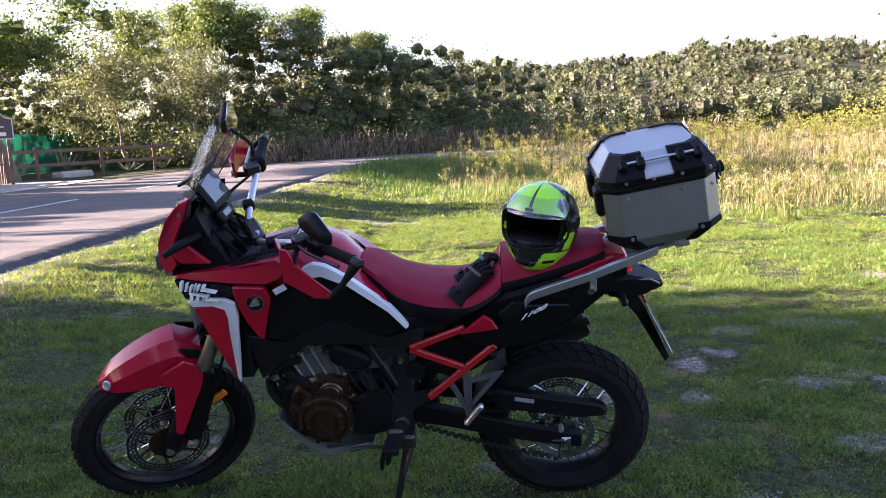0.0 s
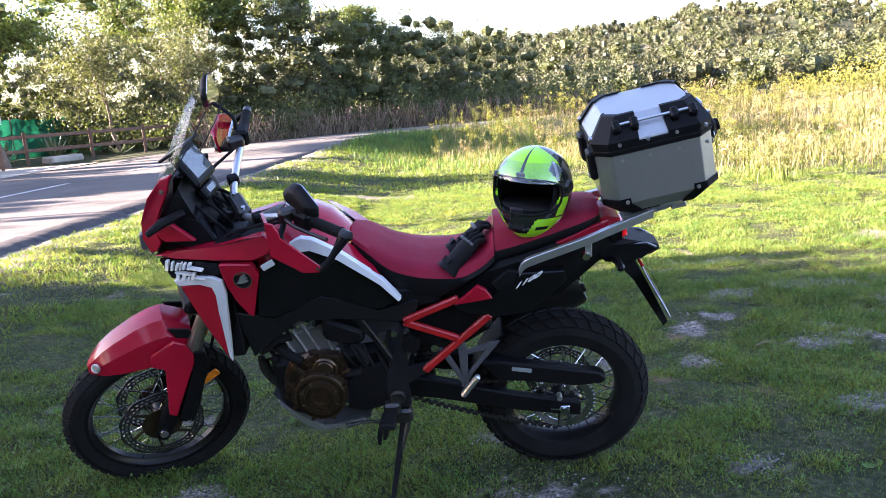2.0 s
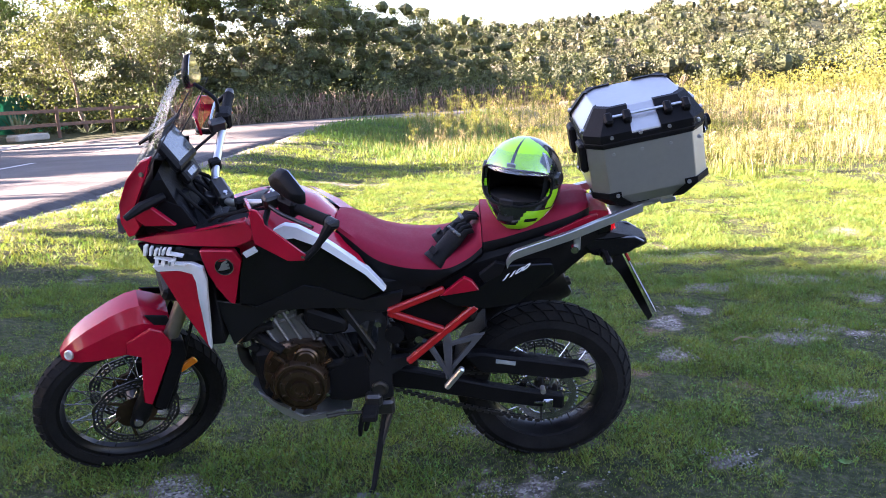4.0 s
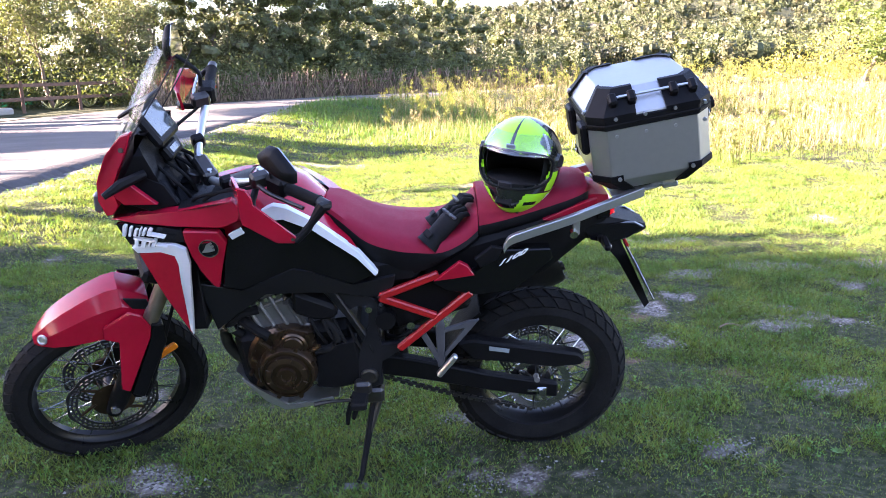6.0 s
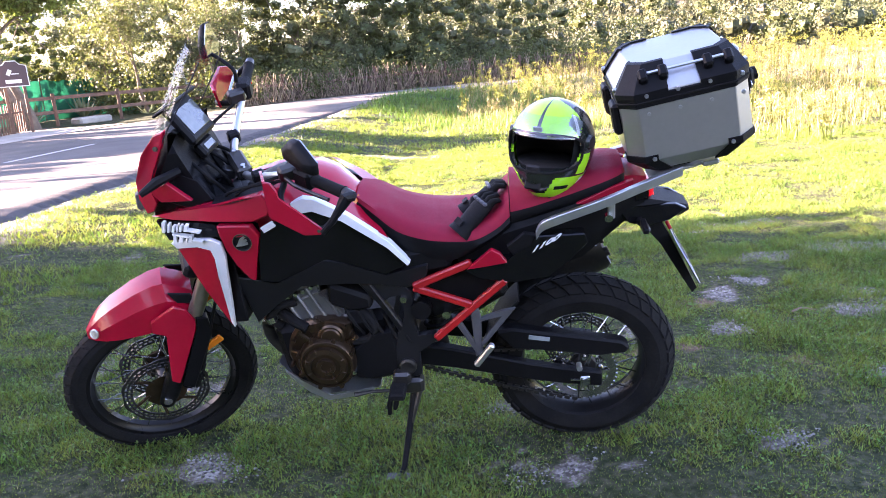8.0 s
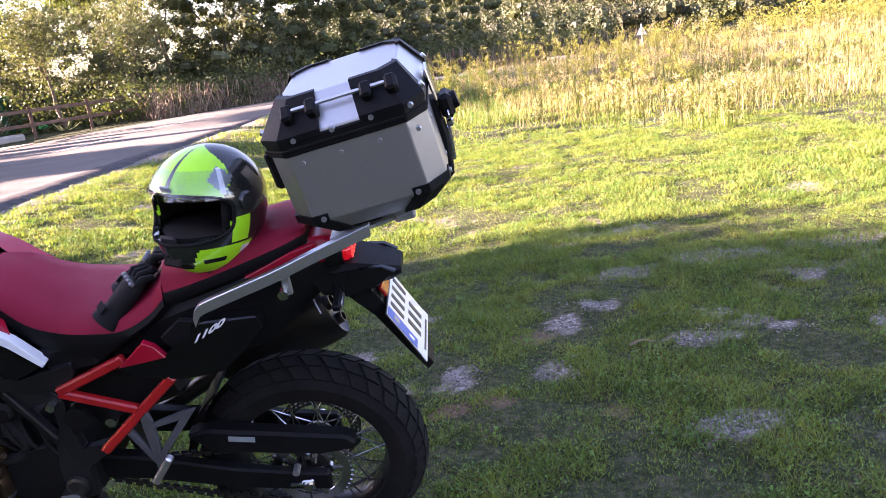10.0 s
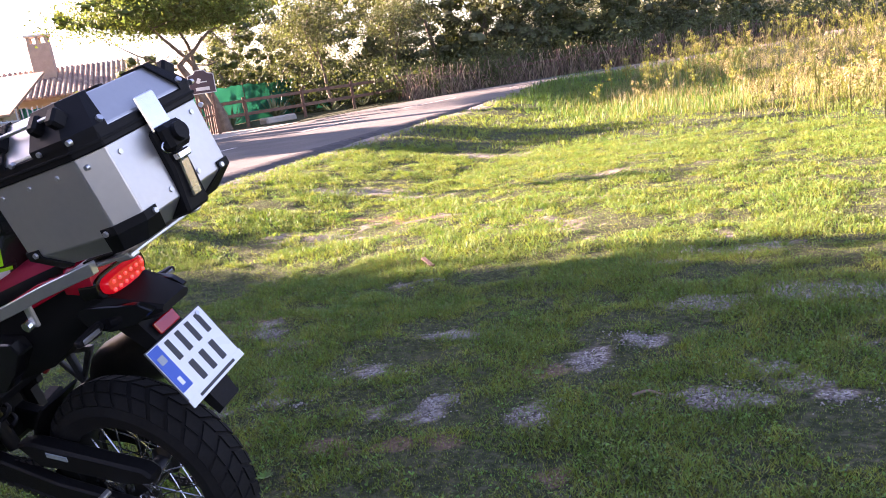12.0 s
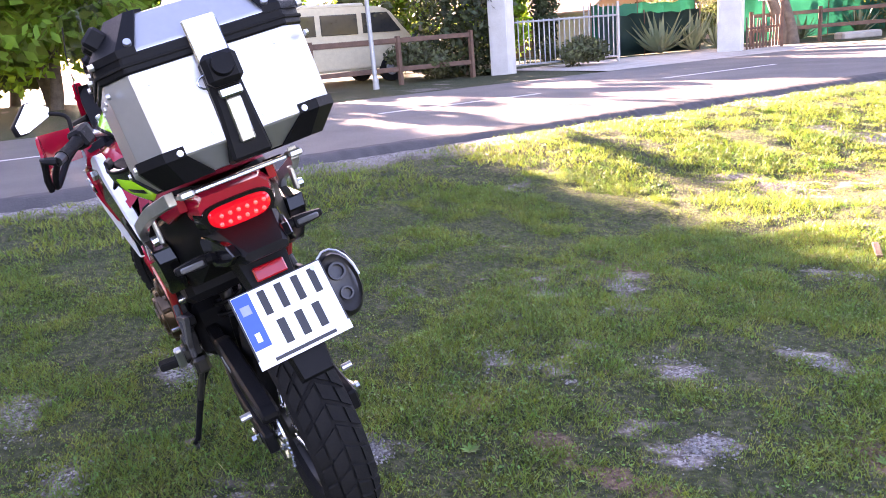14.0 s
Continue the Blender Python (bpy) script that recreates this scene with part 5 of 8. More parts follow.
def brake_disc(c, r_in, r_out, n=40, th=0.005):
    """A wavy disc with two bands joined by webs, so that it is pierced all round."""
    bm = bmesh.new()
    def band(ra, rb, wave=0.0, seg=120):
        rows = []
        for k in range(seg):
            t = 2 * math.pi * k / seg
            rw = rb + wave * math.sin(10 * t)
            rows.append([bm.verts.new((c[0] + q * math.cos(t), c[1] + y, c[2] + q * math.sin(t))) for q, y in ((ra, -th / 2), (rw, -th / 2), (rw, th / 2), (ra, th / 2))])
        for k in range(seg):
            a, b = rows[k], rows[(k + 1) % seg]
            for i in range(4):
                j = (i + 1) % 4
                bm.faces.new((a[i], a[j], b[j], b[i]))
    m = (r_in + r_out) / 2
    band(r_in, r_in + 0.008)
    band(m - 0.003, m + 0.003)
    band(r_out - 0.009, r_out, 0.003)
    for k in range(n):
        t = 2 * math.pi * k / n
        for q0, q1, off in ((r_in, m, 0), (m, r_out - 0.006, math.pi / n)):
            d = Vector((math.cos(t + off), 0, math.sin(t + off)))
            rod(bm, Vector(c) + d * q0, Vector(c) + d * q1, 0.0045, 0.0045, 5)
    return bm


def wheel(name, c, r, w, rim_r, steer, blocks, rows, label, rim_w):
    hub_tag = part(name, tyre(bmesh.new(), (0, 0, 0), r, w), TYRE, bike, label, 30)
    tread(hub_tag, r, w, blocks, rows)
    m = Matrix.Translation(c)
    hub_tag.matrix_local = (STEER if steer else Matrix.Identity(4)) @ m
    hw = rim_w / 2
    prof = [(rim_r - 0.012, -hw), (rim_r + 0.004, -hw), (rim_r + 0.004, -hw + 0.006), (rim_r - 0.010, -hw + 0.014), (rim_r - 0.022, -hw * 0.45), (rim_r - 0.022, hw * 0.45), (rim_r - 0.010, hw - 0.014), (rim_r + 0.004, hw - 0.006), (rim_r + 0.004, hw), (rim_r - 0.012, hw), (rim_r - 0.020, hw - 0.012), (rim_r - 0.030, hw * 0.4), (rim_r - 0.030, -hw * 0.4), (rim_r - 0.020, -hw + 0.012)]
    part("rim", lathe(bmesh.new(), prof, (0, 0, 0), (0, 1, 0), 64, closed=True), RIM, hub_tag, "black spoked wheel rim", 30)
    part("hub", lathe(bmesh.new(), [(0.02, -0.075), (0.045, -0.07), (0.05, -0.055), (0.03, -0.045), (0.03, 0.045), (0.05, 0.055), (0.045, 0.07), (0.02, 0.075)], (0, 0, 0), (0, 1, 0), 28), DARK_STEEL, hub_tag, "", 30)
    n = 36
    for k in range(n):
        t = 2 * math.pi * k / n
        side = 1 if k % 2 else -1
        u = t + (0.62 if (k // 2) % 2 else -0.62)
        a = Vector((0.047 * math.cos(u), side * 0.058, 0.047 * math.sin(u)))
        b = Vector(((rim_r - 0.022) * math.cos(t), side * 0.012, (rim_r - 0.022) * math.sin(t)))
        part("spoke", rod(bmesh.new(), a, b, 0.0025, None, 5), STEEL, hub_tag)
    return hub_tag


front = wheel("front_wheel", FRONT_AXLE, 0.348, 0.098, 0.272, True, 46, 3, "narrow front tyre with block tread", 0.062)
rear = wheel("rear_wheel", REAR_AXLE, 0.333, 0.152, 0.236, False, 36, 4, "wide rear tyre with block tread", 0.105)
for s in (-1, 1):
    part("brake_disc", brake_disc((0, s * 0.072, 0), 0.118, 0.155), DARK_STEEL, front, "pierced wavy brake disc", 30)
    part("disc_carrier", lathe(bmesh.new(), [(0.03, s * 0.066), (0.07, s * 0.068), (0.075, s * 0.074), (0.03, s * 0.078)], (0, 0, 0), (0, 1, 0), 20), BRONZE, front, "", 30)
    for k in range(6):
        t = 2 * math.pi * k / 6
        part("disc_arm", rod(bmesh.new(), (0.06 * math.cos(t), s * 0.072, 0.06 * math.sin(t)), (0.122 * math.cos(t + 0.3), s * 0.072, 0.122 * math.sin(t + 0.3)), 0.007, 0.006, 6), BRONZE, front)
part("brake_disc", brake_disc((0, 0.085, 0), 0.095, 0.128), DARK_STEEL, rear, "pierced rear brake disc", 30)


def sprocket():
    bm = bmesh.new()
    lathe(bm, [(0.085, -0.003), (0.112, -0.003), (0.112, 0.003), (0.085, 0.003)], (0, -0.095, 0), (0, 1, 0), 42, closed=True)
    for k in range(42):
        t = 2 * math.pi * k / 42
        box(bm, (0.114 * math.cos(t), -0.095, 0.114 * math.sin(t)), (0.010, 0.005, 0.007), Matrix.Rotation(-t, 3, "Y"))
    for k in range(5):
        t = 2 * math.pi * k / 5
        rod(bm, (0.03 * math.cos(t), -0.095, 0.03 * math.sin(t)), (0.09 * math.cos(t), -0.095, 0.09 * math.sin(t)), 0.011, 0.009, 6)
    return bm


part("sprocket", sprocket(), STEEL, rear, "steel rear sprocket", 30)
for k in range(5):
    t = 2 * math.pi * k / 5 + 0.3
    part("sprocket_bolt", rod(bmesh.new(), (0.06 * math.cos(t), -0.092, 0.06 * math.sin(t)), (0.06 * math.cos(t), -0.108, 0.06 * math.sin(t)), 0.009, None, 6), STEEL, rear)


RUNS = (((-0.56, 0.455), (-0.01, 0.452)), ((-0.02, 0.218), (-0.56, 0.385)))
loop = [(x0 + (x1 - x0) * k / 8, -0.095, z0 + (z1 - z0) * k / 8 - 0.012 * math.sin(math.pi * k / 8)) for (x0, z0), (x1, z1) in RUNS for k in range(9)]
chain = bpart("drive_chain", tube(bmesh.new(), loop + loop[:1], 0.0045, 6), DARK_STEEL, None, "oily dark drive chain")
link = mesh_of("chain_link", [(x * 0.0095, y * 0.002, z * 0.0065) for x in (-1, 1) for y in (-1, 1) for z in (-1, 1)], [(0, 1, 3, 2), (4, 6, 7, 5), (0, 4, 5, 1), (2, 3, 7, 6), (0, 2, 6, 4), (1, 5, 7, 3)], DARK_STEEL)
for (x0, z0), (x1, z1) in RUNS:
    for k in range(40):
        f = k / 40
        ob = new("chain_link", link)
        ob.parent = chain
        ob.matrix_local = Matrix.Translation((x0 + (x1 - x0) * f, -0.095 + 0.007 * (-1)**k, z0 + (z1 - z0) * f - 0.012 * math.sin(math.pi * f))) @ Matrix.Rotation(-math.atan2(z1 - z0, x1 - x0), 4, "Y")

# front fork and mudguard
for s in (-1, 1):
    axis_at = lambda z, y: Vector((-1.555 + (z - 0.348) * 0.5206, y, z))
    leg = bpart("fork_leg", tube(bmesh.new(), [axis_at(0.56, s * 0.105), axis_at(0.80, s * 0.105), axis_at(1.10, s * 0.105)], 0.027, 16), FORK, None, "bronze-grey fork tube", steer=True)
    bm = tube(bmesh.new(), [axis_at(0.30, s * 0.095), axis_at(0.36, s * 0.10), axis_at(0.60, s * 0.105)], [0.028, 0.034, 0.031], 14)
    bpart("fork_slider", bm, MATT_BLACK, None, "black fork foot", steer=True)
    bm = bmesh.new()
    box(bm, axis_at(0.40, s * 0.105) + Vector((0.075, 0, 0.01)), (0.06, 0.05, 0.13), Matrix.Rotation(radians(27), 3, "Y"), 0.012)
    cal = bpart("brake_caliper", bm, MATT_BLACK, None, "black brake caliper", steer=True)
    for z in (0.37, 0.44):
        bm = rod(bmesh.new(), axis_at(z, s * 0.13) + Vector((0.075, 0, 0)), axis_at(z, s * 0.137) + Vector((0.075, 0, 0)), 0.008, None, 8)
        bpart("caliper_bolt", bm, STEEL, cal, steer=True)
    bpart("axle_nut", rod(bmesh.new(), FRONT_AXLE + Vector((0, s * 0.10, 0)), FRONT_AXLE + Vector((0, s * 0.135, 0)), 0.016, None, 8), STEEL, steer=True)
    bm = box(bmesh.new(), axis_at(0.545, s * 0.125) + Vector((0.10, 0, 0)), (0.07, 0.014, 0.03), Matrix.Rotation(radians(-25), 3, "Y"), 0.004)
    bpart("fork_reflector", bm, AMBER, None, "amber side reflector", steer=True)
    hose = [axis_at(0.42, s * 0.13) + Vector((0.09, 0, 0)), axis_at(0.60, s * 0.13) + Vector((0.07, 0, 0)), axis_at(0.85, s * 0.09) + Vector((0.05, 0, 0))]
    bpart("brake_hose", tube(bmesh.new(), hose, 0.006, 6), RUBBER, None, steer=True)
bpart("lower_yoke", box(bmesh.new(), (-1.32, 0, 0.86), (0.11, 0.27, 0.05), Matrix.Rotation(radians(27), 3, "Y"), 0.012), MATT_BLACK, steer=True)
bpart("upper_yoke", box(bmesh.new(), (-1.165, 0, 1.085), (0.12, 0.27, 0.035), Matrix.Rotation(radians(27), 3, "Y"), 0.01), MATT_BLACK, steer=True)


def fender():
    """Faceted front mudguard: a ridge, shoulders and skirts, from the nose over the tyre to the fork."""
    secs = []
    for x, zr, zs, zb, w in ((-1.748, 0.664, 0.655, 0.644, 0.026), (-1.725, 0.690, 0.676, 0.644, 0.050), (-1.690, 0.722, 0.700, 0.641, 0.068), (-1.640, 0.752, 0.722, 0.638, 0.080), (-1.56, 0.787, 0.750, 0.637, 0.088), (-1.495, 0.805, 0.764, 0.640, 0.094), (-1.455, 0.806, 0.766, 0.660, 0.098), (-1.41, 0.778, 0.744, 0.680, 0.100), (-1.37, 0.745, 0.715, 0.68, 0.098)):
        secs.append([(x, -w, zb), (x, -w * 0.92, zs - 0.012), (x, -w * 0.5, zr - 0.004), (x, 0, zr), (x, w * 0.5, zr - 0.004), (x, w * 0.92, zs - 0.012), (x, w, zb), (x, w * 0.85, zb), (x, w * 0.75, zs - 0.025), (x, 0, zr - 0.014), (x, -w * 0.75, zs - 0.025), (x, -w * 0.85, zb)])
    return loft(bmesh.new(), secs)


mud = bpart("front_mudguard", fender(), RED, None, "faceted glossy red front mudguard", 20, True)
sided("mudguard_blade", lambda s: panel([(-1.53, 0.098, 0.690), (-1.44, 0.128, 0.752), (-1.405, 0.138, 0.735), (-1.384, 0.142, 0.682), (-1.392, 0.142, 0.640), (-1.505, 0.148, 0.418), (-1.530, 0.148, 0.440), (-1.500, 0.140, 0.600), (-1.488, 0.132, 0.645), (-1.54, 0.100, 0.642)], s, 0.014), RED, mud, "", 20, True)
sided("blade_guard", lambda s: panel([(-1.382, 0.139, 0.69), (-1.345, 0.135, 0.67), (-1.345, 0.139, 0.60), (-1.465, 0.144, 0.37), (-1.503, 0.145, 0.405), (-1.390, 0.140, 0.63)], s, 0.04), MATT_BLACK, None, "black fork guard", 20, True)
sided("mudguard_vent", lambda s: panel([(-1.447, 0.088, 0.783), (-1.375, 0.092, 0.758), (-1.372, 0.100, 0.722), (-1.425, 0.100, 0.742)], s, 0.01, 0.002), MATT_BLACK, mud, "black slot", 20, True)
bm = lathe(bmesh.new(), [(0.018, 0), (0.018, 0.004), (0.014, 0.006), (0.012, 0.003)], (-1.716, -0.056, 0.677), (-0.55, -0.75, 0.45), 20)
bpart("mudguard_emblem", bm, ALU, mud, "round metal emblem", 30, True)

# main body
def hull(secs, seg_fn):
    return loft(bmesh.new(), [seg_fn(*s) for s in secs])


def tank_ring(x, w, top, shoulder, low):
    return [(x, -w, low), (x, -w, shoulder - 0.03), (x, -w * 0.86, shoulder), (x, -w * 0.45, top - 0.008), (x, 0, top), (x, w * 0.45, top - 0.008), (x, w * 0.86, shoulder), (x, w, shoulder - 0.03), (x, w, low)]


tank = bpart("fuel_tank", hull([(-1.04, 0.17, 1.085, 1.065, 0.92), (-0.98, 0.182, 1.125, 1.09, 0.90), (-0.91, 0.190, 1.142, 1.092, 0.88), (-0.84, 0.185, 1.136, 1.08, 0.86), (-0.785, 0.165, 1.112, 1.05, 0.85), (-0.735, 0.13, 1.066, 1.015, 0.85), (-0.695, 0.09, 1.03, 0.985, 0.86)], tank_ring), RED, None, "glossy red fuel tank", 50)
bpart("filler_cap", lathe(bmesh.new(), [(0.036, 0), (0.036, 0.008), (0.030, 0.011), (0.024, 0.008)], (-0.90, 0, 1.141), (0.05, 0, 1), 28), STEEL, tank, "polished fuel filler cap")
bpart("tank_front_cover", hull([(-1.085, 0.11, 1.085, 1.06, 0.98), (-1.05, 0.135, 1.108, 1.08, 0.98), (-0.995, 0.14, 1.128, 1.10, 1.0), (-0.955, 0.12, 1.137, 1.12, 1.05)], tank_ring), MATT_BLACK, tank, "black cover before the filler", 40)
bpart("tank_label", box(bmesh.new(), (-0.712, -0.085, 1.035), (0.012, 0.04, 0.002), Matrix.Rotation(radians(48), 3, "Y") @ Matrix.Rotation(radians(28), 3, "X")), AMBER, tank, "amber warning sticker")


def core_ring(x, w, top, low):
    b, c = min(0.05, (top - low) * 0.35), min(0.04, (top - low) * 0.3)
    return [(x, -w * 0.8, low), (x, -w, low + b), (x, -w, top - c), (x, -w * 0.8, top), (x, w * 0.8, top), (x, w, top - c), (x, w, low + b), (x, w * 0.8, low)]


bpart("airbox", hull([(-1.28, 0.09, 1.10, 0.88), (-1.18, 0.15, 1.09, 0.76), (-1.05, 0.175, 1.06, 0.72), (-0.85, 0.17, 1.0, 0.76), (-0.62, 0.14, 0.93, 0.74), (-0.45, 0.12, 0.88, 0.70)], core_ring), MATT_BLACK, None, "black inner bodywork", 30)
sided("radiator", lambda s: panel([(-1.26, 0.17, 0.98), (-1.12, 0.19, 0.95), (-1.12, 0.19, 0.66), (-1.19, 0.16, 0.64), (-1.25, 0.15, 0.78)], s, 0.08, 0.004), MATT_BLACK, None, "black side radiator cover")

sided("shroud_badge_panel", lambda s: panel([(-1.131, 0.240, 1.038), (-1.022, 0.245, 1.034), (-1.003, 0.240, 0.991), (-1.029, 0.225, 0.91), (-1.055, 0.210, 0.822), (-1.071, 0.215, 0.832), (-1.098, 0.235, 0.898), (-1.112, 0.245, 0.955), (-1.125, 0.246, 1.004)], s, 0.03), RED, None, "red side panel with winged badge", 20)
for s in (-1, 1):
    b = bpart("badge", lathe(bmesh.new(), [(0.030, 0), (0.030, 0.005), (0.026, 0.007), (0.026, 0.004)], (-1.058, s * 0.236, 0.979), (0, s, -0.05), 28), GLOSS_BLACK, None, "round dark badge with silver wing")
    bpart("badge_ring", lathe(bmesh.new(), [(0.0287, 0.004), (0.0304, 0.004), (0.0304, 0.008), (0.0287, 0.008)], (-1.058, s * 0.236, 0.979), (0, s, -0.05), 28, closed=True), STEEL, b)
    wing = [(-1.080, 0.967), (-1.072, 0.976), (-1.064, 0.992), (-1.050, 1.000), (-1.045, 0.996), (-1.053, 0.988), (-1.043, 0.990), (-1.041, 0.984), (-1.051, 0.979), (-1.041, 0.979), (-1.040, 0.972), (-1.060, 0.967)]
    bpart("badge_wing", plate(bmesh.new(), [(x, s * 0.2445, z) for x, z in wing], (0, -s * 0.003, 0)), ALU, b)
strip = [(-1.392, 0.12, 1.033), (-1.295, 0.17, 1.064), (-1.148, 0.22, 1.092), (-1.033, 0.23, 1.118), (-0.975, 0.22, 1.126), (-0.949, 0.22, 1.088), (-0.962, 0.235, 1.061), (-1.013, 0.240, 1.043), (-1.152, 0.23, 1.051), (-1.295, 0.18, 1.043)]
sided("upper_shroud", lambda s: panel([(x, y, z - (0.04 if s > 0 else 0)) for x, y, z in strip], s, 0.05), RED, None, "red upper side fairing", 20)
sided("shroud_top_cover", lambda s: loft(bmesh.new(), [[(x, s * y, z - (0.05 if s > 0 else 0)) for x, y, z in row] for row in (((-1.148, 0.215, 1.088), (-1.033, 0.225, 1.112), (-0.975, 0.215, 1.118), (-0.95, 0.205, 1.10)), ((-1.148, 0.14, 1.10), (-1.033, 0.15, 1.13), (-0.975, 0.15, 1.135), (-0.95, 0.15, 1.11)))]), MATT_BLACK, None, "", 30)
white = [(-1.313, 0.19, 0.966), (-1.22, 0.222, 0.990), (-1.161, 0.240, 0.993), (-1.128, 0.246, 0.979), (-1.124, 0.242, 0.929), (-1.134, 0.236, 0.871), (-1.154, 0.212, 0.734), (-1.170, 0.192, 0.640)]
inner = [(-1.176, 0.198, 0.664), (-1.164, 0.234, 0.862), (-1.158, 0.239, 0.925), (-1.166, 0.238, 0.957), (-1.214, 0.222, 0.964), (-1.299, 0.188, 0.944)]
sided("white_flash", lambda s: panel(white + inner, s, 0.02, 0.002), WHITE, None, "white flash along the shroud edge", 20)
sided("lower_shroud", lambda s: panel([(-1.297, 0.185, 0.940), (-1.214, 0.218, 0.962), (-1.168, 0.234, 0.954), (-1.160, 0.235, 0.925), (-1.166, 0.230, 0.862), (-1.176, 0.196, 0.668), (-1.172, 0.188, 0.634), (-1.242, 0.180, 0.783)], s, 0.03), RED, None, "pointed red lower shroud", 20)
logo = [(-1.368, 0.14, 1.026), (-1.29, 0.172, 1.036), (-1.19, 0.212, 1.040), (-1.135, 0.236, 1.040), (-1.128, 0.238, 1.0), (-1.185, 0.222, 0.996), (-1.319, 0.182, 0.972)]
sided("logo_panel", lambda s: panel(logo, s, 0.02, 0.002), GLOSS_BLACK, None, "black panel with slanted white lettering bars", 20)


def lettering(s):
    """Slanted white strokes where the model name stands."""
    bm = bmesh.new()
    def stroke(x0, z0, x1, z1, w):
        w *= 0.62 if z1 - z0 > 0.01 else 1
        y0, y1 = 0.150 + 0.47 * (x0 + 1.368), 0.150 + 0.47 * (x1 + 1.368)
        plate(bm, [(x0, s * (y0 + 0.012), z0), (x0 + w, s * (y0 + 0.012 + 0.47 * w), z0), (x1 + w, s * (y1 + 0.012 + 0.47 * w), z1), (x1, s * (y1 + 0.012), z1)], (0, -s * 0.02, 0))
    for k, (h, w) in enumerate(((0.036, 0.019), (0.030, 0.014), (0.022, 0.016), (0.026, 0.008), (0.022, 0.015), (0.022, 0.020))):
        x = -1.340 + sum((0, 0.023, 0.041, 0.061, 0.073, 0.092)[k:k + 1])
        stroke(x, 1.000 + 0.0035 * k, x + 0.010, 1.000 + 0.0035 * k + h, w)
    for k, (h, w) in enumerate(((0.030, 0.020), (0.022, 0.024), (0.024, 0.009), (0.022, 0.020))):
        x = -1.302 + (0, 0.024, 0.052, 0.065)[k]
        stroke(x, 0.968 + 0.005 * k, x + 0.008, 0.968 + 0.005 * k + h, w)
    stroke(-1.235, 1.019, -1.232, 1.025, 0.05)
    stroke(-1.222, 0.988, -1.219, 0.993, 0.04)
    stroke(-1.300, 0.996, -1.298, 1.001, 0.075)
    return bm


sided("lettering", lettering, PLATE_WHITE, None, "white lettering bars", None)
sided("side_cover", lambda s: panel([(-0.999, 0.228, 1.013), (-0.949, 0.228, 1.035), (-0.893, 0.220, 1.064), (-0.83, 0.210, 1.058), (-0.742, 0.200, 1.015), (-0.604, 0.190, 0.915), (-0.55, 0.180, 0.840), (-0.632, 0.190, 0.809), (-0.763, 0.200, 0.869), (-0.817, 0.200, 0.885), (-0.985, 0.200, 0.806), (-1.044, 0.205, 0.823), (-1.02, 0.225, 0.92)], s, 0.03), GLOSS_BLACK, None, "gloss black side cover below the tank", 20)
flash = [(-0.893, 0.216, 1.087), (-0.857, 0.207, 1.099), (-0.818, 0.202, 1.089), (-0.728, 0.197, 1.036), (-0.604, 0.189, 0.928), (-0.548, 0.182, 0.849), (-0.559, 0.183, 0.838), (-0.612, 0.192, 0.912), (-0.741, 0.203, 1.018), (-0.829, 0.213, 1.058), (-0.861, 0.218, 1.054), (-0.880, 0.224, 1.054)]
sided("tank_flash", lambda s: panel([(x, y + 0.010 * (x > -0.78), z - (0.14 if s > 0 else 0)) for x, y, z in flash], s, 0.03, 0.002), WHITE, None, "white stripe along the tank", 20)
sided("small_flash", lambda s: panel([(-0.995, 0.234, 1.020), (-0.955, 0.234, 1.040), (-0.945, 0.234, 1.022), (-0.985, 0.234, 1.002)], s, 0.01, 0.001), WHITE, None, "short white stripe", 20)
sided("tank_shoulder", lambda s: loft(bmesh.new(), [[(-0.99, s * 0.225, 1.07), (-0.90, s * 0.212, 1.085), (-0.82, s * 0.198, 1.082), (-0.73, s * 0.19, 1.032), (-0.61, s * 0.178, 0.935)], [(-0.99, s * 0.16, 1.10), (-0.90, s * 0.155, 1.112), (-0.82, s * 0.14, 1.10), (-0.745, s * 0.11, 1.055), (-0.67, s * 0.09, 0.985)]], caps=False), RED, None, "red tank shoulder", 50)
cover = [(-1.046, 0.204, 0.819), (-0.985, 0.204, 0.803), (-0.818, 0.204, 0.882), (-0.763, 0.204, 0.866), (-0.632, 0.194, 0.806), (-0.495, 0.18, 0.835), (-0.50, 0.18, 0.80), (-0.523, 0.180, 0.760), (-0.58, 0.180, 0.752), (-0.673, 0.190, 0.782), (-0.768, 0.190, 0.785), (-0.918, 0.185, 0.785), (-1.027, 0.175, 0.700), (-1.101, 0.155, 0.630), (-1.134, 0.185, 0.830)]
sided("frame_cover", lambda s: panel(cover, s, 0.05), FRAME_BLACK, None, "matt black frame cover", 20)
bpart("seat_side_wedge", box(bmesh.new(), (-0.50, 0, 0.84), (0.16, 0.34, 0.10), Matrix.Rotation(radians(-8), 3, "Y"), 0.02), MATT_BLACK)


# seat
def seat_top(x, w, top, edge):
    return [(x, -w, edge), (x, -w * 0.93, edge + (top - edge) * 0.55), (x, -w * 0.6, top - 0.008), (x, 0, top), (x, w * 0.6, top - 0.008), (x, w * 0.93, edge + (top - edge) * 0.55), (x, w, edge), (x, 0, edge - 0.02)]


def seat_skirt(x, w, edge, low):
    return [(x, -w, edge), (x, -w * 1.05, (edge + low) / 2), (x, -w * 0.98, low), (x, w * 0.98, low), (x, w * 1.05, (edge + low) / 2), (x, w, edge)]


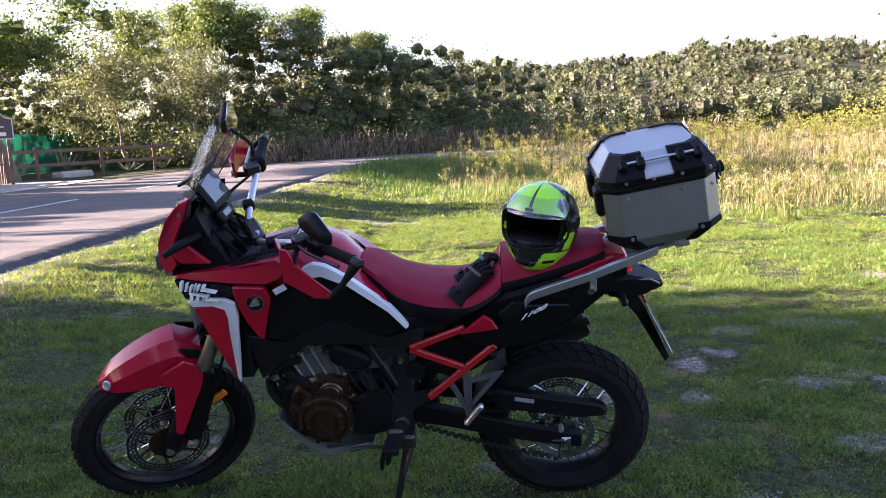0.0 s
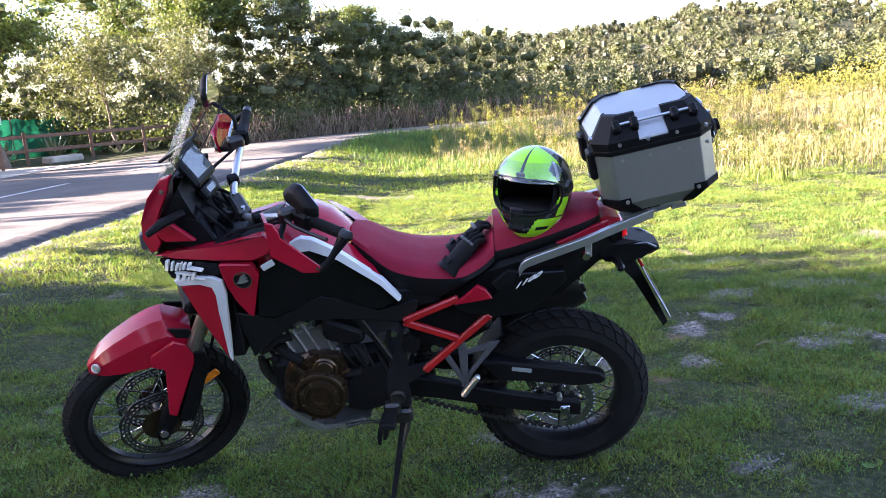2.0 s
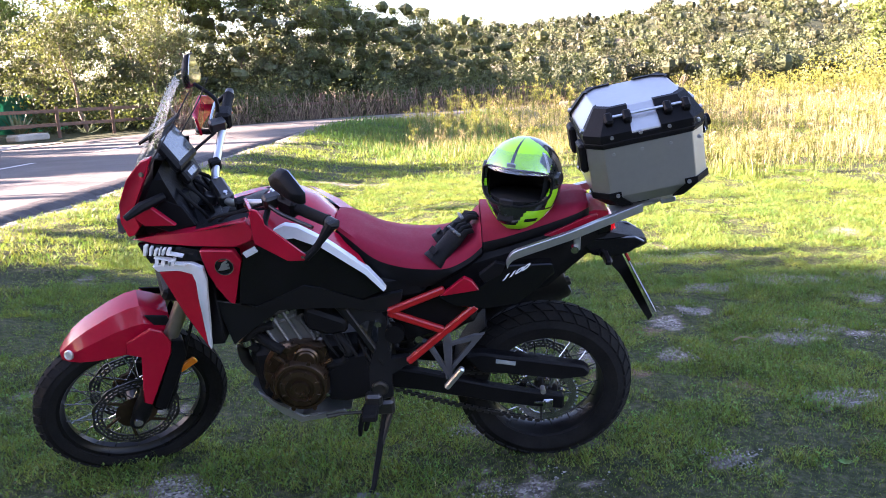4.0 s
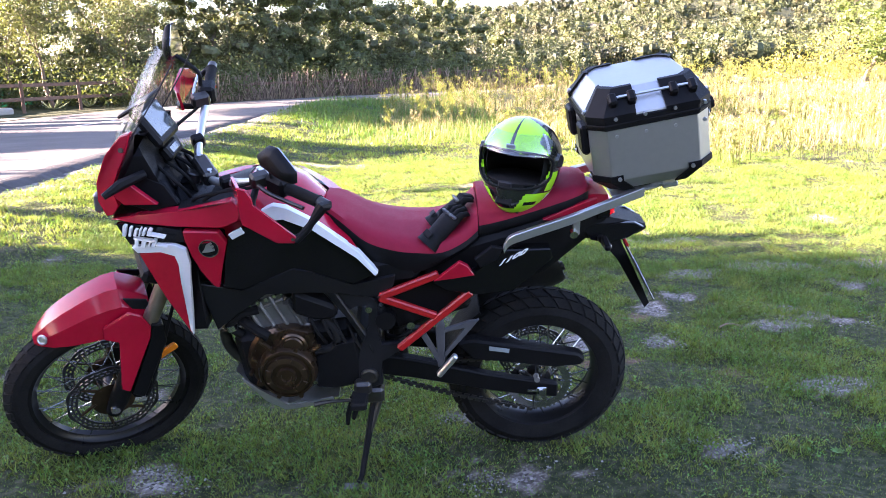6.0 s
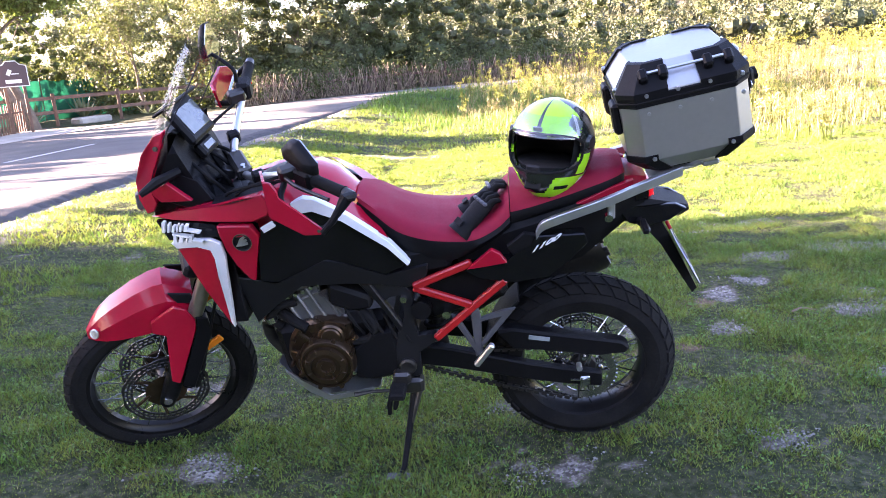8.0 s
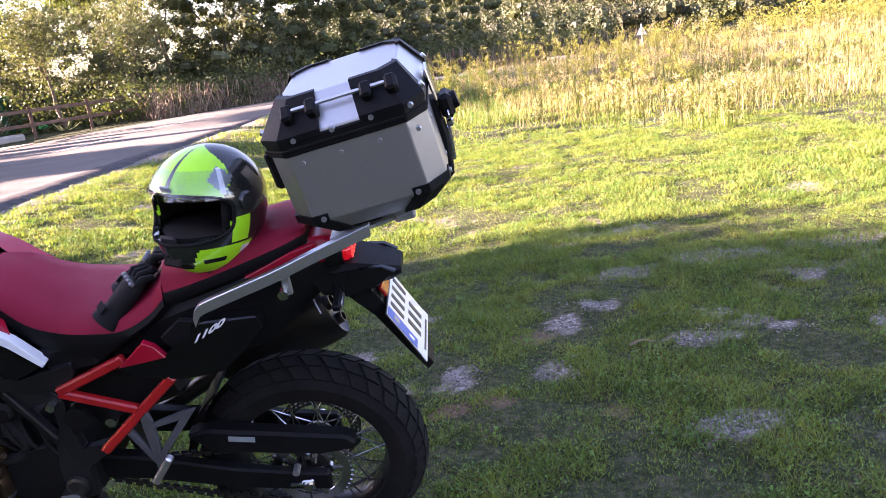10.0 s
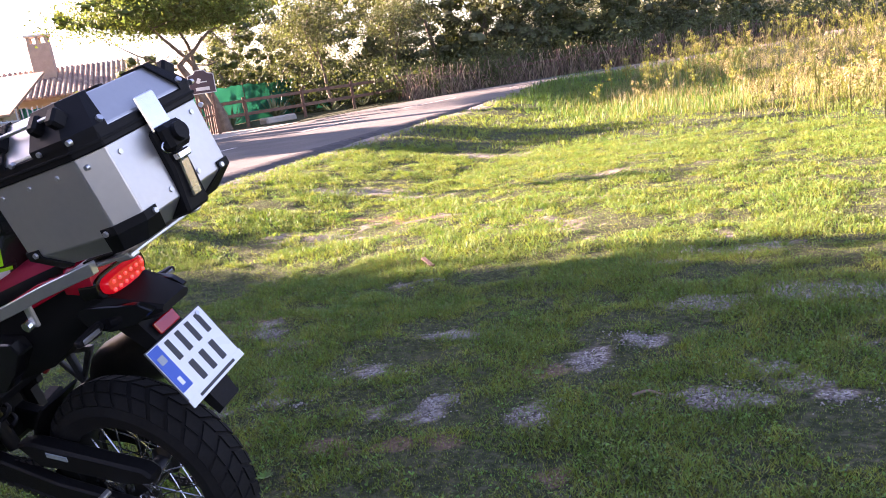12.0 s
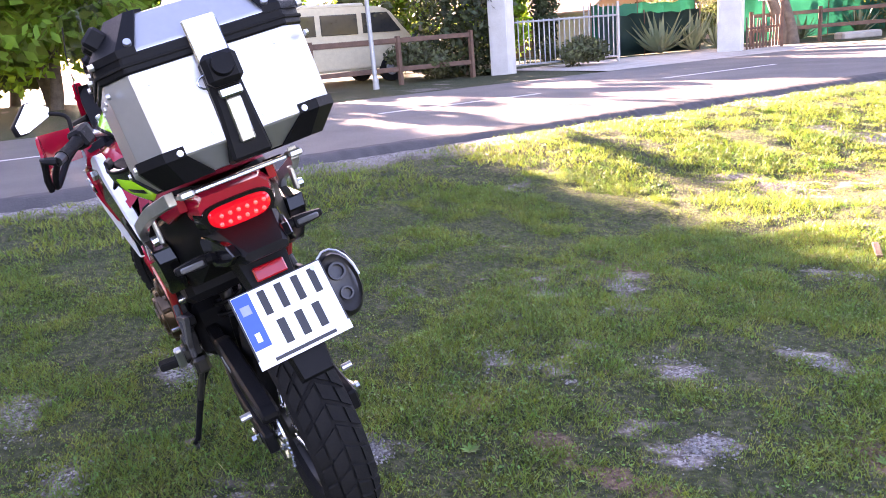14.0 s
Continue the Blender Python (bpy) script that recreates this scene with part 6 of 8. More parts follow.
RIDER = [(-0.715, 0.085, 1.055, 1.03, 1.0), (-0.66, 0.125, 1.030, 1.0, 0.945), (-0.585, 0.150, 0.985, 0.942, 0.875), (-0.50, 0.165, 0.955, 0.915, 0.825), (-0.42, 0.170, 0.944, 0.905, 0.835), (-0.34, 0.170, 0.950, 0.905, 0.868), (-0.27, 0.162, 0.985, 0.935, 0.905), (-0.225, 0.155, 1.030, 0.972, 0.938)]
PILLION = [(-0.222, 0.150, 1.052, 0.985, 0.945), (-0.15, 0.150, 1.058, 1.0, 0.962), (-0.03, 0.140, 1.078, 1.03, 0.992), (0.08, 0.125, 1.096, 1.06, 1.02), (0.135, 0.09, 1.095, 1.07, 1.04)]
for name, secs, lab in (("rider_seat", RIDER, "red and black rider's seat"), ("pillion_seat", PILLION, "red and black pillion seat")):
    fine = spline([s for s in secs], 4)
    st = bpart(name, loft(bmesh.new(), [seat_top(x, w, t, e) for x, w, t, e, l in fine]), SEAT_RED, None, lab, 60)
    bpart("seat_skirt", loft(bmesh.new(), [seat_skirt(x, w, e, l) for x, w, t, e, l in fine]), MATT_BLACK, st, "black textured seat side", 60)

# tail
sided("tail_cover", lambda s: panel([(-0.378, 0.195, 0.823), (-0.237, 0.205, 0.841), (-0.148, 0.205, 0.923), (0.001, 0.205, 0.923), (0.011, 0.200, 0.887), (-0.05, 0.195, 0.825), (-0.112, 0.195, 0.771), (-0.221, 0.195, 0.757), (-0.329, 0.195, 0.775), (-0.376, 0.190, 0.803)], s, 0.05), GLOSS_BLACK, None, "gloss black tail cover", 20)
sided("tail_vent", lambda s: panel([(-0.240, 0.205, 0.892), (-0.184, 0.205, 0.935), (-0.150, 0.205, 0.928), (-0.165, 0.205, 0.890), (-0.222, 0.205, 0.862)], s, 0.02, 0.002), MATT_BLACK, None, "black vent grille", 20)
sided("tail_red_flash", lambda s: panel([(-0.372, 0.20, 0.815), (-0.288, 0.208, 0.886), (-0.262, 0.21, 0.872), (-0.240, 0.21, 0.838), (-0.30, 0.204, 0.828)], s, 0.02, 0.002), RED, None, "red wedge on the tail", 20)
bpart("tail_box", hull([(-0.40, 0.14, 0.90, 0.74), (-0.2, 0.16, 0.97, 0.74), (0.0, 0.15, 1.02, 0.80), (0.14, 0.10, 1.05, 0.90), (0.20, 0.085, 1.04, 0.94)], core_ring), MATT_BLACK, None, "black tail section", 30)
sided("tail_stripe", lambda s: panel([(-0.02, 0.155, 1.00), (0.10, 0.14, 1.045), (0.16, 0.12, 1.055), (0.16, 0.12, 1.02), (0.06, 0.145, 0.985)], s, 0.02, 0.002), RED, None, "red tail flank", 20)


def number_text(s):
    """Wide slanted digits that climb along the tail cover."""
    cu = bpy.data.curves.new("digits", "FONT")
    cu.body, cu.size, cu.extrude, cu.offset = "1100", 1.0, 0.02, 0.045
    ob = new("digits", cu)
    me = bpy.data.meshes.new_from_object(ob.evaluated_get(bpy.context.evaluated_depsgraph_get()))
    bpy.data.objects.remove(ob)
    bm = bmesh.new()
    bm.from_mesh(me)
    along, up = Vector((-s * 0.044, 0, 0.0225)), Vector((-s * 0.020, 0, 0.030))
    out = Vector((0, s * 0.04, 0))
    m = Matrix.Identity(4)
    for k, v in enumerate((along, up, out)):
        for r in range(3):
            m[r][k] = v[r]
    m.translation = (-0.168 if s < 0 else -0.07, s * 0.2065, 0.866)
    bm.transform(m)
    return bm


sided("model_digits", number_text, PLATE_WHITE, None, "white digits 1100", None)

# red tubular subframe
SUB = [((-0.55, 0.758), (-0.355, 0.835)), ((-0.55, 0.756), (-0.365, 0.678)), ((-0.495, 0.556), (-0.25, 0.768))]
for a, b in SUB:
    def bar(s, a=a, b=b):
        bm = box(bmesh.new(), (0, 0, 0), (math.hypot(b[0] - a[0], b[1] - a[1]), 0.022, 0.026), None, 0.005)
        bm.transform(Matrix.Translation(((a[0] + b[0]) / 2, s * 0.185, (a[1] + b[1]) / 2)) @ Matrix.Rotation(-math.atan2(b[1] - a[1], b[0] - a[0]), 4, "Y"))
        return bm
    sided("subframe_tube", bar, RED_TUBE, None, "red subframe tube", 30)
bpart("subframe_backing", box(bmesh.new(), (-0.40, 0, 0.72), (0.28, 0.30, 0.17), Matrix.Rotation(radians(-18), 3, "Y"), 0.02), MATT_BLACK)
sided("lock_button", lambda s: rod(bmesh.new(), (-0.452, s * 0.15, 0.643), (-0.452, s * 0.185, 0.643), 0.014, None, 14), STEEL, None, "silver lock")

# frame, engine
fp = [(-0.72, 0.17, 0.762), (-0.669, 0.175, 0.775), (-0.575, 0.175, 0.752), (-0.557, 0.175, 0.732), (-0.562, 0.18, 0.62), (-0.558, 0.18, 0.562), (-0.488, 0.17, 0.568), (-0.489, 0.17, 0.537), (-0.560, 0.185, 0.506), (-0.555, 0.19, 0.413), (-0.635, 0.19, 0.392), (-0.640, 0.185, 0.508), (-0.618, 0.18, 0.598)]
slot = [(-0.606, 0.18, 0.612), (-0.590, 0.178, 0.638), (-0.584, 0.176, 0.727), (-0.632, 0.174, 0.722), (-0.650, 0.172, 0.70)]
sided("frame_plate", lambda s: panel(fp + slot, s, 0.03, 0.004), FRAME_BLACK, None, "cast black pivot plate with an opening", 20)
sided("pivot_brace", lambda s: panel([(-0.74, 0.165, 0.775), (-0.69, 0.185, 0.775), (-0.600, 0.19, 0.612), (-0.615, 0.19, 0.585), (-0.660, 0.18, 0.685)], s, 0.03, 0.005), FRAME_BLACK, None, "cast black brace", 20)
sided("pivot_cap", lambda s: lathe(bmesh.new(), [(0.030, 0), (0.030, s * 0.012), (0.022, s * 0.016), (0.008, s * 0.014)], (-0.60, s * 0.188, 0.455), (0, 1, 0), 18), DARK_STEEL, None, "dark swingarm pivot cap", 30)
sided("frame_bolt", lambda s: rod(bmesh.new(), (-0.588, s * 0.17, 0.712), (-0.588, s * 0.19, 0.712), 0.012, None, 6), STEEL, None, "bright frame bolt")
eng = bpart("engine", box(bmesh.new(), (-0.84, 0, 0.50), (0.42, 0.30, 0.26), Matrix.Rotation(radians(-6), 3, "Y"), 0.03), MATT_BLACK, None, "parallel twin engine in grey and bronze")
CYL = Matrix.Rotation(radians(-24), 3, "Y")
bpart("cylinder", box(bmesh.new(), (-0.905, 0, 0.665), (0.155, 0.27, 0.17), CYL, 0.012), ENGINE_GREY, eng, "grey cast cylinder block")
bpart("cylinder_head", box(bmesh.new(), (-0.945, 0, 0.765), (0.16, 0.25, 0.07), CYL, 0.015), ENGINE_GREY, eng)
for k in range(4):
    p = Vector((-0.905, -0.137, 0.665)) + CYL @ Vector((-0.065 + 0.043 * k, 0, 0))
    bpart("cylinder_rib", box(bmesh.new(), p, (0.012, 0.018, 0.17), CYL, 0.004), ENGINE_GREY, eng)
bpart("head_gasket_lip", box(bmesh.new(), Vector((-0.905, 0, 0.665)) + CYL @ Vector((0, 0, 0.05)), (0.17, 0.285, 0.012), CYL, 0.004), ENGINE_GREY, eng)
bpart("sensor_housing", rod(bmesh.new(), (-0.845, -0.15, 0.735), (-0.86, -0.12, 0.76), 0.03, 0.026, 12), STEEL, eng, "bright sensor housing")
C = Vector((-0.876, -0.15, 0.485))
bpart("alternator_cover", lathe(bmesh.new(), [(0.100, 0), (0.100, -0.050), (0.092, -0.064), (0.084, -0.066), (0.082, -0.060), (0.074, -0.060), (0.070, -0.074), (0.052, -0.078), (0.050, -0.070), (0.034, -0.070), (0.031, -0.082), (0.018, -0.082), (0.016, -0.076), (0.004, -0.076)], C, (0, 1, 0), 40), BRONZE, eng, "round bronze alternator cover", 30)
for k in range(8):
    t = 2 * math.pi * k / 8 + 0.4
    d = Vector((math.cos(t), 0, math.sin(t)))
    bpart("cover_bolt", rod(bmesh.new(), C + d * 0.099 + Vector((0, -0.03, 0)), C + d * 0.099 + Vector((0, -0.062, 0)), 0.009, 0.008, 8), STEEL if k == 7 else BRONZE, eng)
    bpart("cover_rib", box(bmesh.new(), C + d * 0.062 + Vector((0, -0.072, 0)), (0.022, 0.010, 0.005), Matrix.Rotation(-t, 3, "Y"), 0.001), BRONZE, eng)
bpart("crankcase_cover", panel([(-1.002, 0.165, 0.568), (-0.964, 0.17, 0.620), (-0.90, 0.172, 0.640), (-0.857, 0.175, 0.640), (-0.783, 0.175, 0.632), (-0.772, 0.175, 0.55), (-0.79, 0.175, 0.40), (-0.90, 0.165, 0.382), (-1.0, 0.16, 0.42), (-1.022, 0.16, 0.50)], -1, 0.06, 0.012), BRONZE, eng, "bronze crankcase cover", 30)
bpart("timing_cover", lathe(bmesh.new(), [(0.046, 0), (0.046, -0.040), (0.040, -0.046), (0.034, -0.044), (0.03, -0.050), (0.008, -0.052)], (-0.848, -0.15, 0.585), (0, 1, 0), 24), BRONZE, eng, "round bronze inspection cover", 30)
for x, z in ((-0.985, 0.565), (-0.955, 0.605), (-0.905, 0.622), (-0.80, 0.615), (-0.79, 0.56), (-1.005, 0.47), (-0.985, 0.425)):
    bpart("case_bolt", rod(bmesh.new(), (x, -0.16, z), (x, -0.185, z), 0.008, 0.007, 6), BRONZE, eng)
for a, b in (((-0.965, 0.60), (-0.91, 0.56)), ((-0.995, 0.53), (-0.96, 0.52)), ((-0.80, 0.55), (-0.76, 0.58)), ((-0.79, 0.54), (-0.86, 0.525))):
    bpart("case_rib", tube(bmesh.new(), [(a[0], -0.176, a[1]), (b[0], -0.19, b[1])], 0.008, 6), BRONZE, eng)
for k in range(5):
    bpart("head_bolt", rod(bmesh.new(), (-0.985 + 0.028 * k, -0.13, 0.715 + 0.012 * k), (-0.985 + 0.028 * k, -0.148, 0.715 + 0.012 * k), 0.008, None, 6), STEEL, eng)
bpart("spark_coil", box(bmesh.new(), (-0.93, -0.13, 0.77), (0.06, 0.05, 0.045), CYL, 0.01), ENGINE_GREY, eng, "", 30)
bpart("water_pipe", tube(bmesh.new(), spline([(-1.03, -0.13, 0.60), (-1.06, -0.14, 0.64), (-1.02, -0.15, 0.69), (-0.96, -0.14, 0.70)], 5), 0.016, 10), RUBBER, eng)
bpart("pipe_clamp", rod(bmesh.new(), (-1.055, -0.14, 0.625), (-1.06, -0.14, 0.645), 0.019, None, 12), STEEL, eng)
bpart("sprocket_cover", panel([(-0.783, 0.185, 0.53), (-0.70, 0.185, 0.578), (-0.64, 0.185, 0.60), (-0.624, 0.185, 0.50), (-0.632, 0.185, 0.415), (-0.72, 0.185, 0.395), (-0.79, 0.185, 0.405)], -1, 0.06, 0.01), MATT_BLACK, eng, "black front sprocket cover", 30)
bpart("side_tank_box", panel([(-0.835, 0.18, 0.785), (-0.695, 0.18, 0.722), (-0.696, 0.18, 0.677), (-0.762, 0.18, 0.668), (-0.841, 0.18, 0.70)], -1, 0.10, 0.012), MATT_BLACK, eng, "black reservoir box", 30)
bpart("clutch_cover", lathe(bmesh.new(), [(0.11, 0), (0.11, 0.05), (0.09, 0.075), (0.01, 0.08)], (-0.80, 0.13, 0.47), (0, 1, 0), 32), BRONZE, eng, "bronze clutch cover", 30)
bpart("gearbox", box(bmesh.new(), (-0.66, 0, 0.47), (0.20, 0.30, 0.20), None, 0.03), MATT_BLACK, eng)
bpart("coolant_hose", tube(bmesh.new(), spline([(-1.08, -0.06, 0.66), (-0.99, -0.15, 0.64), (-0.93, -0.17, 0.61)], 5), 0.018, 10), RUBBER, eng)
bpart("throttle_hose", tube(bmesh.new(), spline([(-0.74, -0.15, 0.66), (-0.70, -0.17, 0.61), (-0.72, -0.17, 0.56), (-0.78, -0.17, 0.55)], 5), 0.016, 10), RUBBER, eng)
for k in range(5):
    a = Vector((-0.80 + 0.045 * k, -0.15, 0.70 - 0.02 * k))
    bpart("cable", tube(bmesh.new(), spline([a, a + Vector((0.03, -0.03, -0.06)), a + Vector((0.06, -0.01, -0.13))], 4), 0.006, 6), RUBBER, eng)
for s in (-1, 1):
    pipe = spline([(-0.99, s * 0.07, 0.69), (-1.09, s * 0.08, 0.60), (-1.085, s * 0.07, 0.50), (-1.0, s * 0.05, 0.42), (-0.85, 0.06, 0.36)], 6)
    bpart("exhaust_pipe", tube(bmesh.new(), pipe, 0.021, 12), DARK_STEEL, None, "dark steel exhaust header", 60)
bpart("exhaust_midpipe", tube(bmesh.new(), spline([(-0.85, 0.06, 0.36), (-0.55, 0.13, 0.40), (-0.36, 0.17, 0.48), (-0.26, 0.195, 0.53)], 6), 0.026, 12), DARK_STEEL, None, "", 60)


def can(x, z, r):
    """One five-sided rounded section of the silencer."""
    return [(x - 0.39 * r * 1.35 * math.sin(t), 0.195 + r * 0.82 * math.cos(t), z + 0.92 * r * 1.35 * math.sin(t)) for t in (2 * math.pi * k / 18 for k in range(18))]


muf = bpart("silencer", loft(bmesh.new(), [can(x, z, r) for x, z, r in ((-0.28, 0.52, 0.035), (-0.23, 0.545, 0.055), (-0.16, 0.575, 0.066), (0.04, 0.655, 0.070), (0.085, 0.674, 0.068), (0.10, 0.680, 0.060), (0.092, 0.677, 0.052))]), DARK_STEEL, None, "dark exhaust silencer with satin trim", 50)
bpart("silencer_shield", panel([(-0.22, 0.253, 0.615), (0.0, 0.258, 0.73), (0.06, 0.258, 0.71), (0.04, 0.258, 0.645), (-0.16, 0.253, 0.54)], 1, 0.012), MATT_BLACK, muf, "black heat shield", 20)
for dz, r in ((0.032, 0.024), (-0.032, 0.018)):
    c = Vector((0.094 - 0.39 * dz, 0.195, 0.678 + 0.9 * dz))
    bpart("outlet", lathe(bmesh.new(), [(r, 0), (r, 0.018), (r * 0.75, 0.018), (r * 0.7, -0.01)], c, (0.92, 0, 0.39), 18), DARK_STEEL, muf, "round exhaust outlet")
bpart("end_trim", tube(bmesh.new(), can(0.083, 0.674, 0.071)[:9], 0.0035, 6), ALU, muf, "thin satin end trim", 50)
bpart("skid_plate", loft(bmesh.new(), [[(-1.06, s * 0.6, 0.44) if i else (-1.07, s, 0.45) for i, s in ((0, -0.13), (0, 0.13), (1, 0.18), (1, -0.18))], [(-0.98, -0.15, 0.365), (-0.98, 0.15, 0.365), (-0.97, 0.14, 0.350), (-0.97, -0.14, 0.350)], [(-0.90, -0.15, 0.322), (-0.90, 0.15, 0.322), (-0.90, 0.14, 0.312), (-0.90, -0.14, 0.312)], [(-0.72, -0.14, 0.335), (-0.72, 0.14, 0.335), (-0.72, 0.13, 0.325), (-0.72, -0.13, 0.325)]]), ALU, None, "bent aluminium skid plate", 30)
bpart("skid_side", panel([(-1.045, 0.16, 0.440), (-0.992, 0.168, 0.398), (-0.892, 0.175, 0.325), (-0.84, 0.175, 0.336), (-0.738, 0.17, 0.356), (-0.731, 0.17, 0.328), (-0.903, 0.175, 0.308), (-0.969, 0.17, 0.344), (-1.04, 0.16, 0.42)], -1, 0.01, 0.003), ALU, None, "", 20)

# shock, swingarm, chain guard
def spring():
    pts = [(-0.50 + 0.045 * math.cos(t) - 0.02 * t / 30, -0.02 + 0.045 * math.sin(t), 0.50 + 0.006 * t) for t in (0.45 * k for k in range(84))]
    return tube(bmesh.new(), pts, 0.008, 7)


shock = bpart("rear_shock", rod(bmesh.new(), (-0.49, -0.02, 0.42), (-0.53, -0.02, 0.78), 0.022, None, 12), DARK_STEEL, None, "rear shock absorber")
bpart("shock_spring", spring(), MATT_BLACK, shock, "black coil spring", 60)
bpart("preload_knob", rod(bmesh.new(), (-0.535, -0.15, 0.665), (-0.535, -0.185, 0.665), 0.034, None, 14), MATT_BLACK, shock, "black preload knob")
for s in (-1, 1):
    secs = []
    for x, z, w, h in ((-0.60, 0.455, 0.045, 0.085), (-0.45, 0.425, 0.040, 0.080), (-0.20, 0.375, 0.036, 0.070), (-0.06, 0.345, 0.032, 0.066), (0.06, 0.325, 0.030, 0.060)):
        y = s * (0.125 if x > -0.3 else 0.10)
        secs.append([(x, y - w / 2, z - h / 2), (x, y + w / 2, z - h / 2), (x, y + w / 2, z + h / 2), (x, y - w / 2, z + h / 2)])
    arm = bpart("swingarm", bevel(loft(bmesh.new(), secs), 0.006), MATT_BLACK, None, "black swingarm", 30)
    bpart("axle_block", box(bmesh.new(), (0.0, s * 0.148, 0.333), (0.035, 0.012, 0.035), None, 0.003), STEEL, arm, "bright chain adjuster")
    bpart("axle_end", rod(bmesh.new(), (0.0, s * 0.135, 0.333), (0.0, s * 0.165, 0.333), 0.013, None, 6), STEEL, arm)
    bpart("adjuster_bolt", rod(bmesh.new(), (-0.05, s * 0.148, 0.337), (-0.015, s * 0.148, 0.334), 0.005, None, 6), STEEL, arm)
    bpart("paddock_bobbin", rod(bmesh.new(), (-0.02, s * 0.14, 0.395), (-0.02, s * 0.17, 0.395), 0.010, None, 10), ALU, arm)
guard = bpart("chain_guard", panel([(-0.30, 0.135, 0.535), (-0.24, 0.135, 0.545), (0.13, 0.135, 0.475), (0.155, 0.135, 0.45), (0.14, 0.135, 0.425), (0.05, 0.135, 0.425), (-0.16, 0.135, 0.46), (-0.24, 0.135, 0.46)], -1, 0.05, 0.008), MATT_BLACK, None, "black chain guard with small label", 20)
bpart("guard_label", panel([(-0.185, 0.139, 0.520), (-0.115, 0.139, 0.507), (-0.117, 0.139, 0.492), (-0.187, 0.139, 0.505)], -1, 0.003, 0), HELMET_GREY, guard, "small grey label")
bpart("hugger", loft(bmesh.new(), [[(0.342 * math.cos(t), -0.07, 0.333 + 0.352 * math.sin(t)), (0.342 * math.cos(t), 0.07, 0.333 + 0.352 * math.sin(t)), (0.350 * math.cos(t), 0.07, 0.333 + 0.360 * math.sin(t)), (0.350 * math.cos(t), -0.07, 0.333 + 0.360 * math.sin(t))] for t in (radians(128 + 7 * k) for k in range(7))]), MATT_BLACK, None, "black hugger before the rear tyre", 40)

# pegs and stand
for s in (-1, 1):
    br = bpart("pillion_bracket", panel([(-0.372, 0.192, 0.688), (-0.350, 0.192, 0.688), (-0.338, 0.200, 0.640), (-0.342, 0.205, 0.490), (-0.366, 0.205, 0.486)], s, 0.016, 0.004), CAST_GREY, None, "cast grey pillion footrest bracket", 30)
    bpart("bracket_arm", panel([(-0.345, 0.200, 0.634), (-0.262, 0.190, 0.654), (-0.222, 0.188, 0.660), (-0.236, 0.188, 0.645), (-0.340, 0.202, 0.522), (-0.344, 0.204, 0.545), (-0.262, 0.192, 0.640), (-0.343, 0.202, 0.620)], s, 0.014, 0.003), CAST_GREY, br, "", 30)
    bpart("bracket_arm", panel([(-0.425, 0.190, 0.612), (-0.405, 0.190, 0.618), (-0.352, 0.204, 0.520), (-0.358, 0.205, 0.492)], s, 0.014, 0.003), CAST_GREY, br, "", 30)
    bm = box(bmesh.new(), (0, 0, 0), (0.10, 0.024, 0.02), None, 0.005)
    bm.transform(Matrix.Translation((-0.335, s * 0.235, 0.515)) @ Matrix.Rotation(radians(-52), 4, "Y"))
    bpart("pillion_peg", bm, ALU, br, "folded aluminium footrest")
    bpart("rider_peg", box(bmesh.new(), (-0.635, s * 0.25, 0.395), (0.055, 0.10, 0.026), Matrix.Rotation(s * radians(6), 3, "X"), 0.006), RUBBER, None, "black rubber rider's footrest")
    bpart("peg_hanger", box(bmesh.new(), (-0.625, s * 0.195, 0.415), (0.06, 0.05, 0.05), None, 0.01), DARK_STEEL)
bpart("gear_lever", tube(bmesh.new(), [(-0.64, -0.20, 0.362), (-0.74, -0.205, 0.362), (-0.795, -0.225, 0.366)], [0.007, 0.006, 0.009], 8), DARK_STEEL, None, "steel gear lever")
bpart("brake_pedal", tube(bmesh.new(), [(-0.64, 0.20, 0.35), (-0.76, 0.215, 0.345), (-0.79, 0.235, 0.35)], [0.009, 0.008, 0.012], 8), STEEL)
stand = bpart("side_stand", tube(bmesh.new(), [(-0.585, -0.16, 0.36), (-0.60, -0.20, 0.30), (-0.645, -0.285, 0.095), (-0.655, -0.30, 0.078)], [0.016, 0.013, 0.010, 0.010], 10), MATT_BLACK, None, "black side stand on the grass")
bpart("stand_foot", box(bmesh.new(), (-0.665, -0.315, 0.072), (0.085, 0.05, 0.012), Matrix.Rotation(radians(-LEAN), 3, "X"), 0.004), DARK_STEEL, stand, "flat stand foot")
bpart("stand_spring", rod(bmesh.new(), (-0.57, -0.185, 0.35), (-0.61, -0.225, 0.24), 0.010, None, 8), DARK_STEEL, stand)
bpart("stand_bracket", box(bmesh.new(), (-0.60, -0.175, 0.37), (0.09, 0.05, 0.06), None, 0.01), DARK_STEEL)
for dx in (0, 0.022):
    bpart("rubber_flap", tube(bmesh.new(), [(-0.665 + dx, -0.18, 0.36), (-0.685 + dx, -0.19, 0.29), (-0.69 + dx, -0.19, 0.25 + dx)], [0.010, 0.010, 0.007], 8), RUBBER)

